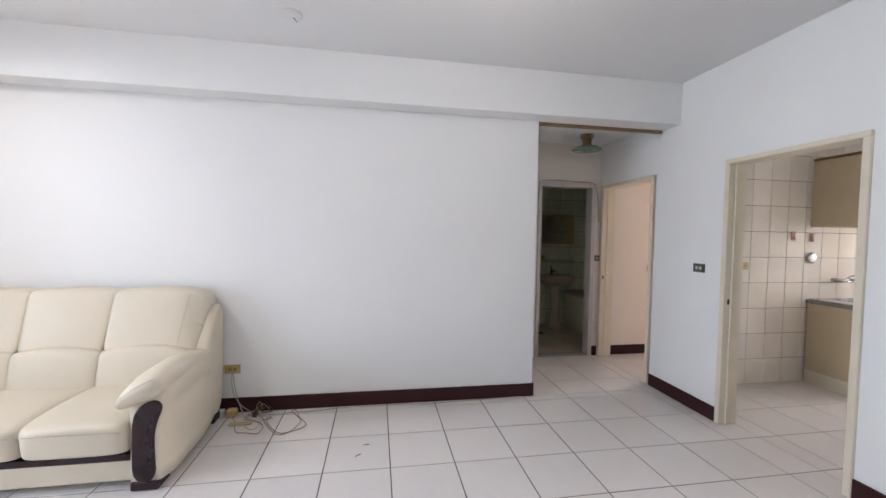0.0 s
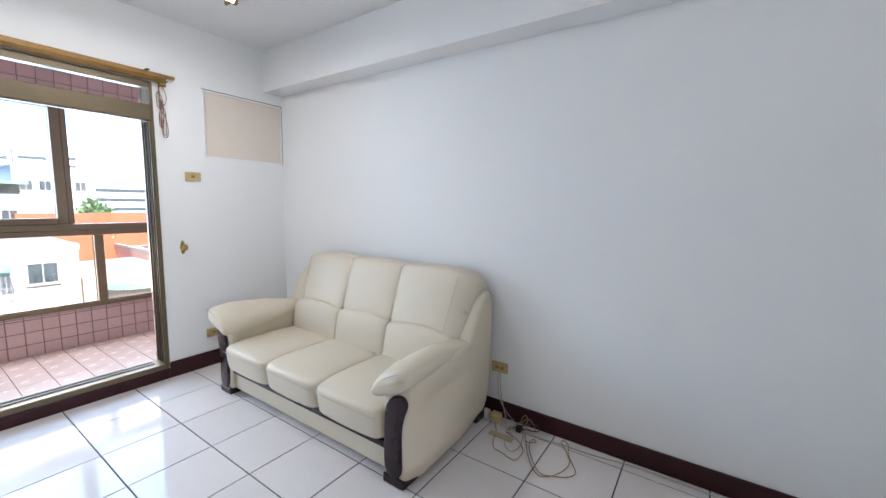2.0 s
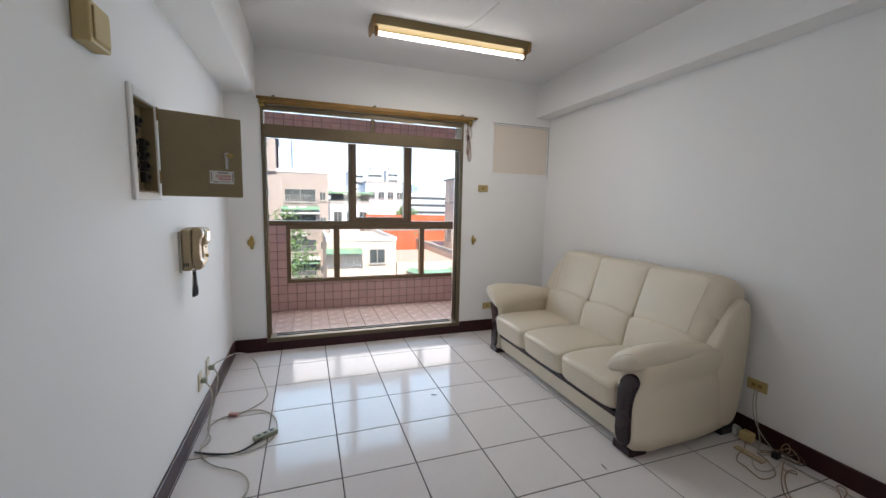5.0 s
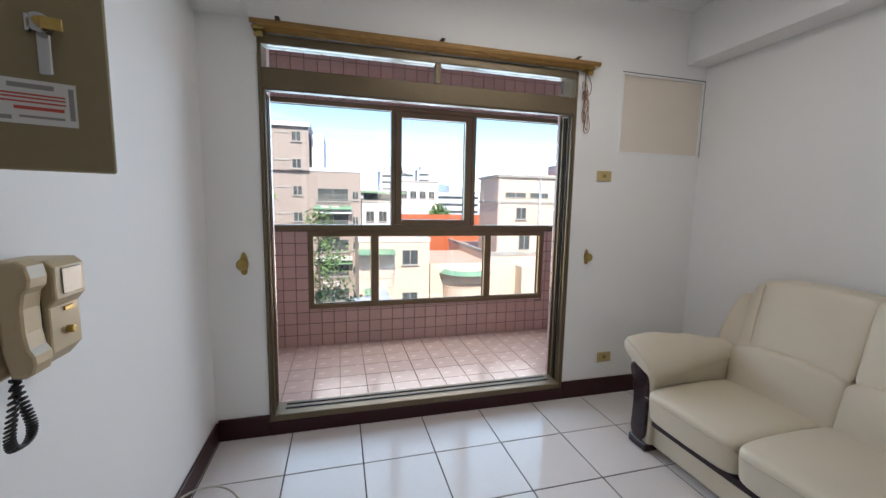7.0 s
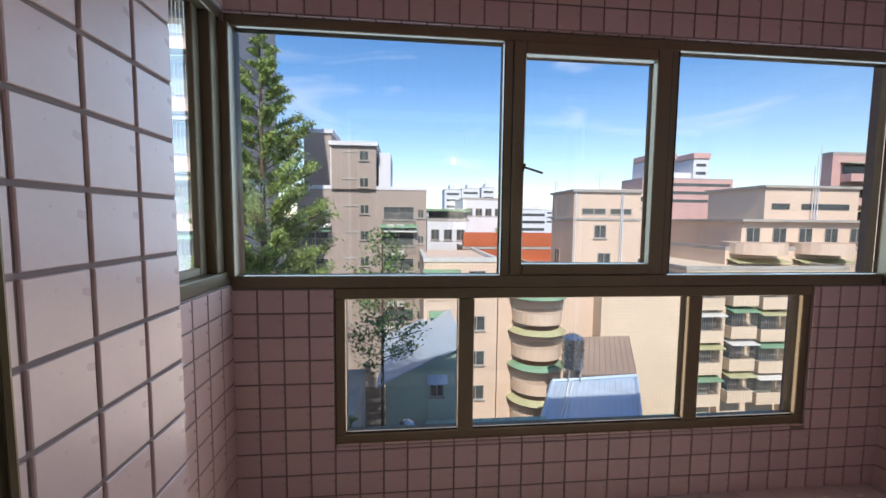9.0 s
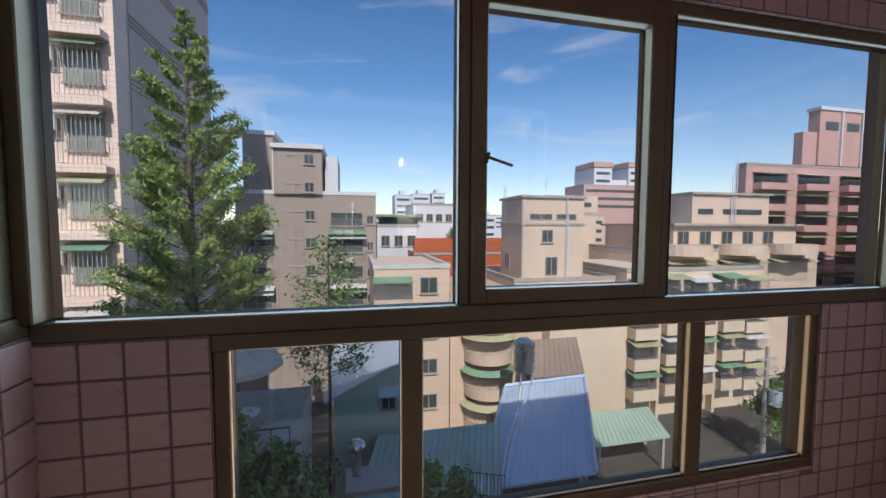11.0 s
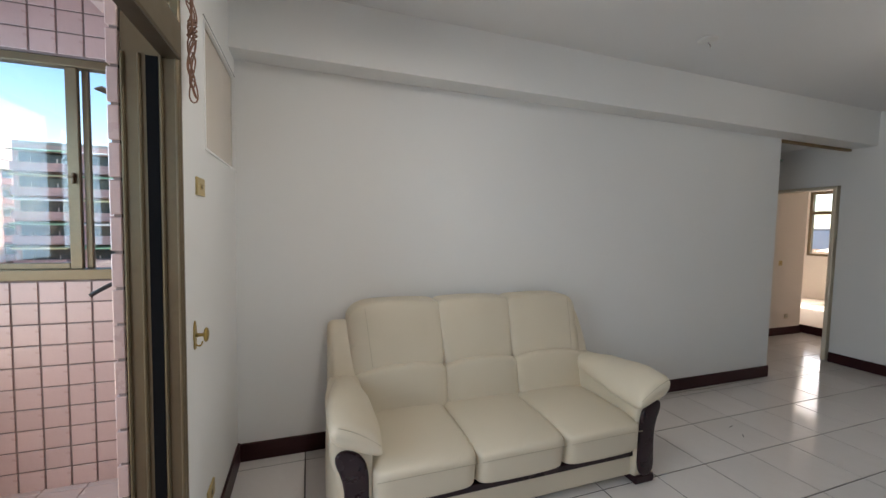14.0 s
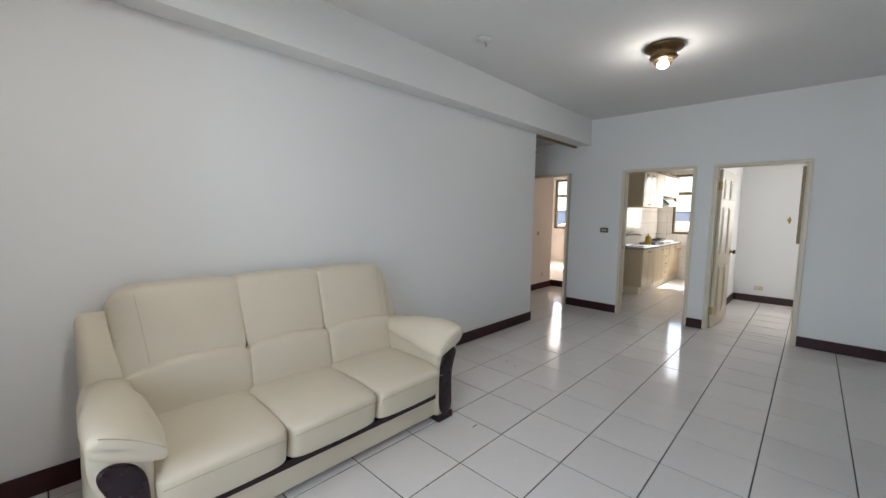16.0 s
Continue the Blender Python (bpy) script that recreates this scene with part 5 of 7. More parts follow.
for q in (0, 13):
    rod(bm, (-17.9 + 0.05 * q, 5.2 + 0.13 * q, GZ), (-17.9 + 0.05 * q, 5.2 + 0.13 * q, -9.3), 0.05, 5)
part("bars", bm, DARKMETAL, rail)
window_e(shed, -25.12, 2.6, 3.4, -9.0, -8.1)
awning(shed, -25.1, 2.4, 3.6, -7.7, 0.6, METALBLUE)
r = ribbed("green_metal_roof", ((-20.5, 1.0, -11.7), (-20.5, 8.0, -11.7), (-24.8, 9.6, -10.3), (-24.8, 2.4, -10.3)), TEALROOF, 20, "faded green corrugated yard roof", "roof")
legs(r, ((-20.7, 1.4, -11.8), (-20.7, 7.6, -11.8), (-24.5, 9.0, -10.5), (-24.5, 2.8, -10.5)), GZ)
pbox("front_sheet", TEAL, r, -20.62, -20.56, 1.0, 8.0, -14.0, -11.83)
r = ribbed("green_metal_roof", ((-26.2, 17.2, -13.6), (-26.2, 23.2, -13.6), (-29.6, 24.2, -13.1), (-29.6, 18.8, -13.1)), TEALROOF, 16, "faded green corrugated roof beside the long shed", "roof")
legs(r, ((-26.4, 17.6, -13.7), (-26.4, 22.8, -13.7), (-29.3, 23.8, -13.3), (-29.3, 19.2, -13.3)), GZ)
tank = tagged(new("water_tank"), "stainless steel water tank on a stand", "water tank")
bm = bmesh.new()
bmesh.ops.create_cone(bm, cap_ends=True, segments=28, radius1=0.75, radius2=0.75, depth=2.1, matrix=Matrix.Translation((-28.6, 12.9, -7.75)))
bmesh.ops.create_cone(bm, cap_ends=True, segments=28, radius1=0.75, radius2=0.2, depth=0.3, matrix=Matrix.Translation((-28.6, 12.9, -6.55)))
part("tank", bm, STEEL, tank)
for q in range(4):
    bm = bmesh.new()
    bmesh.ops.create_cone(bm, cap_ends=False, segments=28, radius1=0.78, radius2=0.78, depth=0.07, matrix=Matrix.Translation((-28.6, 12.9, -8.6 + q * 0.55)))
    part("hoop", bm, STEEL, tank)
for a in range(4):
    dx, dy = 0.6 * math.cos(a * 1.57 + 0.78), 0.6 * math.sin(a * 1.57 + 0.78)
    bm = bmesh.new()
    rod(bm, (-28.6 + dx, 12.9 + dy, GZ), (-28.6 + dx, 12.9 + dy, -8.8), 0.05, 6)
    part("leg", bm, GRILLE, tank)
pole = tagged(new("utility_pole"), "concrete utility pole with crossarms and a blue transformer", "utility pole")
bm = bmesh.new()
bmesh.ops.create_cone(bm, cap_ends=True, segments=14, radius1=0.2, radius2=0.13, depth=8.7, matrix=Matrix.Translation((-25.5, 30.8, GZ + 4.35)))
part("post", bm, CONCRETE, pole)
for q in range(3):
    pbox("crossarm", GRILLE, pole, -25.6, -25.4, 29.9 - q * 0.1, 31.7 + q * 0.1, -8.3 - q * 0.7, -8.2 - q * 0.7)
bm = bmesh.new()
bmesh.ops.create_cone(bm, cap_ends=True, segments=16, radius1=0.4, radius2=0.4, depth=1.1, matrix=Matrix.Translation((-25.0, 31.1, -11.0)))
part("transformer", bm, METALBLUE, pole)


# ---- trees ----
def tree(name, label, base, height, spread_at, limbs, leaves, leaf, material, rise=0.3, crown_from=0.25, droop=0.0, seed=1, trunk=0.25, clump=1.0):
    """A trunk with limbs; every limb carries many small leaf blades in clumps."""
    rng = np.random.default_rng(seed)
    th = tagged(new(name), label, "tree")
    bx, by, bz = base
    bm = bmesh.new()
    rod_m = Matrix.Translation((bx, by, bz + height * 0.48))
    bmesh.ops.create_cone(bm, cap_ends=True, segments=10, radius1=trunk, radius2=0.03, depth=height * 0.96, matrix=rod_m)
    centres = []
    for i in range(limbs):
        t = crown_from + (1 - crown_from) * ((i + rng.random()) / limbs)
        a = i * 2.399 + rng.normal() * 0.3
        ln = spread_at(t) * rng.uniform(0.65, 1.12)
        s = Vector((bx, by, bz + height * t * 0.96))
        d = Vector((math.cos(a), math.sin(a), rise + rng.normal() * 0.12))
        e = s + d * ln
        e.z -= droop * ln * ln
        if ln > 0.25:
            rod(bm, s, e, max(0.012, trunk * 0.16 * (1 - t) + 0.012), 4)
        n = max(4, int(leaves * ln / spread_at(crown_from)))
        for k in range(n):
            u = rng.uniform(0.25, 1.05) ** 0.8
            c = s.lerp(e, u)
            w = (0.10 + 0.20 * ln * (0.5 + 0.5 * u) * 0.55) * clump
            centres.append((c.x + rng.normal() * w, c.y + rng.normal() * w, c.z + rng.normal() * w * 0.7 + 0.1 * ln * u * u))
    part("trunk", bm, BARK, th)
    c = np.array(centres)
    n = len(c)
    a = rng.normal(size=(n, 3))
    a[:, 2] = np.abs(a[:, 2]) * 0.8 + 0.2
    a /= np.linalg.norm(a, axis=1)[:, None]
    b = np.cross(a, rng.normal(size=(n, 3)))
    b /= np.linalg.norm(b, axis=1)[:, None]
    ln = leaf[0] * rng.uniform(0.6, 1.4, (n, 1))
    wd = leaf[1] * rng.uniform(0.6, 1.4, (n, 1))
    v = np.stack([c - a * ln * 0.5, c + b * wd * 0.5, c + a * ln * 0.5, c - b * wd * 0.5], 1).reshape(-1, 3)
    me = bpy.data.meshes.new("crown")
    me.from_pydata(v.tolist(), [], np.arange(n * 4).reshape(-1, 4).tolist())
    me.materials.append(material)
    ob = new("crown", me)
    ob.parent = th
    return th


tree("conifer", "tall dark green conifer with upswept shaggy branches", (-20.4, -5.0, GZ), 26.7, lambda t: 2.5 * min(1.0, (1 - t) / 0.32) ** 0.85 + 0.06, 120, 560, (0.23, 0.055), LEAF, 0.45, 0.42, -0.04, 3, 0.3, 0.45)
tree("leafy_tree", "slender light green tree in front of the grey house", (-22.0, 0.0, GZ), 17.6, lambda t: 2.8 * (1 - t) ** 0.5 * (0.5 + t), 60, 60, (0.20, 0.11), LEAF2, 0.25, 0.6, 0.0, 5, 0.14)
for i, (x, y, hgt, sp) in enumerate(((-15.8, -2.4, 12.4, 1.9), (-15.6, 0.0, 9.6, 1.7), (-15.2, 3.6, 10.2, 1.0), (-16.2, -1.2, 11.0, 1.6), (-17.5, -4.6, 8.0, 2.6), (-15.0, 4.5, 5.4, 1.6), (-14.0, 1.2, 4.0, 1.8), (-19.5, -2.2, 10.0, 2.4), (-15.8, 9.8, 4.6, 1.4), (-25.0, 32.6, 7.0, 2.2), (-13.5, 6.6, 3.6, 1.3), (-15.2, 0.9, 8.3, 1.1), (-15.4, 2.1, 8.6, 1.0), (-14.9, 3.0, 7.9, 1.0), (-15.0, -1.0, 9.0, 1.4), (-16.8, 4.9, 8.7, 0.9))):
    tree("yard_tree", "dark green leafy tree in the shaded yard", (x, y, GZ), hgt, lambda t, sp=sp: sp * math.sin(math.pi * min(0.98, 0.2 + 0.8 * t)) + 0.2, 55, 170, (0.26, 0.14), LEAF2, 0.35, 0.3, 0.03, 20 + i, 0.14)
tree("roof_tree", "bright green treetop behind the orange brick parapet", (-52.0, 14.0, -9.0), 10.6, lambda t: 3.0 * math.sin(math.pi * min(0.98, 0.2 + 0.8 * t)) + 0.3, 60, 120, (0.4, 0.25), LEAF2, 0.3, 0.4, 0.0, 41, 0.2)

# distant hills; a pale blue colour stands in for the haze
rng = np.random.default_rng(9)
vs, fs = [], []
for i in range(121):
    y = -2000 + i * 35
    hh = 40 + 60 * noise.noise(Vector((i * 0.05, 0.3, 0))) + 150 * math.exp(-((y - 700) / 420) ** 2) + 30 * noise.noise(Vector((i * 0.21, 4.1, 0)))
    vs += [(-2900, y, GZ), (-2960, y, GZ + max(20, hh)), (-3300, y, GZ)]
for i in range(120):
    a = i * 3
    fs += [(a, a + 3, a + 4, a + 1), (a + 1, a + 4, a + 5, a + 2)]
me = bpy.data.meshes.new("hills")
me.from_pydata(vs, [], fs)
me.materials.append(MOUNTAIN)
tagged(new("backdrop", me), "distant hills with haze put into their blue colour", "hills", kind="structure")

# ---- living room fittings ----
OLIVE = mat("olive_beige_enamel", (0.27, 0.215, 0.115), 0.45, spread=0.08, scale=3, stain=((0.18, 0.13, 0.07), 0.4, 8))
YELLOWED = mat("yellowed_plastic", (0.50, 0.38, 0.17), 0.45, spread=0.08, scale=8)
IVORY = mat("ivory_plastic", (0.60, 0.55, 0.42), 0.4, spread=0.05)
WHITEPL = mat("white_plastic", (0.72, 0.72, 0.70), 0.4, spread=0.03)
PALEGREEN = mat("pale_green_plastic", (0.33, 0.35, 0.25), 0.4)
TUBE = glow_mat("lit_fluorescent_tube", (1.0, 0.98, 0.92), 3.0)
BULB = glow_mat("lit_bulb", (1.0, 0.95, 0.85), 6.0)
RUST = mat("rusty_brass", (0.30, 0.17, 0.07), 0.5, metal=0.6, spread=0.3, scale=25, stain=((0.12, 0.05, 0.02), 0.8, 30))

lamp = tagged(new("fluorescent_lamp"), "old brass-toned fluorescent ceiling lamp, one tube lit", "ceiling lamp")
bm = bmesh.new()
extruded(bm, [(-2.50, H), (-2.27, H), (-2.29, H - 0.055), (-2.35, H - 0.075), (-2.42, H - 0.075), (-2.48, H - 0.055)], "y", 1.50, 2.80, 0.004, 1)
part("housing", bm, mat("brass_toned_reflector", (0.22, 0.165, 0.075), 0.4, metal=0.4, spread=0.12, scale=4), lamp)
for yy in (1.495, 2.785):
    pbox("end_cap", RUST, lamp, -2.495, -2.275, yy, yy + 0.02, H - 0.078, H - 0.001, 0.004)
for yy in (1.52, 2.76):
    pbox("lamp_holder", RUST, lamp, -2.345, -2.315, yy, yy + 0.022, H - 0.125, H - 0.06, 0.004)
bm = bmesh.new()
rod(bm, (-2.33, 1.543, H - 0.105), (-2.33, 2.759, H - 0.105), 0.015, 16)
part("tube", bm, TUBE, lamp, "lit white fluorescent tube", smooth=True)
tube("lamp_wire", [(-2.37, 2.15, H - 0.002), (-2.25, 2.2, H - 0.003), (-2.05, 2.24, H - 0.003), (-1.8, 2.26, H - 0.002)], 0.0025, WHITEPL, lamp)
area_lamp("fluorescent_glow", look((-2.33, 2.15, H - 0.14), (-2.33, 2.15, 0)), 0.04, 1.2, 4, (1.0, 0.98, 0.93))

lamp = tagged(new("ceiling_lamp"), "small antique brass ceiling lamp with a lit bulb", "ceiling lamp")
DARKBRASS = mat("antique_brass", (0.16, 0.10, 0.045), 0.35, metal=0.85, spread=0.25, scale=30)
LX, LY = 0.80, 2.03
bm = bmesh.new()
turned(bm, [(0.145, H - 0.001), (0.15, H - 0.015), (0.135, H - 0.03), (0.10, H - 0.05), (0.095, H - 0.075), (0.105, H - 0.09), (0.085, H - 0.105), (0.07, H - 0.11)], (LX, LY, 0))
part("base", bm, DARKBRASS, lamp, smooth=True)
bm = bmesh.new()
turned(bm, [(0.066, H - 0.105), (0.07, H - 0.125), (0.06, H - 0.15), (0.035, H - 0.17), (0.004, H - 0.178)], (LX, LY, 0))
g = part("glass_shade", bm, glass_mat("clear_ribbed_glass", (0.97, 0.97, 0.95), 0.15), lamp, "clear glass shade", smooth=True)
g.visible_shadow = False
bm = bmesh.new()
turned(bm, [(0.012, H - 0.108), (0.03, H - 0.125), (0.034, H - 0.14), (0.022, H - 0.158), (0.003, H - 0.163)], (LX, LY, 0))
part("bulb", bm, BULB, lamp, "lit bulb", smooth=True)
pl = bpy.data.lights.new("bulb_glow", "POINT")
pl.energy, pl.shadow_soft_size, pl.color = 1.7, 0.04, (1.0, 0.95, 0.86)
new("bulb_glow", pl).location = (LX, LY, H - 0.21)

cap = tagged(new("ceiling_rose"), "round white ceiling blanking plate", "ceiling plate")
bm = bmesh.new()
turned(bm, [(0.06, H - 0.001), (0.058, H - 0.012), (0.03, H - 0.02), (0.004, H - 0.021)], (-0.28, 3.04, 0))
part("plate", bm, WHITEPL, cap, smooth=True)
bm = bmesh.new()
rod(bm, (-0.275, 3.04, H - 0.021), (-0.25, 3.04, H - 0.05), 0.004, 6)
part("hook", bm, STEEL, cap)

lamp = tagged(new("hall_lamp"), "wooden hall ceiling lamp with a flat green glass shade", "ceiling lamp")
bm = bmesh.new()
turned(bm, [(0.07, 2.499), (0.07, 2.47), (0.05, 2.46), (0.045, 2.40), (0.06, 2.38)], (2.43, 4.28, 0), seg=20)
part("base", bm, WOOD, lamp)
bm = bmesh.new()
turned(bm, [(0.05, 2.38), (0.12, 2.365), (0.155, 2.345), (0.15, 2.335), (0.03, 2.335)], (2.43, 4.28, 0), seg=28)
part("shade", bm, mat("green_glass_shade", (0.16, 0.28, 0.20), 0.12, spread=0.05), lamp, "flat green glass shade", smooth=True)

# fuse box in the south wall
fb_ = tagged(new("fuse_box"), "olive steel fuse box in the wall with its door open", "fuse box")
FX0, FX1, FZ0, FZ1 = -1.515, -1.275, 1.455, 1.845
pbox("back_plate", OLIVE, fb_, FX0, FX1, YS - 0.11, YS - 0.09, FZ0, FZ1)
for a in ((FX0, FX0 + 0.006, FZ0, FZ1), (FX1 - 0.006, FX1, FZ0, FZ1)):
    pbox("side", OLIVE, fb_, a[0], a[1], YS - 0.09, YS + 0.006, a[2], a[3])
for z0 in (FZ0, FZ1 - 0.006):
    pbox("side", OLIVE, fb_, FX0 + 0.006, FX1 - 0.006, YS - 0.09, YS + 0.006, z0, z0 + 0.006)
pbox("cover_plate", OLIVE, fb_, FX0 + 0.008, FX1 - 0.008, YS - 0.05, YS - 0.044, FZ0 + 0.008, FZ1 - 0.008, 0.002)
for a in ((FX0 - 0.045, FX0 - 0.001, FZ0 - 0.035, FZ1 + 0.04), (FX1 + 0.001, FX1 + 0.04, FZ0 - 0.035, FZ1 + 0.04)):
    pbox("surround", WHITE, fb_, a[0], a[1], YS, YS + 0.012, a[2], a[3], 0.003)
for z0, z1 in ((FZ0 - 0.035, FZ0 - 0.001), (FZ1 + 0.001, FZ1 + 0.04)):
    pbox("surround", WHITE, fb_, FX0 - 0.001, FX1 + 0.001, YS, YS + 0.012, z0, z1, 0.003)
for q, (xx, zz, n) in enumerate(((-1.48, 1.50, 4), (-1.36, 1.54, 4), (-1.42, 1.74, 1), (-1.33, 1.77, 1))):
    for k in range(n):
        b_ = pbox("breaker", BLACK, fb_, xx - 0.022, xx + 0.022, YS - 0.044, YS - 0.02, zz + k * 0.05, zz + k * 0.05 + 0.046, 0.003)
        pbox("toggle", BLACK, b_, xx - 0.008, xx + 0.008, YS - 0.02, YS - 0.008, zz + k * 0.05 + 0.015, zz + k * 0.05 + 0.035, 0.002)
# door leaf: hinged at its west edge
HINGE = pose(-1.53, YS + 0.016, 0, 0, 0, 110.3)
leaf = pbox("door", OLIVE, fb_, 0.0, 0.352, -0.006, 0.006, FZ0 - 0.014, FZ1 + 0.0, 0.003)
leaf.matrix_basis = HINGE
for zz in (1.53, 1.82):
    bm = bmesh.new()
    rod(bm, (-0.004, 0, zz - 0.03), (-0.004, 0, zz + 0.03), 0.006, 8)
    part("hinge", bm, RUST, leaf)
bm = bmesh.new()
rod(bm, (0.278, -0.006, 1.655), (0.278, -0.026, 1.655), 0.014, 14)
box(bm, 0.270, 0.287, -0.012, -0.0065, 1.585, 1.645, 0.002)
box(bm, 0.262, 0.268, -0.03, -0.012, 1.64, 1.665, 0.002)
lock_ = part("lock", bm, STEEL, leaf, "worn steel lock barrel with a key")
bm = bmesh.new()
rod(bm, (0.278, -0.026, 1.655), (0.278, -0.034, 1.655), 0.006, 10)
box(bm, 0.280, 0.305, -0.036, -0.032, 1.645, 1.662, 0.001)
part("key", bm, BRASS, lock_)
sticker = pbox("paper_label", WHITEPL, leaf, 0.200, 0.310, -0.0075, -0.0065, 1.51, 1.575, label="white printed paper label")
INK = mat("grey_print", (0.30, 0.28, 0.28), 0.7)
REDINK = mat("red_print", (0.55, 0.09, 0.07), 0.7)
for k, (a, b, z0, z1, m_) in enumerate(((0.27, 0.32, 1.562, 1.569, INK), (0.262, 0.332, 1.552, 1.5545, REDINK), (0.262, 0.332, 1.547, 1.5495, REDINK), (0.262, 0.332, 1.541, 1.5435, REDINK), (0.275, 0.33, 1.531, 1.536, REDINK), (0.28, 0.33, 1.519, 1.5225, INK), (0.25, 0.272, 1.515, 1.521, INK), (0.239, 0.245, 1.52, 1.568, INK), (0.336, 0.342, 1.52, 1.568, INK))):
    pbox("print_line", m_, sticker, a - 0.035, b - 0.035, -0.0082, -0.0077, z0, z1)

# entrance door, shut in the south wall
NAVY = mat("dark_blue_grey_steel_door", (0.030, 0.034, 0.045), 0.38, metal=0.3, spread=0.12, scale=3, stain=((0.05, 0.05, 0.055), 0.4, 5))
ent = tagged(new("entrance_door"), "dark blue-grey steel entrance door, shut", "door")
pbox("leaf", NAVY, ent, -0.20, 0.70, YS + 0.001, YS + 0.022, 0.012, 2.05, 0.003)
for z0, z1 in ((0.18, 0.92), (1.10, 1.90)):
    pbox("panel", NAVY, ent, -0.08, 0.58, YS + 0.0225, YS + 0.030, z0, z1, 0.006)
for a in ((-0.25, -0.202, 0.001, 2.10), (0.702, 0.75, 0.001, 2.10), (-0.2015, 0.7015, 2.053, 2.10)):
    pbox("frame", NAVY, ent, a[0], a[1], YS + 0.001, YS + 0.03, a[2], a[3], 0.003)
bm = bmesh.new()
turned(bm, [(0.03, YS + 0.0225), (0.03, YS + 0.03), (0.012, YS + 0.034), (0.012, YS + 0.05), (0.027, YS + 0.058), (0.027, YS + 0.07), (0.01, YS + 0.076)], (0.64, 0, 1.0), axis="y")
part("knob", bm, STEEL, ent, smooth=True)

# intercom
ph = tagged(new("intercom"), "beige video intercom handset on the wall with a coiled cord", "intercom")
PX = -1.87
pbox("wall_plate", GRILLE, ph, PX - 0.10, PX + 0.085, YS, YS + 0.012, 1.02, 1.25, 0.003)
bm = bmesh.new()
extruded(bm, [(YS + 0.012, 1.03), (YS + 0.075, 1.03), (YS + 0.10, 1.06), (YS + 0.10, 1.16), (YS + 0.115, 1.18), (YS + 0.115, 1.25), (YS + 0.10, 1.265), (YS + 0.012, 1.265)], "x", PX - 0.105, PX - 0.0, 0.006, 2)
BEIGEPL = mat("aged_beige_plastic", (0.46, 0.36, 0.22), 0.4, spread=0.05, scale=10)
body = part("body", bm, BEIGEPL, ph)
pbox("body", BEIGEPL, ph, PX, PX + 0.08, YS + 0.012, YS + 0.055, 1.03, 1.262, 0.008)
bm = bmesh.new()
extruded(bm, smooth_outline([(YS + 0.056, 1.035), (YS + 0.10, 1.03), (YS + 0.112, 1.07), (YS + 0.095, 1.10), (YS + 0.095, 1.20), (YS + 0.115, 1.225), (YS + 0.105, 1.275), (YS + 0.056, 1.27)], 1), "x", PX + 0.008, PX + 0.068, 0.008, 2)
part("handset", bm, BEIGEPL, ph)
pbox("receiver_gap", BLACK, ph, PX + 0.0, PX + 0.006, YS + 0.06, YS + 0.09, 1.08, 1.19, 0.002)
SCREEN = mat("dark_glossy_screen", (0.05, 0.08, 0.10), 0.05, spread=0.1, bump=0)
pbox("screen", SCREEN, ph, PX - 0.088, PX - 0.022, YS + 0.1155, YS + 0.118, 1.188, 1.245, 0.001)
pbox("button", BRASS, ph, PX - 0.075, PX - 0.045, YS + 0.1005, YS + 0.104, 1.145, 1.155, 0.001)
bm = bmesh.new()
turned(bm, [(0.009, YS + 0.10), (0.009, YS + 0.112), (0.006, YS + 0.114)], (PX - 0.055, 0, 1.10), axis="y", seg=14)
part("button", bm, BRASS, ph)
for k in range(3):
    pbox("speaker_slot", BLACK, ph, PX + 0.0805, PX + 0.082, YS + 0.02 + k * 0.01, YS + 0.026 + k * 0.01, 1.055, 1.075)
coil = []
N = 240
for k in range(N):
    t = k / (N - 1)
    a = 2 * math.pi * t
    cx_ = PX + 0.045 - 0.035 * math.sin(a) * (0.4 + 0.6 * math.sin(math.pi * t))
    cz = 1.03 - 0.15 * math.sin(math.pi * t) ** 0.8
    th = k * 1.05
    coil.append((cx_ + 0.009 * math.cos(th), YS + 0.06 + 0.009 * math.sin(th), cz + 0.004 * math.sin(th)))
tube("coiled_cord", coil, 0.0028, BLACK, ph, "black coiled cord", res=1)

bx_ = tagged(new("door_chime"), "yellowed plastic door chime box on the wall", "door chime")
pbox("body", YELLOWED, bx_, -1.005, -0.87, YS, YS + 0.05, 1.905, 2.035, 0.006, seg=2)
pbox("cover", YELLOWED, bx_, -0.99, -0.885, YS + 0.05, YS + 0.056, 1.92, 2.02, 0.003)


def plate(name, label, category, m, material=IVORY, holes=2, w=0.115, h=0.07, rocker=False):
    """A wall plate in its own plane: u along, v up, facing +z of m."""
    th = tagged(new(name), label, category)
    pbox("cover", material, th, -w / 2, w / 2, -h / 2, h / 2, 0.0, 0.008, 0.002)
    for k in range(holes):
        u = (k - (holes - 1) / 2) * 0.036
        if rocker:
            pbox("rocker", IVORY, th, u - 0.011, u + 0.011, -0.012, 0.012, 0.008, 0.013, 0.002)
        else:
            pbox("socket", BRASS if material is YELLOWED else WHITEPL, th, u - 0.014, u + 0.014, -0.012, 0.012, 0.008, 0.010, 0.001)
            for s in (-1, 1):
                pbox("slot", BLACK, th, u - 0.006 + 0.008 * (s > 0), u - 0.003 + 0.008 * (s > 0), -0.006, 0.006, 0.010, 0.0105)
    th.matrix_basis = m
    return th


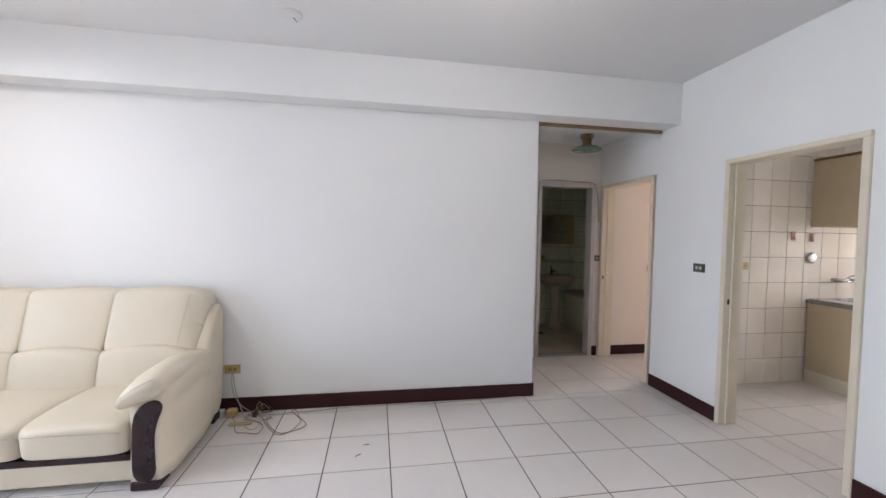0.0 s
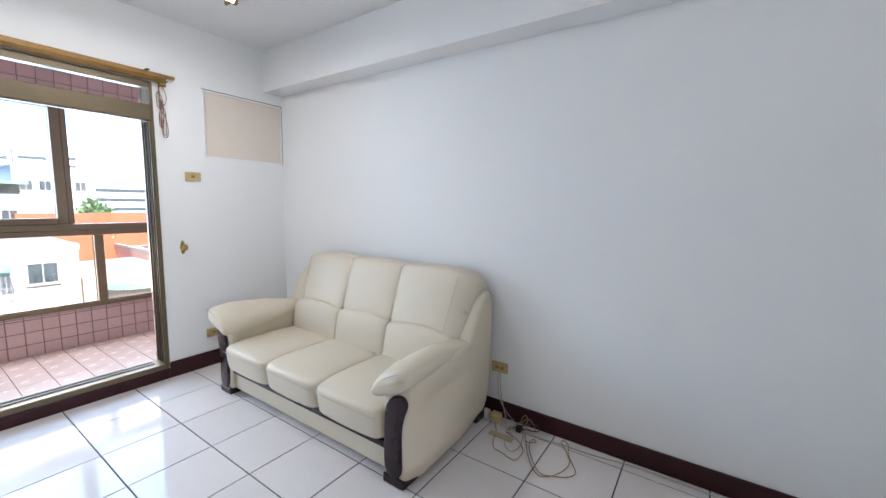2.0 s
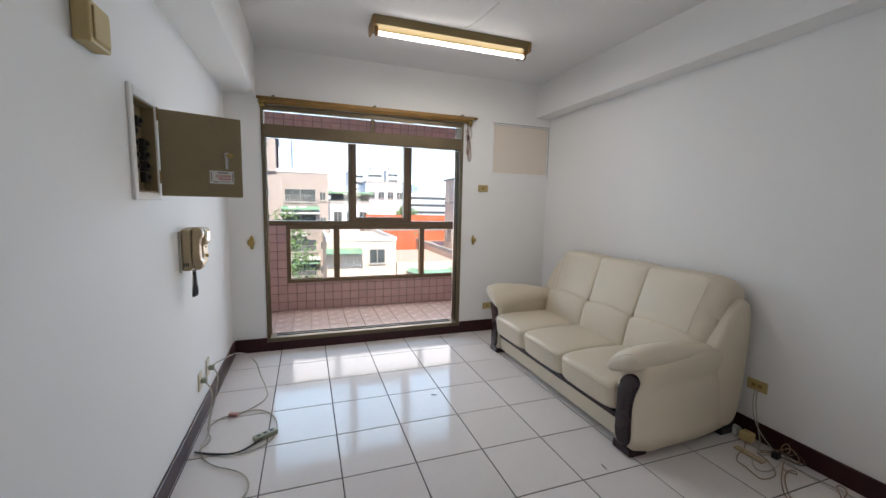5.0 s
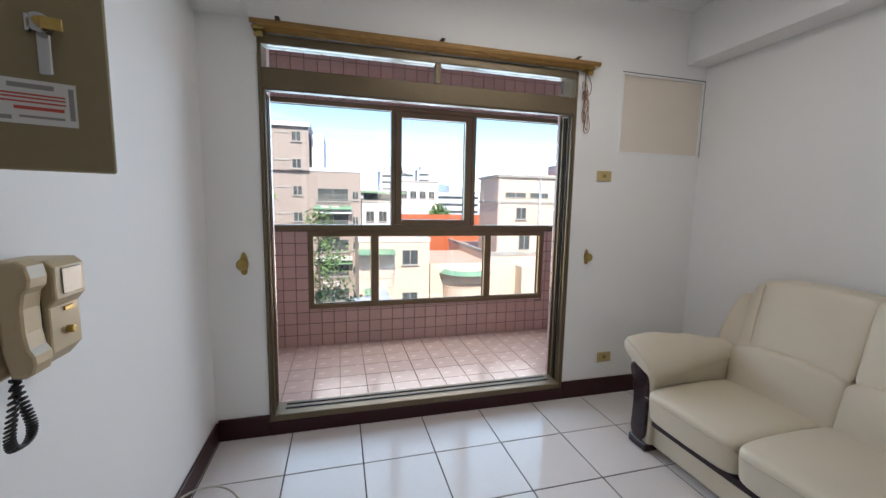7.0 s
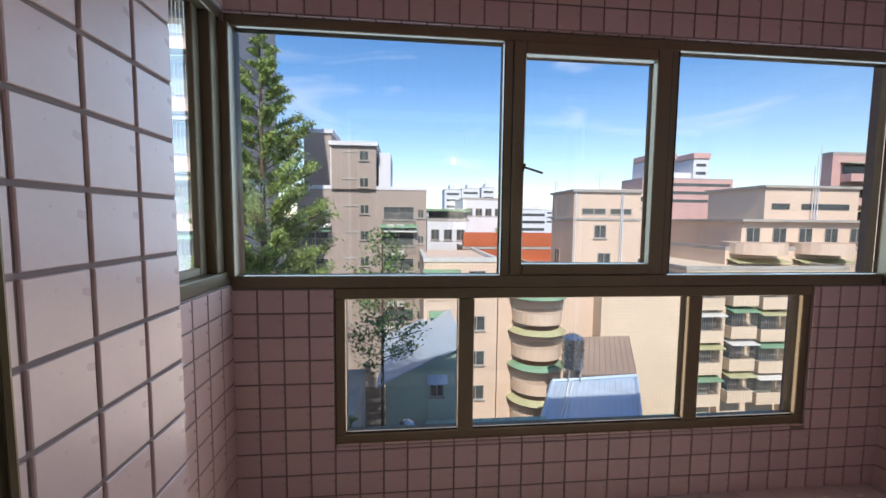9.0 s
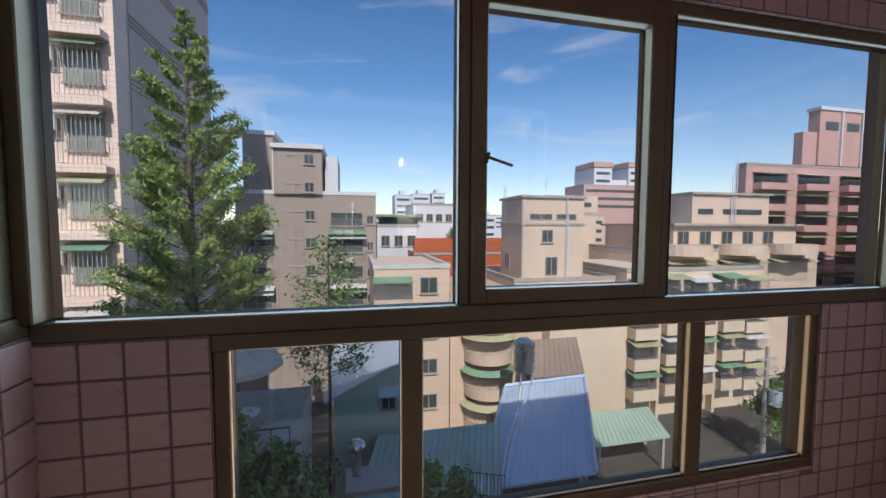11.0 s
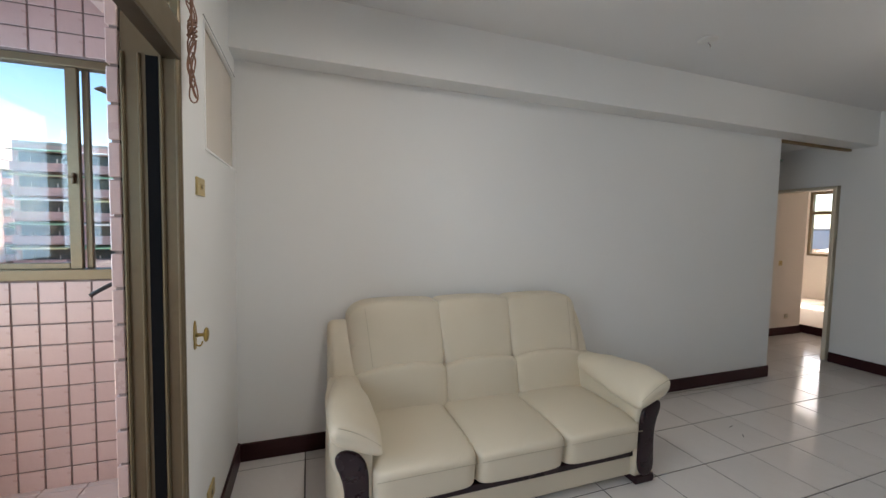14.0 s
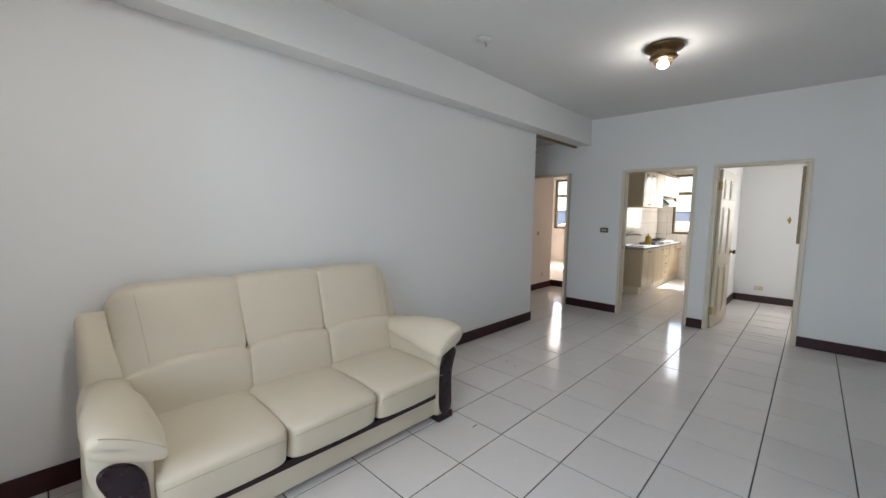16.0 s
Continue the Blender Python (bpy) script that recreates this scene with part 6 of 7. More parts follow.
ON_W = Matrix(((0, 0, 1, 0), (1, 0, 0, 0), (0, 1, 0, 0), (0, 0, 0, 1)))
ON_E = Matrix(((0, 0, -1, 0), (-1, 0, 0, 0), (0, 1, 0, 0), (0, 0, 0, 1)))
ON_N = Matrix(((1, 0, 0, 0), (0, 0, -1, 0), (0, 1, 0, 0), (0, 0, 0, 1)))
ON_S = Matrix(((-1, 0, 0, 0), (0, 0, 1, 0), (0, 1, 0, 0), (0, 0, 0, 1)))
SWITCHGREY = mat("grey_metal_switch_plate", (0.14, 0.15, 0.14), 0.35, metal=0.5)
T = Matrix.Translation
plate("socket_plate", "yellowed single socket plate beside the balcony door", "socket", T((XW, 2.855, 1.612)) @ ON_W, YELLOWED, 1)
plate("socket_plate", "yellowed socket plate low on the wall by the sofa", "socket", T((XW, 2.953, 0.29)) @ ON_W, YELLOWED, 1)
plate("light_switch", "grey double light switch by the kitchen door", "switch", T((XE, 3.23, 1.185)) @ ON_E, SWITCHGREY, 2, rocker=True)
plate("light_switch", "grey double light switch beside the bathroom door", "switch", T((2.862, 4.70, 1.17)) @ ON_N, SWITCHGREY, 2, 0.10, rocker=True)
plate("socket_plate", "yellowed double socket with plugged cords behind the sofa", "socket", T((-0.845, YN, 0.342)) @ ON_N, YELLOWED, 2)
plate("socket_plate", "ivory socket plate low on the wall", "socket", T((-2.26, YS, 0.285)) @ ON_S, IVORY, 1, 0.075, 0.115)
plate("socket_plate", "ivory socket plate low on the wall", "socket", T((-2.055, YS, 0.275)) @ ON_S, IVORY, 1, 0.075, 0.115)
plate("socket_plate", "yellowed double socket in the small room", "socket", T((5.40, 1.62, 0.235)) @ ON_E, IVORY, 2)
plate("socket_plate", "yellowed socket in the bedroom", "socket", T((3.55, 4.70, 1.05)) @ ON_N, YELLOWED, 1, 0.07)
plate("socket_plate", "pale socket low in the bedroom", "socket", T((3.75, 4.70, 0.27)) @ ON_N, IVORY, 1, 0.07)


def tieback(m):
    th = tagged(new("curtain_hook"), "ornate brass curtain tieback hook", "curtain hook", group="brass tieback hooks")
    bm = bmesh.new()
    extruded(bm, smooth_outline([(-0.018, -0.075), (0.018, -0.075), (0.022, -0.03), (0.03, 0.0), (0.022, 0.04), (0.008, 0.075), (-0.008, 0.075), (-0.022, 0.04), (-0.03, 0.0), (-0.022, -0.03)], 1), "z", 0, 0.007, 0.002, 1)
    part("back_plate", bm, BRASS, th)
    bm = bmesh.new()
    turned(bm, [(0.012, 0.007), (0.009, 0.03), (0.009, 0.045), (0.034, 0.052), (0.038, 0.058), (0.034, 0.066), (0.02, 0.07), (0.005, 0.073)], (0, 0, 0))
    part("knob", bm, BRASS, th, smooth=True)
    tube("hook", [(0, -0.05, 0.006), (0, -0.06, 0.02), (0, -0.055, 0.035), (0, -0.035, 0.04)], 0.004, BRASS, th)
    th.matrix_basis = m
    return th


SMALL = Matrix.Diagonal((0.82, 0.85, 0.82, 1))
tb_ = tieback(T((XW, 0.54, 1.045)) @ ON_W @ SMALL)
copy_thing(tb_, T((XW, 2.752, 1.045)) @ ON_W @ SMALL)
copy_thing(tb_, T((5.40, 1.318, 1.37)) @ ON_E @ SMALL)

# cords on the floor
c1 = tagged(new("extension_cord"), "tangled pale extension cords along the wall", "cord")
GREYCORD = mat("pale_grey_cord", (0.42, 0.39, 0.33), 0.6)
PINKPLUG = mat("faded_pink_plug", (0.50, 0.26, 0.24), 0.5)
tube("cord", [(-2.26, YS + 0.02, 0.285), (-2.28, YS + 0.07, 0.31), (-2.42, YS + 0.18, 0.32), (-2.53, YS + 0.27, 0.20), (-2.54, YS + 0.30, 0.06), (-2.45, 0.70, 0.008), (-2.25, 0.74, 0.007), (-2.10, 0.62, 0.008), (-2.06, 0.53, 0.008), (-2.06, 0.46, 0.008), (-1.95, 0.41, 0.008)], 0.004, GREYCORD, c1)
tube("cord", [(-2.26, YS + 0.03, 0.275), (-2.22, YS + 0.08, 0.26), (-2.15, YS + 0.07, 0.12), (-2.05, YS + 0.05, 0.02), (-1.9, 0.42, 0.008), (-1.8, 0.47, 0.008), (-1.70, 0.40, 0.008), (-1.66, 0.50, 0.008), (-1.6, 0.66, 0.008), (-1.68, 0.80, 0.008), (-1.85, 0.83, 0.008), (-2.02, 0.78, 0.008), (-2.12, 0.66, 0.008), (-2.08, 0.55, 0.008)], 0.004, GREYCORD, c1)
tube("cord", [(-2.055, YS + 0.03, 0.27), (-2.0, YS + 0.09, 0.24), (-1.95, YS + 0.07, 0.08), (-1.86, 0.44, 0.008), (-1.72, 0.41, 0.008), (-1.55, 0.5, 0.008), (-1.45, 0.68, 0.008), (-1.30, 0.74, 0.008), (-1.18, 0.66, 0.008), (-1.05, 0.45, 0.008)], 0.004, GREYCORD, c1)
tube("cord", [(-1.70, 0.40, 0.010), (-1.60, 0.58, 0.010), (-1.66, 0.70, 0.012), (-1.74, 0.76, 0.02)], 0.005, BLACK, c1)
for x_, y_ in ((-2.26, YS), (-2.055, YS)):
    pbox("plug", PALEGREEN, c1, x_ - 0.015, x_ + 0.015, y_ + 0.0105, y_ + 0.045, 0.262, 0.292, 0.004)
b_ = pbox("connector", PINKPLUG, c1, -0.03, 0.03, -0.014, 0.014, 0.0, 0.026, 0.004)
b_.matrix_basis = pose(-2.06, 0.54, 0.001, 0, 0, 70)
b_ = pbox("power_strip", PALEGREEN, c1, -0.07, 0.07, -0.022, 0.022, 0.0, 0.03, 0.005)
b_.matrix_basis = pose(-1.75, 0.76, 0.001, 0, 0, 120)
for k in range(3):
    pbox("outlet", BLACK, b_, -0.052 + k * 0.04, -0.03 + k * 0.04, -0.01, 0.01, 0.0302, 0.0312)
c2 = tagged(new("telephone_cords"), "knotted brown cords with adapters by the sofa", "cord")
BROWNCORD = mat("brown_cord", (0.30, 0.20, 0.13), 0.6)
DARKCORD = mat("dark_grey_cord", (0.06, 0.055, 0.05), 0.6)
def on_floor(points, z=0.006):
    return [(x, y, z + 0.003 * (i % 3)) for i, (x, y) in enumerate(points)]


tube("cord", [(-0.845, YN - 0.012, 0.325), (-0.848, YN - 0.03, 0.28), (-0.83, YN - 0.035, 0.14), (-0.76, YN - 0.04, 0.05)] + on_floor([(-0.69, 3.63), (-0.63, 3.60), (-0.59, 3.48), (-0.58, 3.41), (-0.60, 3.33), (-0.66, 3.37), (-0.69, 3.45), (-0.68, 3.48)]), 0.003, GREYCORD, c2)
tube("cord", [(-0.835, YN - 0.012, 0.325), (-0.833, YN - 0.03, 0.27), (-0.80, YN - 0.04, 0.12), (-0.75, 3.60, 0.02)] + on_floor([(-0.73, 3.54), (-0.70, 3.50), (-0.67, 3.53), (-0.70, 3.58), (-0.66, 3.60)]), 0.003, GREYCORD, c2)
tube("cord", [(-0.83, 3.62, 0.05), (-0.835, 3.60, 0.012)] + on_floor([(-0.80, 3.54), (-0.75, 3.45), (-0.74, 3.38), (-0.70, 3.31), (-0.66, 3.31), (-0.59, 3.28), (-0.55, 3.28), (-0.54, 3.35), (-0.55, 3.40), (-0.60, 3.46), (-0.65, 3.49), (-0.71, 3.50)]), 0.003, BROWNCORD, c2)
tube("cord", on_floor([(-0.61, 3.57), (-0.57, 3.48), (-0.49, 3.33), (-0.41, 3.24), (-0.35, 3.26), (-0.30, 3.35), (-0.29, 3.45), (-0.34, 3.53), (-0.38, 3.58), (-0.40, 3.62), (-0.38, 3.635), (-0.34, 3.59), (-0.33, 3.52), (-0.25, 3.40), (-0.24, 3.36), (-0.27, 3.32), (-0.34, 3.28), (-0.40, 3.25), (-0.48, 3.35), (-0.54, 3.45), (-0.55, 3.52), (-0.53, 3.54), (-0.51, 3.50), (-0.57, 3.48)]), 0.0028, BROWNCORD, c2)
tube("cord", on_floor([(-0.63, 3.58), (-0.50, 3.56), (-0.39, 3.58), (-0.21, 3.59), (-0.04, 3.62), (0.16, 3.62), (0.38, 3.62), (0.50, 3.63), (0.61, 3.60), (0.9, 3.625), (1.2, 3.63), (1.5, 3.635)]), 0.0034, GREYCORD, c2)
tube("cord", [(-0.69, 3.60, 0.02), (-0.64, 3.61, 0.05), (-0.62, 3.63, 0.075), (-0.58, 3.63, 0.05), (-0.55, 3.60, 0.02), (-0.60, 3.60, 0.015), (-0.66, 3.61, 0.04), (-0.65, 3.63, 0.08), (-0.63, 3.64, 0.085), (-0.61, 3.62, 0.045), (-0.66, 3.58, 0.02), (-0.72, 3.57, 0.012), (-0.71, 3.52, 0.01), (-0.69, 3.55, 0.015), (-0.67, 3.59, 0.03), (-0.60, 3.62, 0.04)], 0.003, BROWNCORD, c2)
tube("cord", [(-0.68, 3.58, 0.02), (-0.63, 3.60, 0.035), (-0.59, 3.61, 0.055), (-0.56, 3.63, 0.05), (-0.53, 3.62, 0.02), (-0.57, 3.60, 0.012), (-0.64, 3.58, 0.02)], 0.003, DARKCORD, c2)
pbox("adapter", YELLOWED, c2, -0.86, -0.79, 3.56, 3.62, 0.0, 0.06, 0.008)
pbox("adapter", WHITEPL, c2, -0.93, -0.88, 3.58, 3.63, 0.0, 0.05, 0.006)
pbox("junction_box", BEIGEPL, c2, -0.80, -0.64, 3.43, 3.475, 0.0, 0.012, 0.004)
pbox("connector", BLACK, c2, -0.67, -0.635, 3.55, 3.59, 0.0, 0.035, 0.005)
for x_, y_, a_ in ((0.15, 2.93, 40), (-1.95, 1.9, 70), (0.2, 3.05, 10), (-0.9, 2.55, 0)):
    t_ = tagged(pbox("lint", DARKCORD, None, -0.02, 0.02, -0.002, 0.002, 0, 0.003), "small dark shred of lint on the tiles", "debris")
    t_.matrix_basis = pose(x_, y_, 0.0006, 0, 0, a_)

# ---- small room: open panelled door, window ----
dr = tagged(new("panel_door"), "cream six-panel door standing open into the small room", "door")
DOORPAINT = mat("cream_panel_door_paint", (0.62, 0.54, 0.40), 0.4, spread=0.04, scale=3, stain=((0.48, 0.38, 0.25), 0.3, 5))
bm = bmesh.new()
box(bm, 0, 0.77, -0.018, 0.018, 0.01, 1.98, 0.003)
part("leaf", bm, DOORPAINT, dr)
for u0, u1 in ((0.10, 0.345), (0.425, 0.67)):
    for z0, z1 in ((0.16, 0.78), (0.93, 1.52), (1.62, 1.86)):
        for s in (-1, 1):
            bm = bmesh.new()
            ya, yb = (0.0185, 0.026) if s > 0 else (-0.026, -0.0185)
            box(bm, u0, u1, ya, yb, z0, z1, 0.006)
            box(bm, u0 + 0.035, u1 - 0.035, ya + 0.004 * s, yb + 0.004 * s, z0 + 0.035, z1 - 0.035, 0.007)
            part("panel", bm, DOORPAINT, dr)
for s in (-1, 1):
    bm = bmesh.new()
    turned(bm, [(0.03, 0.0185 * s), (0.03, 0.024 * s), (0.011, 0.028 * s), (0.011, 0.045 * s), (0.028, 0.055 * s), (0.028, 0.075 * s), (0.012, 0.082 * s)], (0.71, 0, 0.93), axis="y")
    part("knob", bm, DARKBRASS, dr, "dark brass door knob", smooth=True)
for zz in (0.22, 1.78):
    pbox("hinge", BRASS, dr, -0.006, 0.002, -0.022, 0.022, zz - 0.05, zz + 0.05, 0.001)
dr.matrix_basis = pose(XE + 0.125, 1.895, 0, 0, 0, -3)


def east_window(name, x, y0, y1, z0, z1, label, split=None, transom=None):
    w = structure(name, label, "window")
    t = 0.05
    bar(w, x, x + 0.09, y0, y1, z0, z0 + t)
    bar(w, x, x + 0.09, y0, y1, z1 - t, z1)
    bar(w, x, x + 0.09, y0, y0 + t, z0 + t, z1 - t)
    bar(w, x, x + 0.09, y1 - t, y1, z0 + t, z1 - t)
    zt = transom or z1 - t
    if transom:
        bar(w, x, x + 0.09, y0 + t, y1 - t, zt, zt + 0.07)
        pane_box(w, x + 0.05, x + 0.055, y0 + t, y1 - t, zt + 0.07, z1 - t)
    mid = (y0 + y1) / 2
    bar(w, x + 0.01, x + 0.05, mid - 0.03, mid + 0.03, z0 + t, zt, "sash")
    pane_box(w, x + 0.05, x + 0.055, y0 + t, y1 - t, z0 + t, zt)
    return w


east_window("window_6", 7.17, 2.2, 3.37, 1.01, 2.33, "aluminium kitchen window with a transom", transom=1.88)
east_window("window_7", 7.17, 4.9, 6.28, 1.02, 2.35, "aluminium bedroom window with a transom", transom=1.88)
east_window("window_8", 5.42, 0.25, 1.22, 1.0, 2.2, "aluminium window of the small room")

# ---- kitchen ----
LAMINATE = mat("cream_laminate", (0.60, 0.49, 0.33), 0.35, spread=0.04, scale=2, stain=((0.50, 0.36, 0.2), 0.25, 3))
COUNTER = mat("grey_speckled_worktop", (0.30, 0.29, 0.27), 0.3, spread=0.3, scale=60, fine=150)
KY0, KY1 = 3.17, 3.655
units = [(4.53, 5.20, "d2"), (5.21, 5.80, "d1"), (5.81, 6.25, "drawers"), (6.26, 7.10, "d2")]
for x0, x1, kind in units:
    u = tagged(new("base_cabinet"), "cream laminate kitchen base cabinet with dark handles", "cabinet", group="kitchen base cabinets")
    pbox("body", LAMINATE, u, x0, x1, KY0 + 0.02, KY1, 0.13, 0.80, 0.002)
    pbox("plinth", CREAM, u, x0, x1, KY0 + 0.05, KY1, 0.0, 0.129)
    if kind == "drawers":
        zs = [(0.135, 0.34), (0.345, 0.49), (0.495, 0.64), (0.645, 0.795)]
        for z0, z1 in zs:
            d = pbox("drawer", LAMINATE, u, x0 + 0.004, x1 - 0.004, KY0, KY0 + 0.019, z0, z1, 0.003)
            pbox("handle", BLACK, d, (x0 + x1) / 2 - 0.05, (x0 + x1) / 2 + 0.05, KY0 - 0.014, KY0 - 0.001, (z0 + z1) / 2 + 0.02, (z0 + z1) / 2 + 0.032, 0.003)
    else:
        n = int(kind[1])
        for k in range(n):
            a = x0 + (x1 - x0) * k / n
            b = x0 + (x1 - x0) * (k + 1) / n
            d = pbox("door", LAMINATE, u, a + 0.003, b - 0.003, KY0, KY0 + 0.019, 0.135, 0.795, 0.003)
            hx = b - 0.10 if k == 0 else a + 0.02
            pbox("handle", BLACK, d, hx, hx + 0.08, KY0 - 0.014, KY0 - 0.001, 0.745, 0.757, 0.003)
wt_ = tagged(new("worktop"), "grey worktop with a steel sink bowl and a raised edge", "worktop")
pbox("slab", COUNTER, wt_, 4.51, 7.12, KY0 - 0.02, 3.66, 0.80, 0.838, 0.006)
pbox("steel_top", STEEL, wt_, 4.53, 5.5, KY0 + 0.01, 3.645, 0.8385, 0.848, 0.003)
bm = bmesh.new()
for a in ((4.75, 5.35, 3.24, 3.26), (4.75, 5.35, 3.56, 3.58), (4.75, 4.77, 3.26, 3.56), (5.33, 5.35, 3.26, 3.56)):
    box(bm, *a, 0.8485, 0.856, 0.003)
part("sink_rim", bm, STEEL, wt_)
fa = tagged(new("kitchen_tap"), "chrome wall-mounted kitchen mixer tap", "tap")
bm = bmesh.new()
rod(bm, (4.83, 3.66, 1.03), (4.83, 3.60, 1.03), 0.02, 12)
rod(bm, (4.98, 3.66, 1.03), (4.98, 3.60, 1.03), 0.02, 12)
rod(bm, (4.80, 3.60, 1.03), (5.01, 3.60, 1.03), 0.022, 12)
part("body", bm, STEEL, fa, smooth=True)
tube("spout", [(4.95, 3.60, 1.04), (4.97, 3.52, 1.05), (5.02, 3.42, 1.06), (5.04, 3.36, 1.03)], 0.012, STEEL, fa)
tube("lever", [(4.92, 3.60, 1.05), (4.93, 3.56, 1.09), (4.97, 3.50, 1.10)], 0.008, STEEL, fa)
for x0, x1, glassy in ((4.53, 5.25, True), (5.26, 5.75, False), (5.76, 6.9, False)):
    u = tagged(new("wall_cabinet"), "cream wall cabinet with two narrow glass doors" if glassy else "cream laminate wall cabinet under the ceiling", "cabinet", group="kitchen wall cabinets")
    zb = 1.56 if x1 < 5.8 else 1.80
    pbox("body", LAMINATE, u, x0, x1, 3.24, 3.66, zb, 2.21, 0.002)
    pbox("cornice", WOOD, u, x0 - 0.01, x1, 3.20, 3.66, 2.211, 2.235, 0.004)
    n = 2 if x1 - x0 > 0.6 else 1
    for k in range(n):
        a, b = x0 + (x1 - x0) * k / n, x0 + (x1 - x0) * (k + 1) / n
        d = pbox("door", LAMINATE, u, a + 0.003, b - 0.003, 3.22, 3.239, zb + 0.003, 2.205, 0.003)
        pbox("handle", BLACK, d, b - 0.10 if k == 0 else a + 0.02, b - 0.03 if k == 0 else a + 0.09, 3.206, 3.2195, zb + 0.04, zb + 0.052, 0.003)
        if glassy:
            gp = pbox("glass_panel", DARKGLASS, d, (a + b) / 2 - 0.07, (a + b) / 2 + 0.07, 3.2165, 3.2195, zb + 0.09, 2.14)
            pbox("leading", IVORY, gp, (a + b) / 2 - 0.008, (a + b) / 2 + 0.008, 3.2135, 3.216, zb + 0.09, 2.14)
hood = tagged(new("range_hood"), "white range hood with a green front panel", "range hood")
bm = bmesh.new()
extruded(bm, [(3.655, 1.61), (3.18, 1.61), (3.14, 1.64), (3.30, 1.78), (3.655, 1.79)], "x", 5.95, 6.75, 0.006, 1)
part("body", bm, WHITEPL, hood)
bm = bmesh.new()
extruded(bm, [(3.176, 1.632), (3.15, 1.645), (3.29, 1.772), (3.32, 1.77)], "x", 5.94, 6.30)
part("front_panel", bm, mat("green_enamel", (0.02, 0.22, 0.17), 0.3), hood, "green glossy front panel")
stove = tagged(new("gas_stove"), "white two-burner gas stove on the worktop", "stove")
pbox("body", WHITEPL, stove, 5.95, 6.65, 3.21, 3.60, 0.839, 0.885, 0.008)
for x_ in (6.12, 6.48):
    bm = bmesh.new()
    turned(bm, [(0.10, 0.886), (0.105, 0.90), (0.05, 0.905), (0.045, 0.92)], (x_, 3.42, 0), seg=18)
    part("burner", bm, BLACK, stove)
    bm = bmesh.new()
    for a in range(4):
        rod(bm, (x_, 3.42, 0.925), (x_ + 0.11 * math.cos(a * 1.57), 3.42 + 0.11 * math.sin(a * 1.57), 0.925), 0.006, 6)
    part("pan_support", bm, BLACK, stove)
btl = tagged(new("soap_bottle"), "yellow plastic dish soap bottle by the sink", "bottle")
bm = bmesh.new()
turned(bm, [(0.05, 0.849), (0.055, 0.86), (0.055, 0.98), (0.04, 1.01), (0.02, 1.02)], (5.45, 3.36, 0), seg=18)
part("body", bm, mat("yellow_soap", (0.65, 0.42, 0.05), 0.3), btl, smooth=True)
bm = bmesh.new()
turned(bm, [(0.022, 1.02), (0.022, 1.045), (0.008, 1.05), (0.008, 1.075)], (5.45, 3.36, 0), seg=12)
part("cap", bm, WHITEPL, btl)
bd_ = tagged(new("dish_rack"), "dark blue dish tray beside the sink", "tray")
pbox("tray", mat("dark_blue_plastic", (0.02, 0.03, 0.08), 0.4), bd_, 5.52, 5.90, 3.25, 3.55, 0.8385, 0.868, 0.008)
rd = tagged(new("towel_rail"), "red-handled towel rail on the cabinet front", "rail")
bm = bmesh.new()
rod(bm, (6.75, 3.12, 0.70), (7.08, 3.12, 0.70), 0.008, 8)
rod(bm, (6.78, 3.12, 0.70), (6.78, 3.17, 0.70), 0.006, 8)
rod(bm, (7.05, 3.12, 0.70), (7.05, 3.17, 0.70), 0.006, 8)
part("rail", bm, mat("red_plastic", (0.45, 0.03, 0.03), 0.4), rd)
for x_, z_ in ((4.32, 1.47), (4.545, 1.46)):
    pk = tagged(new("adhesive_hook"), "small pink plastic adhesive hook on the tiles", "hook")
    pbox("pad", PINKPLUG, pk, x_ - 0.025, x_ + 0.025, 3.652, 3.6615, z_ - 0.045, z_ + 0.045, 0.006)
    pbox("hook", IVORY, pk, x_ - 0.008, x_ + 0.008, 3.640, 3.6515, z_ - 0.02, z_ + 0.02, 0.003)
kp = tagged(new("round_strainer"), "small grey round sink strainer hanging on the tiles", "strainer")
bm = bmesh.new()
turned(bm, [(0.05, 3.66), (0.055, 3.65), (0.04, 3.642), (0.01, 3.64)], (4.55, 0, 1.25), axis="y")
part("disc", bm, STEEL, kp, smooth=True)
plate("socket_plate", "yellowed kitchen socket plate on the tiles", "socket", T((3.775, 3.662, 1.17)) @ ON_N, YELLOWED, 1, 0.075)

# ---- bathroom ----
PORCELAIN = mat("cream_porcelain", (0.55, 0.47, 0.36), 0.15, spread=0.03, bump=0)
ws_ = tagged(new("washbasin"), "cream porcelain pedestal washbasin with a tap", "washbasin")
bm = bmesh.new()
turned(bm, [(0.11, 0.0), (0.10, 0.04), (0.075, 0.12), (0.07, 0.55), (0.09, 0.66)], (2.98, 6.02, 0), seg=20)
part("pedestal", bm, PORCELAIN, ws_, smooth=True)


def basin(x, y, z):
    k = 0.55 + 0.45 * (z + 0.09) / 0.18
    return x * k, y * k, z


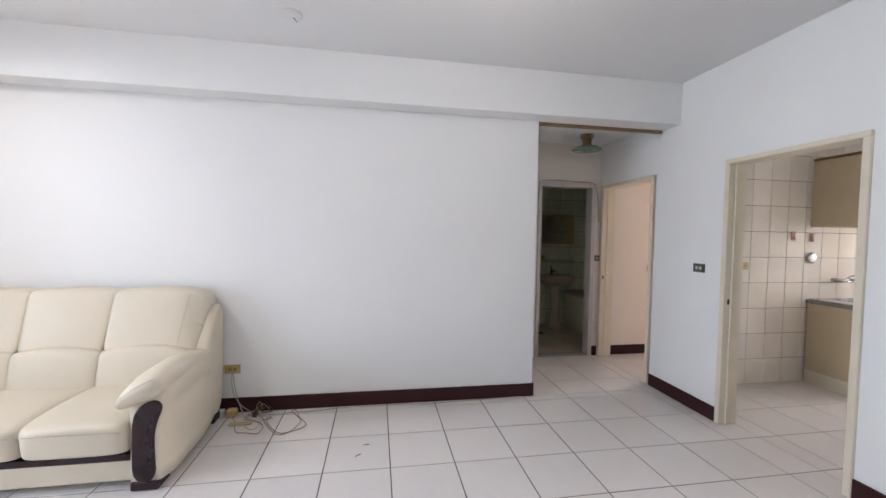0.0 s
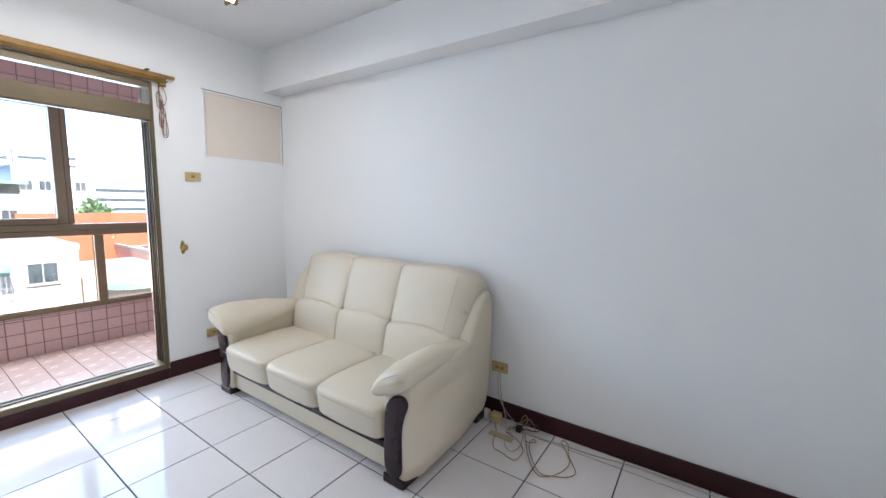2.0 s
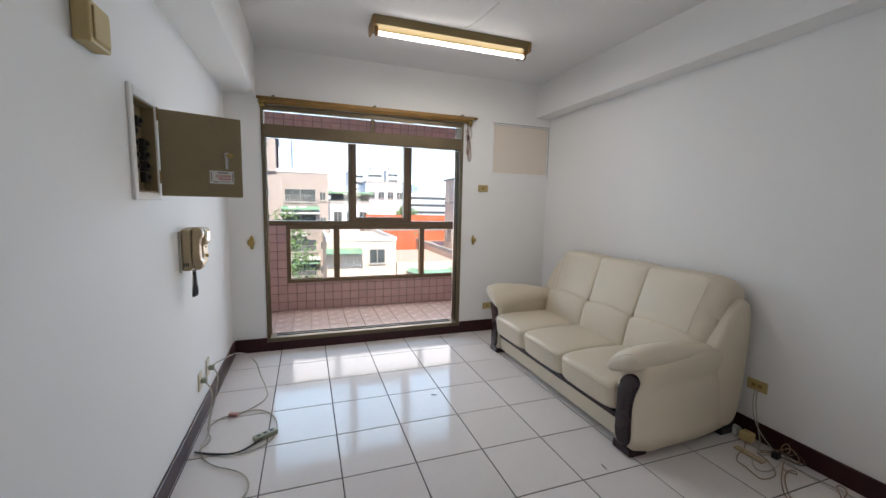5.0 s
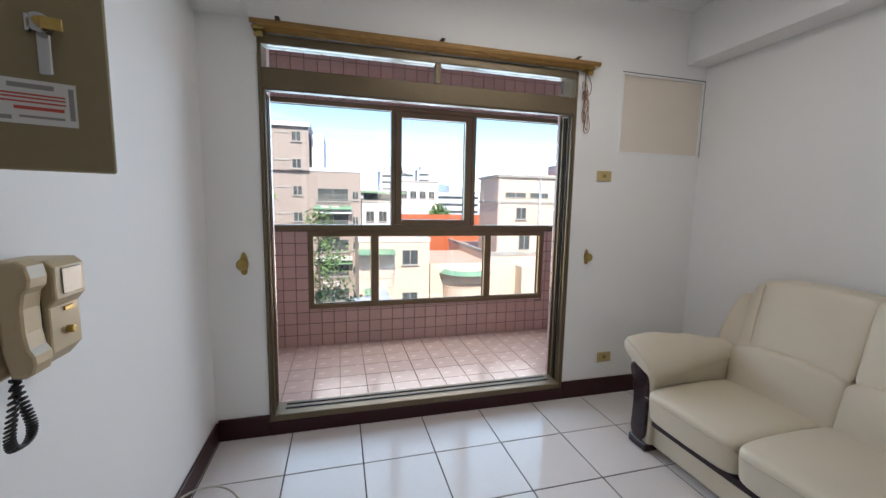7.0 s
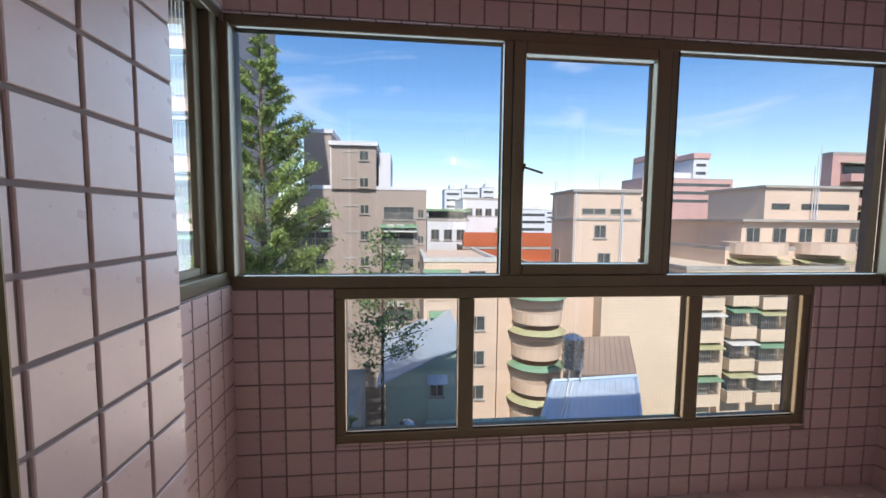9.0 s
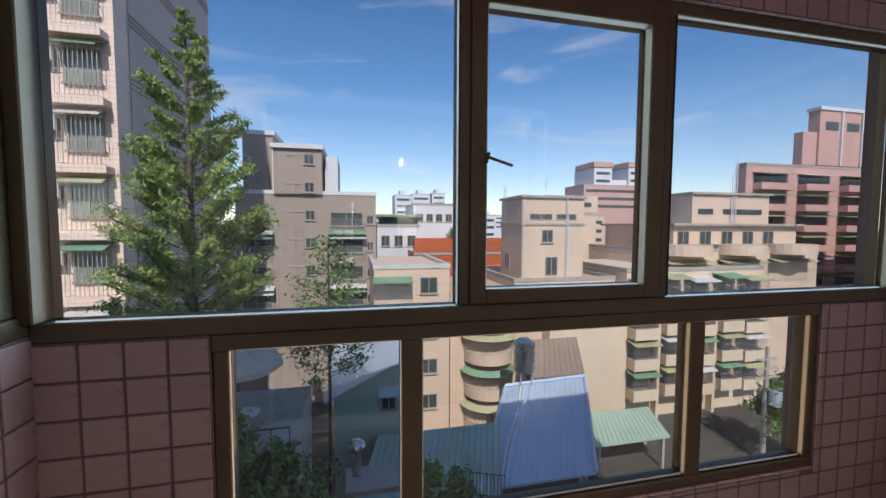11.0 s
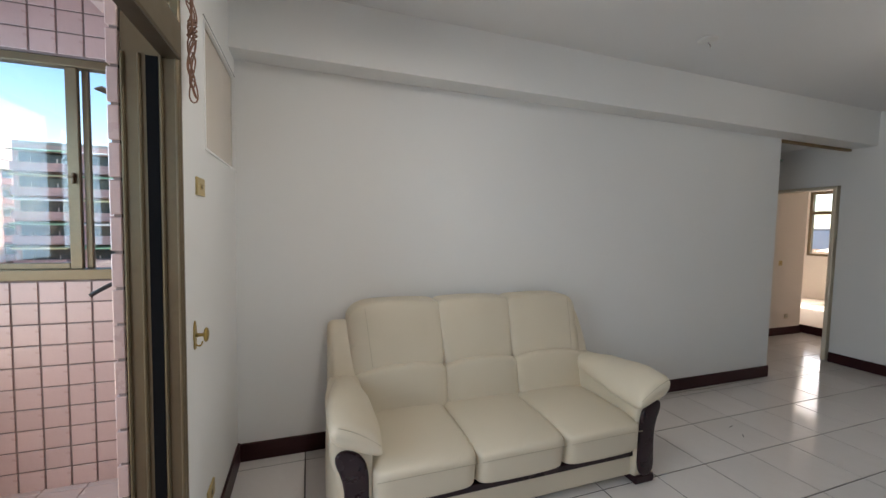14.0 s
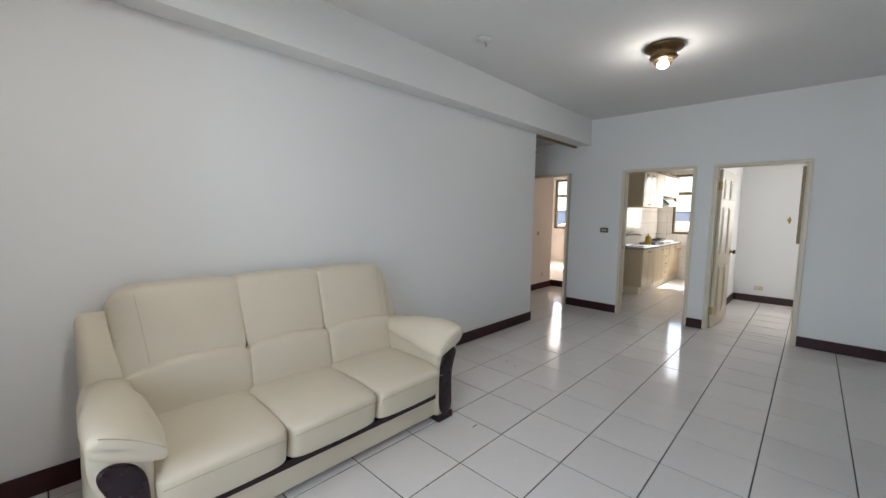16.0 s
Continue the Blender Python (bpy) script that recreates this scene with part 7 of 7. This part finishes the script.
puffy("bowl", (0.66, 0.46, 0.18), PORCELAIN, ws_, (2.98, 6.04, 0.745), 3.4, 10, basin)
bm = bmesh.new()
rod(bm, (2.98, 6.18, 0.83), (2.98, 6.18, 0.90), 0.018, 10)
rod(bm, (2.98, 6.18, 0.89), (2.98, 6.06, 0.87), 0.012, 10)
rod(bm, (2.98, 6.18, 0.90), (2.98, 6.22, 0.95), 0.01, 8)
part("tap", bm, DARKMETAL, ws_)
mc = tagged(new("mirror_cabinet"), "yellowed plastic mirror cabinet over the basin", "mirror cabinet")
MIRROR = mat("mirror_glass", (0.75, 0.78, 0.75), 0.03, metal=1.0, spread=0.0, bump=0)
pbox("body", YELLOWED, mc, 2.70, 3.34, 6.18, 6.293, 1.30, 1.76, 0.006)
pbox("mirror", MIRROR, mc, 2.78, 3.24, 6.174, 6.179, 1.32, 1.74)
sh = tagged(new("bathroom_shelf"), "pale plastic shelf under the mirror", "shelf")
pbox("shelf", PORCELAIN, sh, 2.70, 3.34, 6.15, 6.293, 1.02, 1.045, 0.004)
sp = tagged(pbox("sponge", mat("green_yellow_packet", (0.35, 0.42, 0.05), 0.5, spread=0.4, scale=20), None, 2.72, 2.86, 6.17, 6.25, 1.0455, 1.12, 0.01), "green and yellow sponge packet on the shelf", "sponge")
tbx = tagged(new("bathtub"), "old cream bathtub with tiled side", "bathtub")
pbox("side", BTILE, tbx, 3.25, 3.59, 4.95, 6.25, 0.0, 0.52)
pbox("rim", PORCELAIN, tbx, 3.22, 3.59, 4.94, 6.28, 0.5205, 0.56, 0.012)
rl = tagged(new("towel_bar"), "thin steel rail on the bathroom wall", "rail")
bm = bmesh.new()
rod(bm, (3.57, 5.3, 1.95), (3.57, 6.1, 1.95), 0.01, 8)
part("bar", bm, STEEL, rl)
tagged(pbox("floor_drain", DARKMETAL, None, 2.55, 2.67, 5.70, 5.82, 0.0006, 0.004), "small dark bathroom floor drain", "drain")
tube_c = tube("door_cable", [(2.10, 4.68, 2.06), (2.3, 4.682, 2.075), (2.5, 4.682, 2.058), (2.75, 4.68, 2.062), (2.80, 4.685, 2.0), (2.83, 4.69, 1.9), (2.85, 4.695, 1.6)], 0.006, GREYCORD)
tagged(tube_c, "grey cable running over the bathroom door frame", "cable")

# ---- balcony fittings ----
au = tagged(new("air_conditioner"), "old dusty window air conditioner under a wavy canopy", "air conditioner")
DUSTY = mat("dusty_beige_metal", (0.30, 0.26, 0.21), 0.6, spread=0.2, scale=6, stain=((0.12, 0.09, 0.07), 0.6, 6))
AX0, AX1, AY0, AY1, AZ0, AZ1 = -4.03, -3.36, 4.30, 4.95, 1.84, 2.24
pbox("casing", DUSTY, au, AX0 + 0.02, AX1, AY0 + 0.02, AY1, AZ0, AZ1, 0.006)
bm = bmesh.new()
for k in range(16):
    x_ = AX0 + 0.03 + k * (AX1 - AX0 - 0.05) / 15
    box(bm, x_ - 0.003, x_ + 0.003, AY0 + 0.008, AY0 + 0.016, AZ0 + 0.03, AZ1 - 0.03)
for k in range(12):
    z_ = AZ0 + 0.03 + k * (AZ1 - AZ0 - 0.06) / 11
    box(bm, AX0 + 0.03, AX1 - 0.02, AY0 + 0.010, AY0 + 0.014, z_ - 0.003, z_ + 0.003)
part("grille", bm, DARKMETAL, au)
pbox("side_grille", DARKMETAL, au, AX0 + 0.012, AX0 + 0.019, AY0 + 0.06, AY1 - 0.06, AZ0 + 0.05, AZ1 - 0.05)
pbox("bottom_tray", ACWHITE, au, AX0, AX1, AY0, AY1, AZ0 - 0.04, AZ0 - 0.001, 0.004)
bm = bmesh.new()
vs_ = []
for k in range(23):
    x_ = AX0 - 0.08 + k * 0.036
    dz = 0.018 * math.sin(k * 1.6)
    vs_.append((bm.verts.new((x_, AY0 - 0.12, AZ1 + 0.07 + dz)), bm.verts.new((x_, AY1, AZ1 + 0.16 + dz)), bm.verts.new((x_, AY1, AZ1 + 0.15 + dz)), bm.verts.new((x_, AY0 - 0.12, AZ1 + 0.06 + dz))))
for a, b in zip(vs_, vs_[1:]):
    bm.faces.new((a[0], b[0], b[1], a[1]))
    bm.faces.new((a[3], a[2], b[2], b[3]))
    bm.faces.new((a[0], a[3], b[3], b[0]))
part("canopy", bm, METALBROWN, au, "rusty wavy sheet canopy")
tube("drain_hose", [(-3.95, 4.35, AZ0 - 0.04), (-3.93, 4.33, 1.72), (-3.85, 4.30, 1.62), (-3.7, 4.28, 1.58), (-3.45, 4.28, 1.57)], 0.010, WHITEPL, au)
hz = tagged(new("hose_coil"), "black rubber hose coiled on a hook", "hose")
for q in range(6):
    pts = []
    for k in range(17):
        a = 2 * math.pi * k / 16
        pts.append((XO - 0.075 - 0.005 * q + 0.02 * math.sin(a + q), 3.02 + (0.05 + 0.006 * q) * math.sin(a), 1.14 + (0.13 + 0.006 * (q % 3)) * math.cos(a) - 0.006 * q))
    tube("loop", pts, 0.008, BLACK, hz, res=2)
tube("hose_end", [(XO - 0.075, 3.0, 1.26), (XO - 0.15, 2.95, 1.24), (XO - 0.23, 2.93, 1.18)], 0.008, BLACK, hz)
tube("hook", [(XO - 0.02, 3.02, 1.29), (XO - 0.07, 3.02, 1.28), (XO - 0.09, 3.02, 1.30)], 0.004, STEEL, hz)
tp = tagged(new("garden_tap"), "small chrome tap on the balcony wall", "tap")
bm = bmesh.new()
rod(bm, (XO - 0.018, 2.95, 0.82), (XO - 0.08, 2.95, 0.82), 0.010, 10)
rod(bm, (XO - 0.075, 2.95, 0.825), (XO - 0.085, 2.95, 0.785), 0.009, 10)
rod(bm, (XO - 0.05, 2.95, 0.82), (XO - 0.05, 2.95, 0.85), 0.006, 8)
part("body", bm, STEEL, tp, smooth=True)
pbox("handle", STEEL, tp, XO - 0.055, XO - 0.045, 2.925, 2.975, 0.8505, 0.86, 0.002)
fd = tagged(new("balcony_drain"), "dark metal floor drain grate on the balcony", "drain")
pbox("frame", DARKMETAL, fd, -3.96, -3.82, 3.08, 3.22, BZ + 0.0045, BZ + 0.009, 0.001)
for k in range(6):
    pbox("slot", BLACK, fd, -3.95 + k * 0.022, -3.94 + k * 0.022, 3.09, 3.21, BZ + 0.0092, BZ + 0.0105)

# ---- floor, wall and balcony tiles ----
MESHES = {}


def tile_mesh(sx, sy, th, material, cut=0.0015):
    """A flat tile lying in x and y with its top at zero and softened upper edges."""
    key = (round(sx, 3), round(sy, 3), th, material.name)
    if key not in MESHES:
        a, b = sx / 2, sy / 2
        c, d = a - cut, b - cut
        vs = [(-a, -b, -th), (a, -b, -th), (a, b, -th), (-a, b, -th), (-a, -b, -cut), (a, -b, -cut), (a, b, -cut), (-a, b, -cut), (-c, -d, 0), (c, -d, 0), (c, d, 0), (-c, d, 0)]
        fs = [(8, 9, 10, 11)] + [(i, (i + 1) % 4, 4 + (i + 1) % 4, 4 + i) for i in range(4)] + [(4 + i, 4 + (i + 1) % 4, 8 + (i + 1) % 4, 8 + i) for i in range(4)]
        me = bpy.data.meshes.new("tile")
        me.from_pydata(vs, [], fs)
        me.materials.append(material)
        MESHES[key] = me
    return MESHES[key]


def tile_field(parent, material, m, u0, u1, v0, v1, pu, pv, gap, th, ou=0.0, ov=0.0, holes=(), name="tile"):
    """Tiles of pitch pu, pv over a rectangle of the plane m, cut at its edges and round holes (u0, u1, v0, v1)."""
    ku = range(math.floor((u0 - ou) / pu), math.ceil((u1 - ou) / pu))
    kv = range(math.floor((v0 - ov) / pv), math.ceil((v1 - ov) / pv))
    for i in ku:
        for j in kv:
            a0, a1 = max(ou + i * pu + gap / 2, u0), min(ou + (i + 1) * pu - gap / 2, u1)
            b0, b1 = max(ov + j * pv + gap / 2, v0), min(ov + (j + 1) * pv - gap / 2, v1)
            for h in holes:
                if a1 > h[0] and a0 < h[1] and b1 > h[2] and b0 < h[3]:
                    ox, oy = min(a1, h[1]) - max(a0, h[0]), min(b1, h[3]) - max(b0, h[2])
                    if ox >= (a1 - a0) - 1e-6 or ox > oy:
                        if b0 < h[2]:
                            b1 = h[2]
                        elif b1 > h[3]:
                            b0 = h[3]
                        else:
                            b1 = b0
                    else:
                        if a0 < h[0]:
                            a1 = h[0]
                        elif a1 > h[1]:
                            a0 = h[1]
                        else:
                            b1 = b0
            if a1 - a0 < 0.012 or b1 - b0 < 0.012:
                continue
            ob = new(name, tile_mesh(a1 - a0, b1 - b0, th, material))
            ob.parent = parent
            ob.matrix_basis = m @ Matrix.Translation(((a0 + a1) / 2, (b0 + b1) / 2, random.uniform(-0.0004, 0.0004)))


FLAT = Matrix()
fl = structure("floor", "polished off-white floor tiles with dark joints", "floor")
GAP = 0.0065
tile_field(fl, TILE, FLAT, XW, XE + 0.12, YS, YN, 0.40, 0.40, GAP, 0.008, -3.25, 0.772)
tile_field(fl, TILE, FLAT, 1.63, XE, YN + 0.002, 4.70, 0.40, 0.40, GAP, 0.008, -3.25, 0.772)
tile_field(fl, TILE, FLAT, XE + 0.125, 7.15, 2.06, YN, 0.40, 0.40, GAP, 0.008, -3.25, 0.772)
tile_field(fl, TILE, FLAT, XE + 0.125, 5.40, YS - 0.15, 1.96, 0.40, 0.40, GAP, 0.008, -3.25, 0.772)
tile_field(fl, TILE, FLAT, XE + 0.005, 4.15, 3.78, 4.70, 0.40, 0.40, GAP, 0.008, -3.25, 0.772)
BFLOOR = mat("beige_bathroom_floor_tile", (0.46, 0.40, 0.31), 0.35, spread=0.05, per_piece=0.03, gloss_spread=0.03)
tile_field(fl, BFLOOR, FLAT, 1.95, 3.60, 4.81, 6.30, 0.30, 0.30, 0.004, 0.008)

bf = structure("balcony_floor", "dusty pink square balcony floor tiles", "floor")
tile_field(bf, PINKFLOOR, Matrix.Translation((0, 0, BZ + 0.004)), BX, XO, BS, BN, 0.205, 0.205, 0.0045, 0.01, -4.63, 0.436)

# planes: u along the wall, v up, facing into the balcony
P = 0.1165
EASTWARD = Matrix(((0, 0, 1, 0), (1, 0, 0, 0), (0, 1, 0, 0), (0, 0, 0, 1)))
SOUTHWARD = Matrix(((1, 0, 0, 0), (0, 0, -1, 0), (0, 1, 0, 0), (0, 0, 0, 1)))
NORTHWARD = Matrix(((-1, 0, 0, 0), (0, 0, 1, 0), (0, 1, 0, 0), (0, 0, 0, 1)))
WESTWARD = Matrix(((0, 0, -1, 0), (-1, 0, 0, 0), (0, 1, 0, 0), (0, 0, 0, 1)))
DOWNWARD = Matrix(((1, 0, 0, 0), (0, -1, 0, 0), (0, 0, -1, 0), (0, 0, 0, 1)))


def at(place, turn):
    return Matrix.Translation(place) @ turn


J = 0.009
wt = structure("balcony_front_tiles", "small square pink glazed wall tiles", "tiles")
tile_field(wt, PINK, at((BX + 0.006, 0, 0), EASTWARD), BS, BN, BZ, 1.112, P, 0.1142, J, 0.008, BS, -0.03, [(0.760, 3.295, 0.33, 1.2)])
tile_field(wt, PINK, at((BX + 0.006, 0, 0), EASTWARD), BS, BN, 2.35, 2.75, P, P, J, 0.008, BS, 2.35)
tile_field(wt, PINK, at((0, 0, 0.341), Matrix()), BX - 0.012, BX + 0.006, 0.765, 3.29, 0.2, P, J, 0.004, -4.9, BS)
tile_field(wt, PINK, at((0, 0, 2.344), DOWNWARD), BX - 0.012, BX + 0.006, -BN, -BS, 0.2, P, J, 0.004, -4.9, -BN)
nt_ = structure("balcony_north_tiles", "small square pink glazed wall tiles", "tiles")
tile_field(nt_, PINK, at((0, BN - 0.006, 0), SOUTHWARD), BX, XO, BZ, 1.138, P, P, J, 0.008, BX, -0.03)
tile_field(nt_, PINK, at((0, BN - 0.006, 0), SOUTHWARD), BX, XO, 2.35, 2.75, P, P, J, 0.008, BX, 2.35)
st_ = structure("balcony_south_tiles", "small square pink glazed wall tiles", "tiles")
tile_field(st_, PINK, at((0, BS + 0.006, 0), NORTHWARD), -PIER_X, -BX, BZ, 2.75, P, P, J, 0.008, -XO, -0.03, [(4.0, 4.789, 1.138, 2.35)])
it_ = structure("balcony_inner_tiles", "small square pink glazed wall tiles beside the door", "tiles")
tile_field(it_, PINK, at((XO - 0.018, 0, 0), WESTWARD), -BN, -2.68, BZ, 2.36, P, P, J, 0.008, -BN, -0.03)
tile_field(it_, PINK, at((PIER_X - 0.006, 0, 0), WESTWARD), -PIER_Y, -BS - 0.008, BZ, 2.75, P, P, J, 0.008, -PIER_Y, -0.03)
tile_field(it_, PINK, at((0, PIER_Y + 0.006, 0), NORTHWARD), -XO - 0.006, -PIER_X, BZ, 2.75, P, P, J, 0.008, -PIER_X - 5 * P, -0.03)
tile_field(it_, PINK, at((0, 2.674, 0), SOUTHWARD), XO - 0.02, XO + 0.012, BZ, 2.36, P, P, J, 0.006, XO - 0.08, -0.03)
bt_ = structure("balcony_beam_tiles", "small square pink glazed tiles on the beam", "tiles")
tile_field(bt_, PINK, at((-3.666, 0, 0), WESTWARD), -BN, -PIER_Y - 0.01, 2.355, 2.75, P, P, J, 0.008, -BN, 2.355)
tile_field(bt_, PINK, at((0, 0, 2.354), DOWNWARD), -3.666, XO, -BN, -PIER_Y - 0.01, P, P, J, 0.008, -3.666, -BN)

kt = structure("kitchen_wall_tiles", "cream glazed kitchen wall tiles with dark joints", "tiles")
pbox("backing", JOINT_AND_SHADOW, kt, XE + 0.125, 7.148, 3.672, 3.70, 0.0, 2.45)
tile_field(kt, KTILE, at((0, 3.668, 0), SOUTHWARD), XE + 0.125, 7.15, 0, 2.45, 0.2105, 0.2515, 0.004, 0.006, 3.843, -0.005)
pbox("backing", JOINT_AND_SHADOW, kt, 7.14, 7.149, 2.06, 3.67, 0.0, 1.0)
pbox("backing", JOINT_AND_SHADOW, kt, 7.14, 7.149, 3.38, 3.67, 1.0, 2.45)
pbox("backing", JOINT_AND_SHADOW, kt, 7.14, 7.149, 2.06, 2.19, 1.0, 2.45)
tile_field(kt, KTILE, at((7.136, 0, 0), WESTWARD), -3.665, -2.06, 0, 2.45, 0.2105, 0.2515, 0.004, 0.006, -3.67, -0.005, [(-3.38, -2.19, 1.0, 2.34)])
gt = structure("bathroom_wall_tiles", "pale green glazed bathroom wall tiles", "tiles")
tile_field(gt, BTILE, at((0, 6.294, 0), SOUTHWARD), 1.95, 3.60, 0, 2.5, 0.2, 0.25, 0.005, 0.006, 1.95, 0)
tile_field(gt, BTILE, at((3.594, 0, 0), WESTWARD), -6.29, -4.80, 0, 2.5, 0.2, 0.25, 0.005, 0.006, -6.3, 0)
tile_field(gt, BTILE, at((1.956, 0, 0), EASTWARD), 4.80, 6.29, 0, 2.5, 0.2, 0.25, 0.005, 0.006, 4.8, 0)
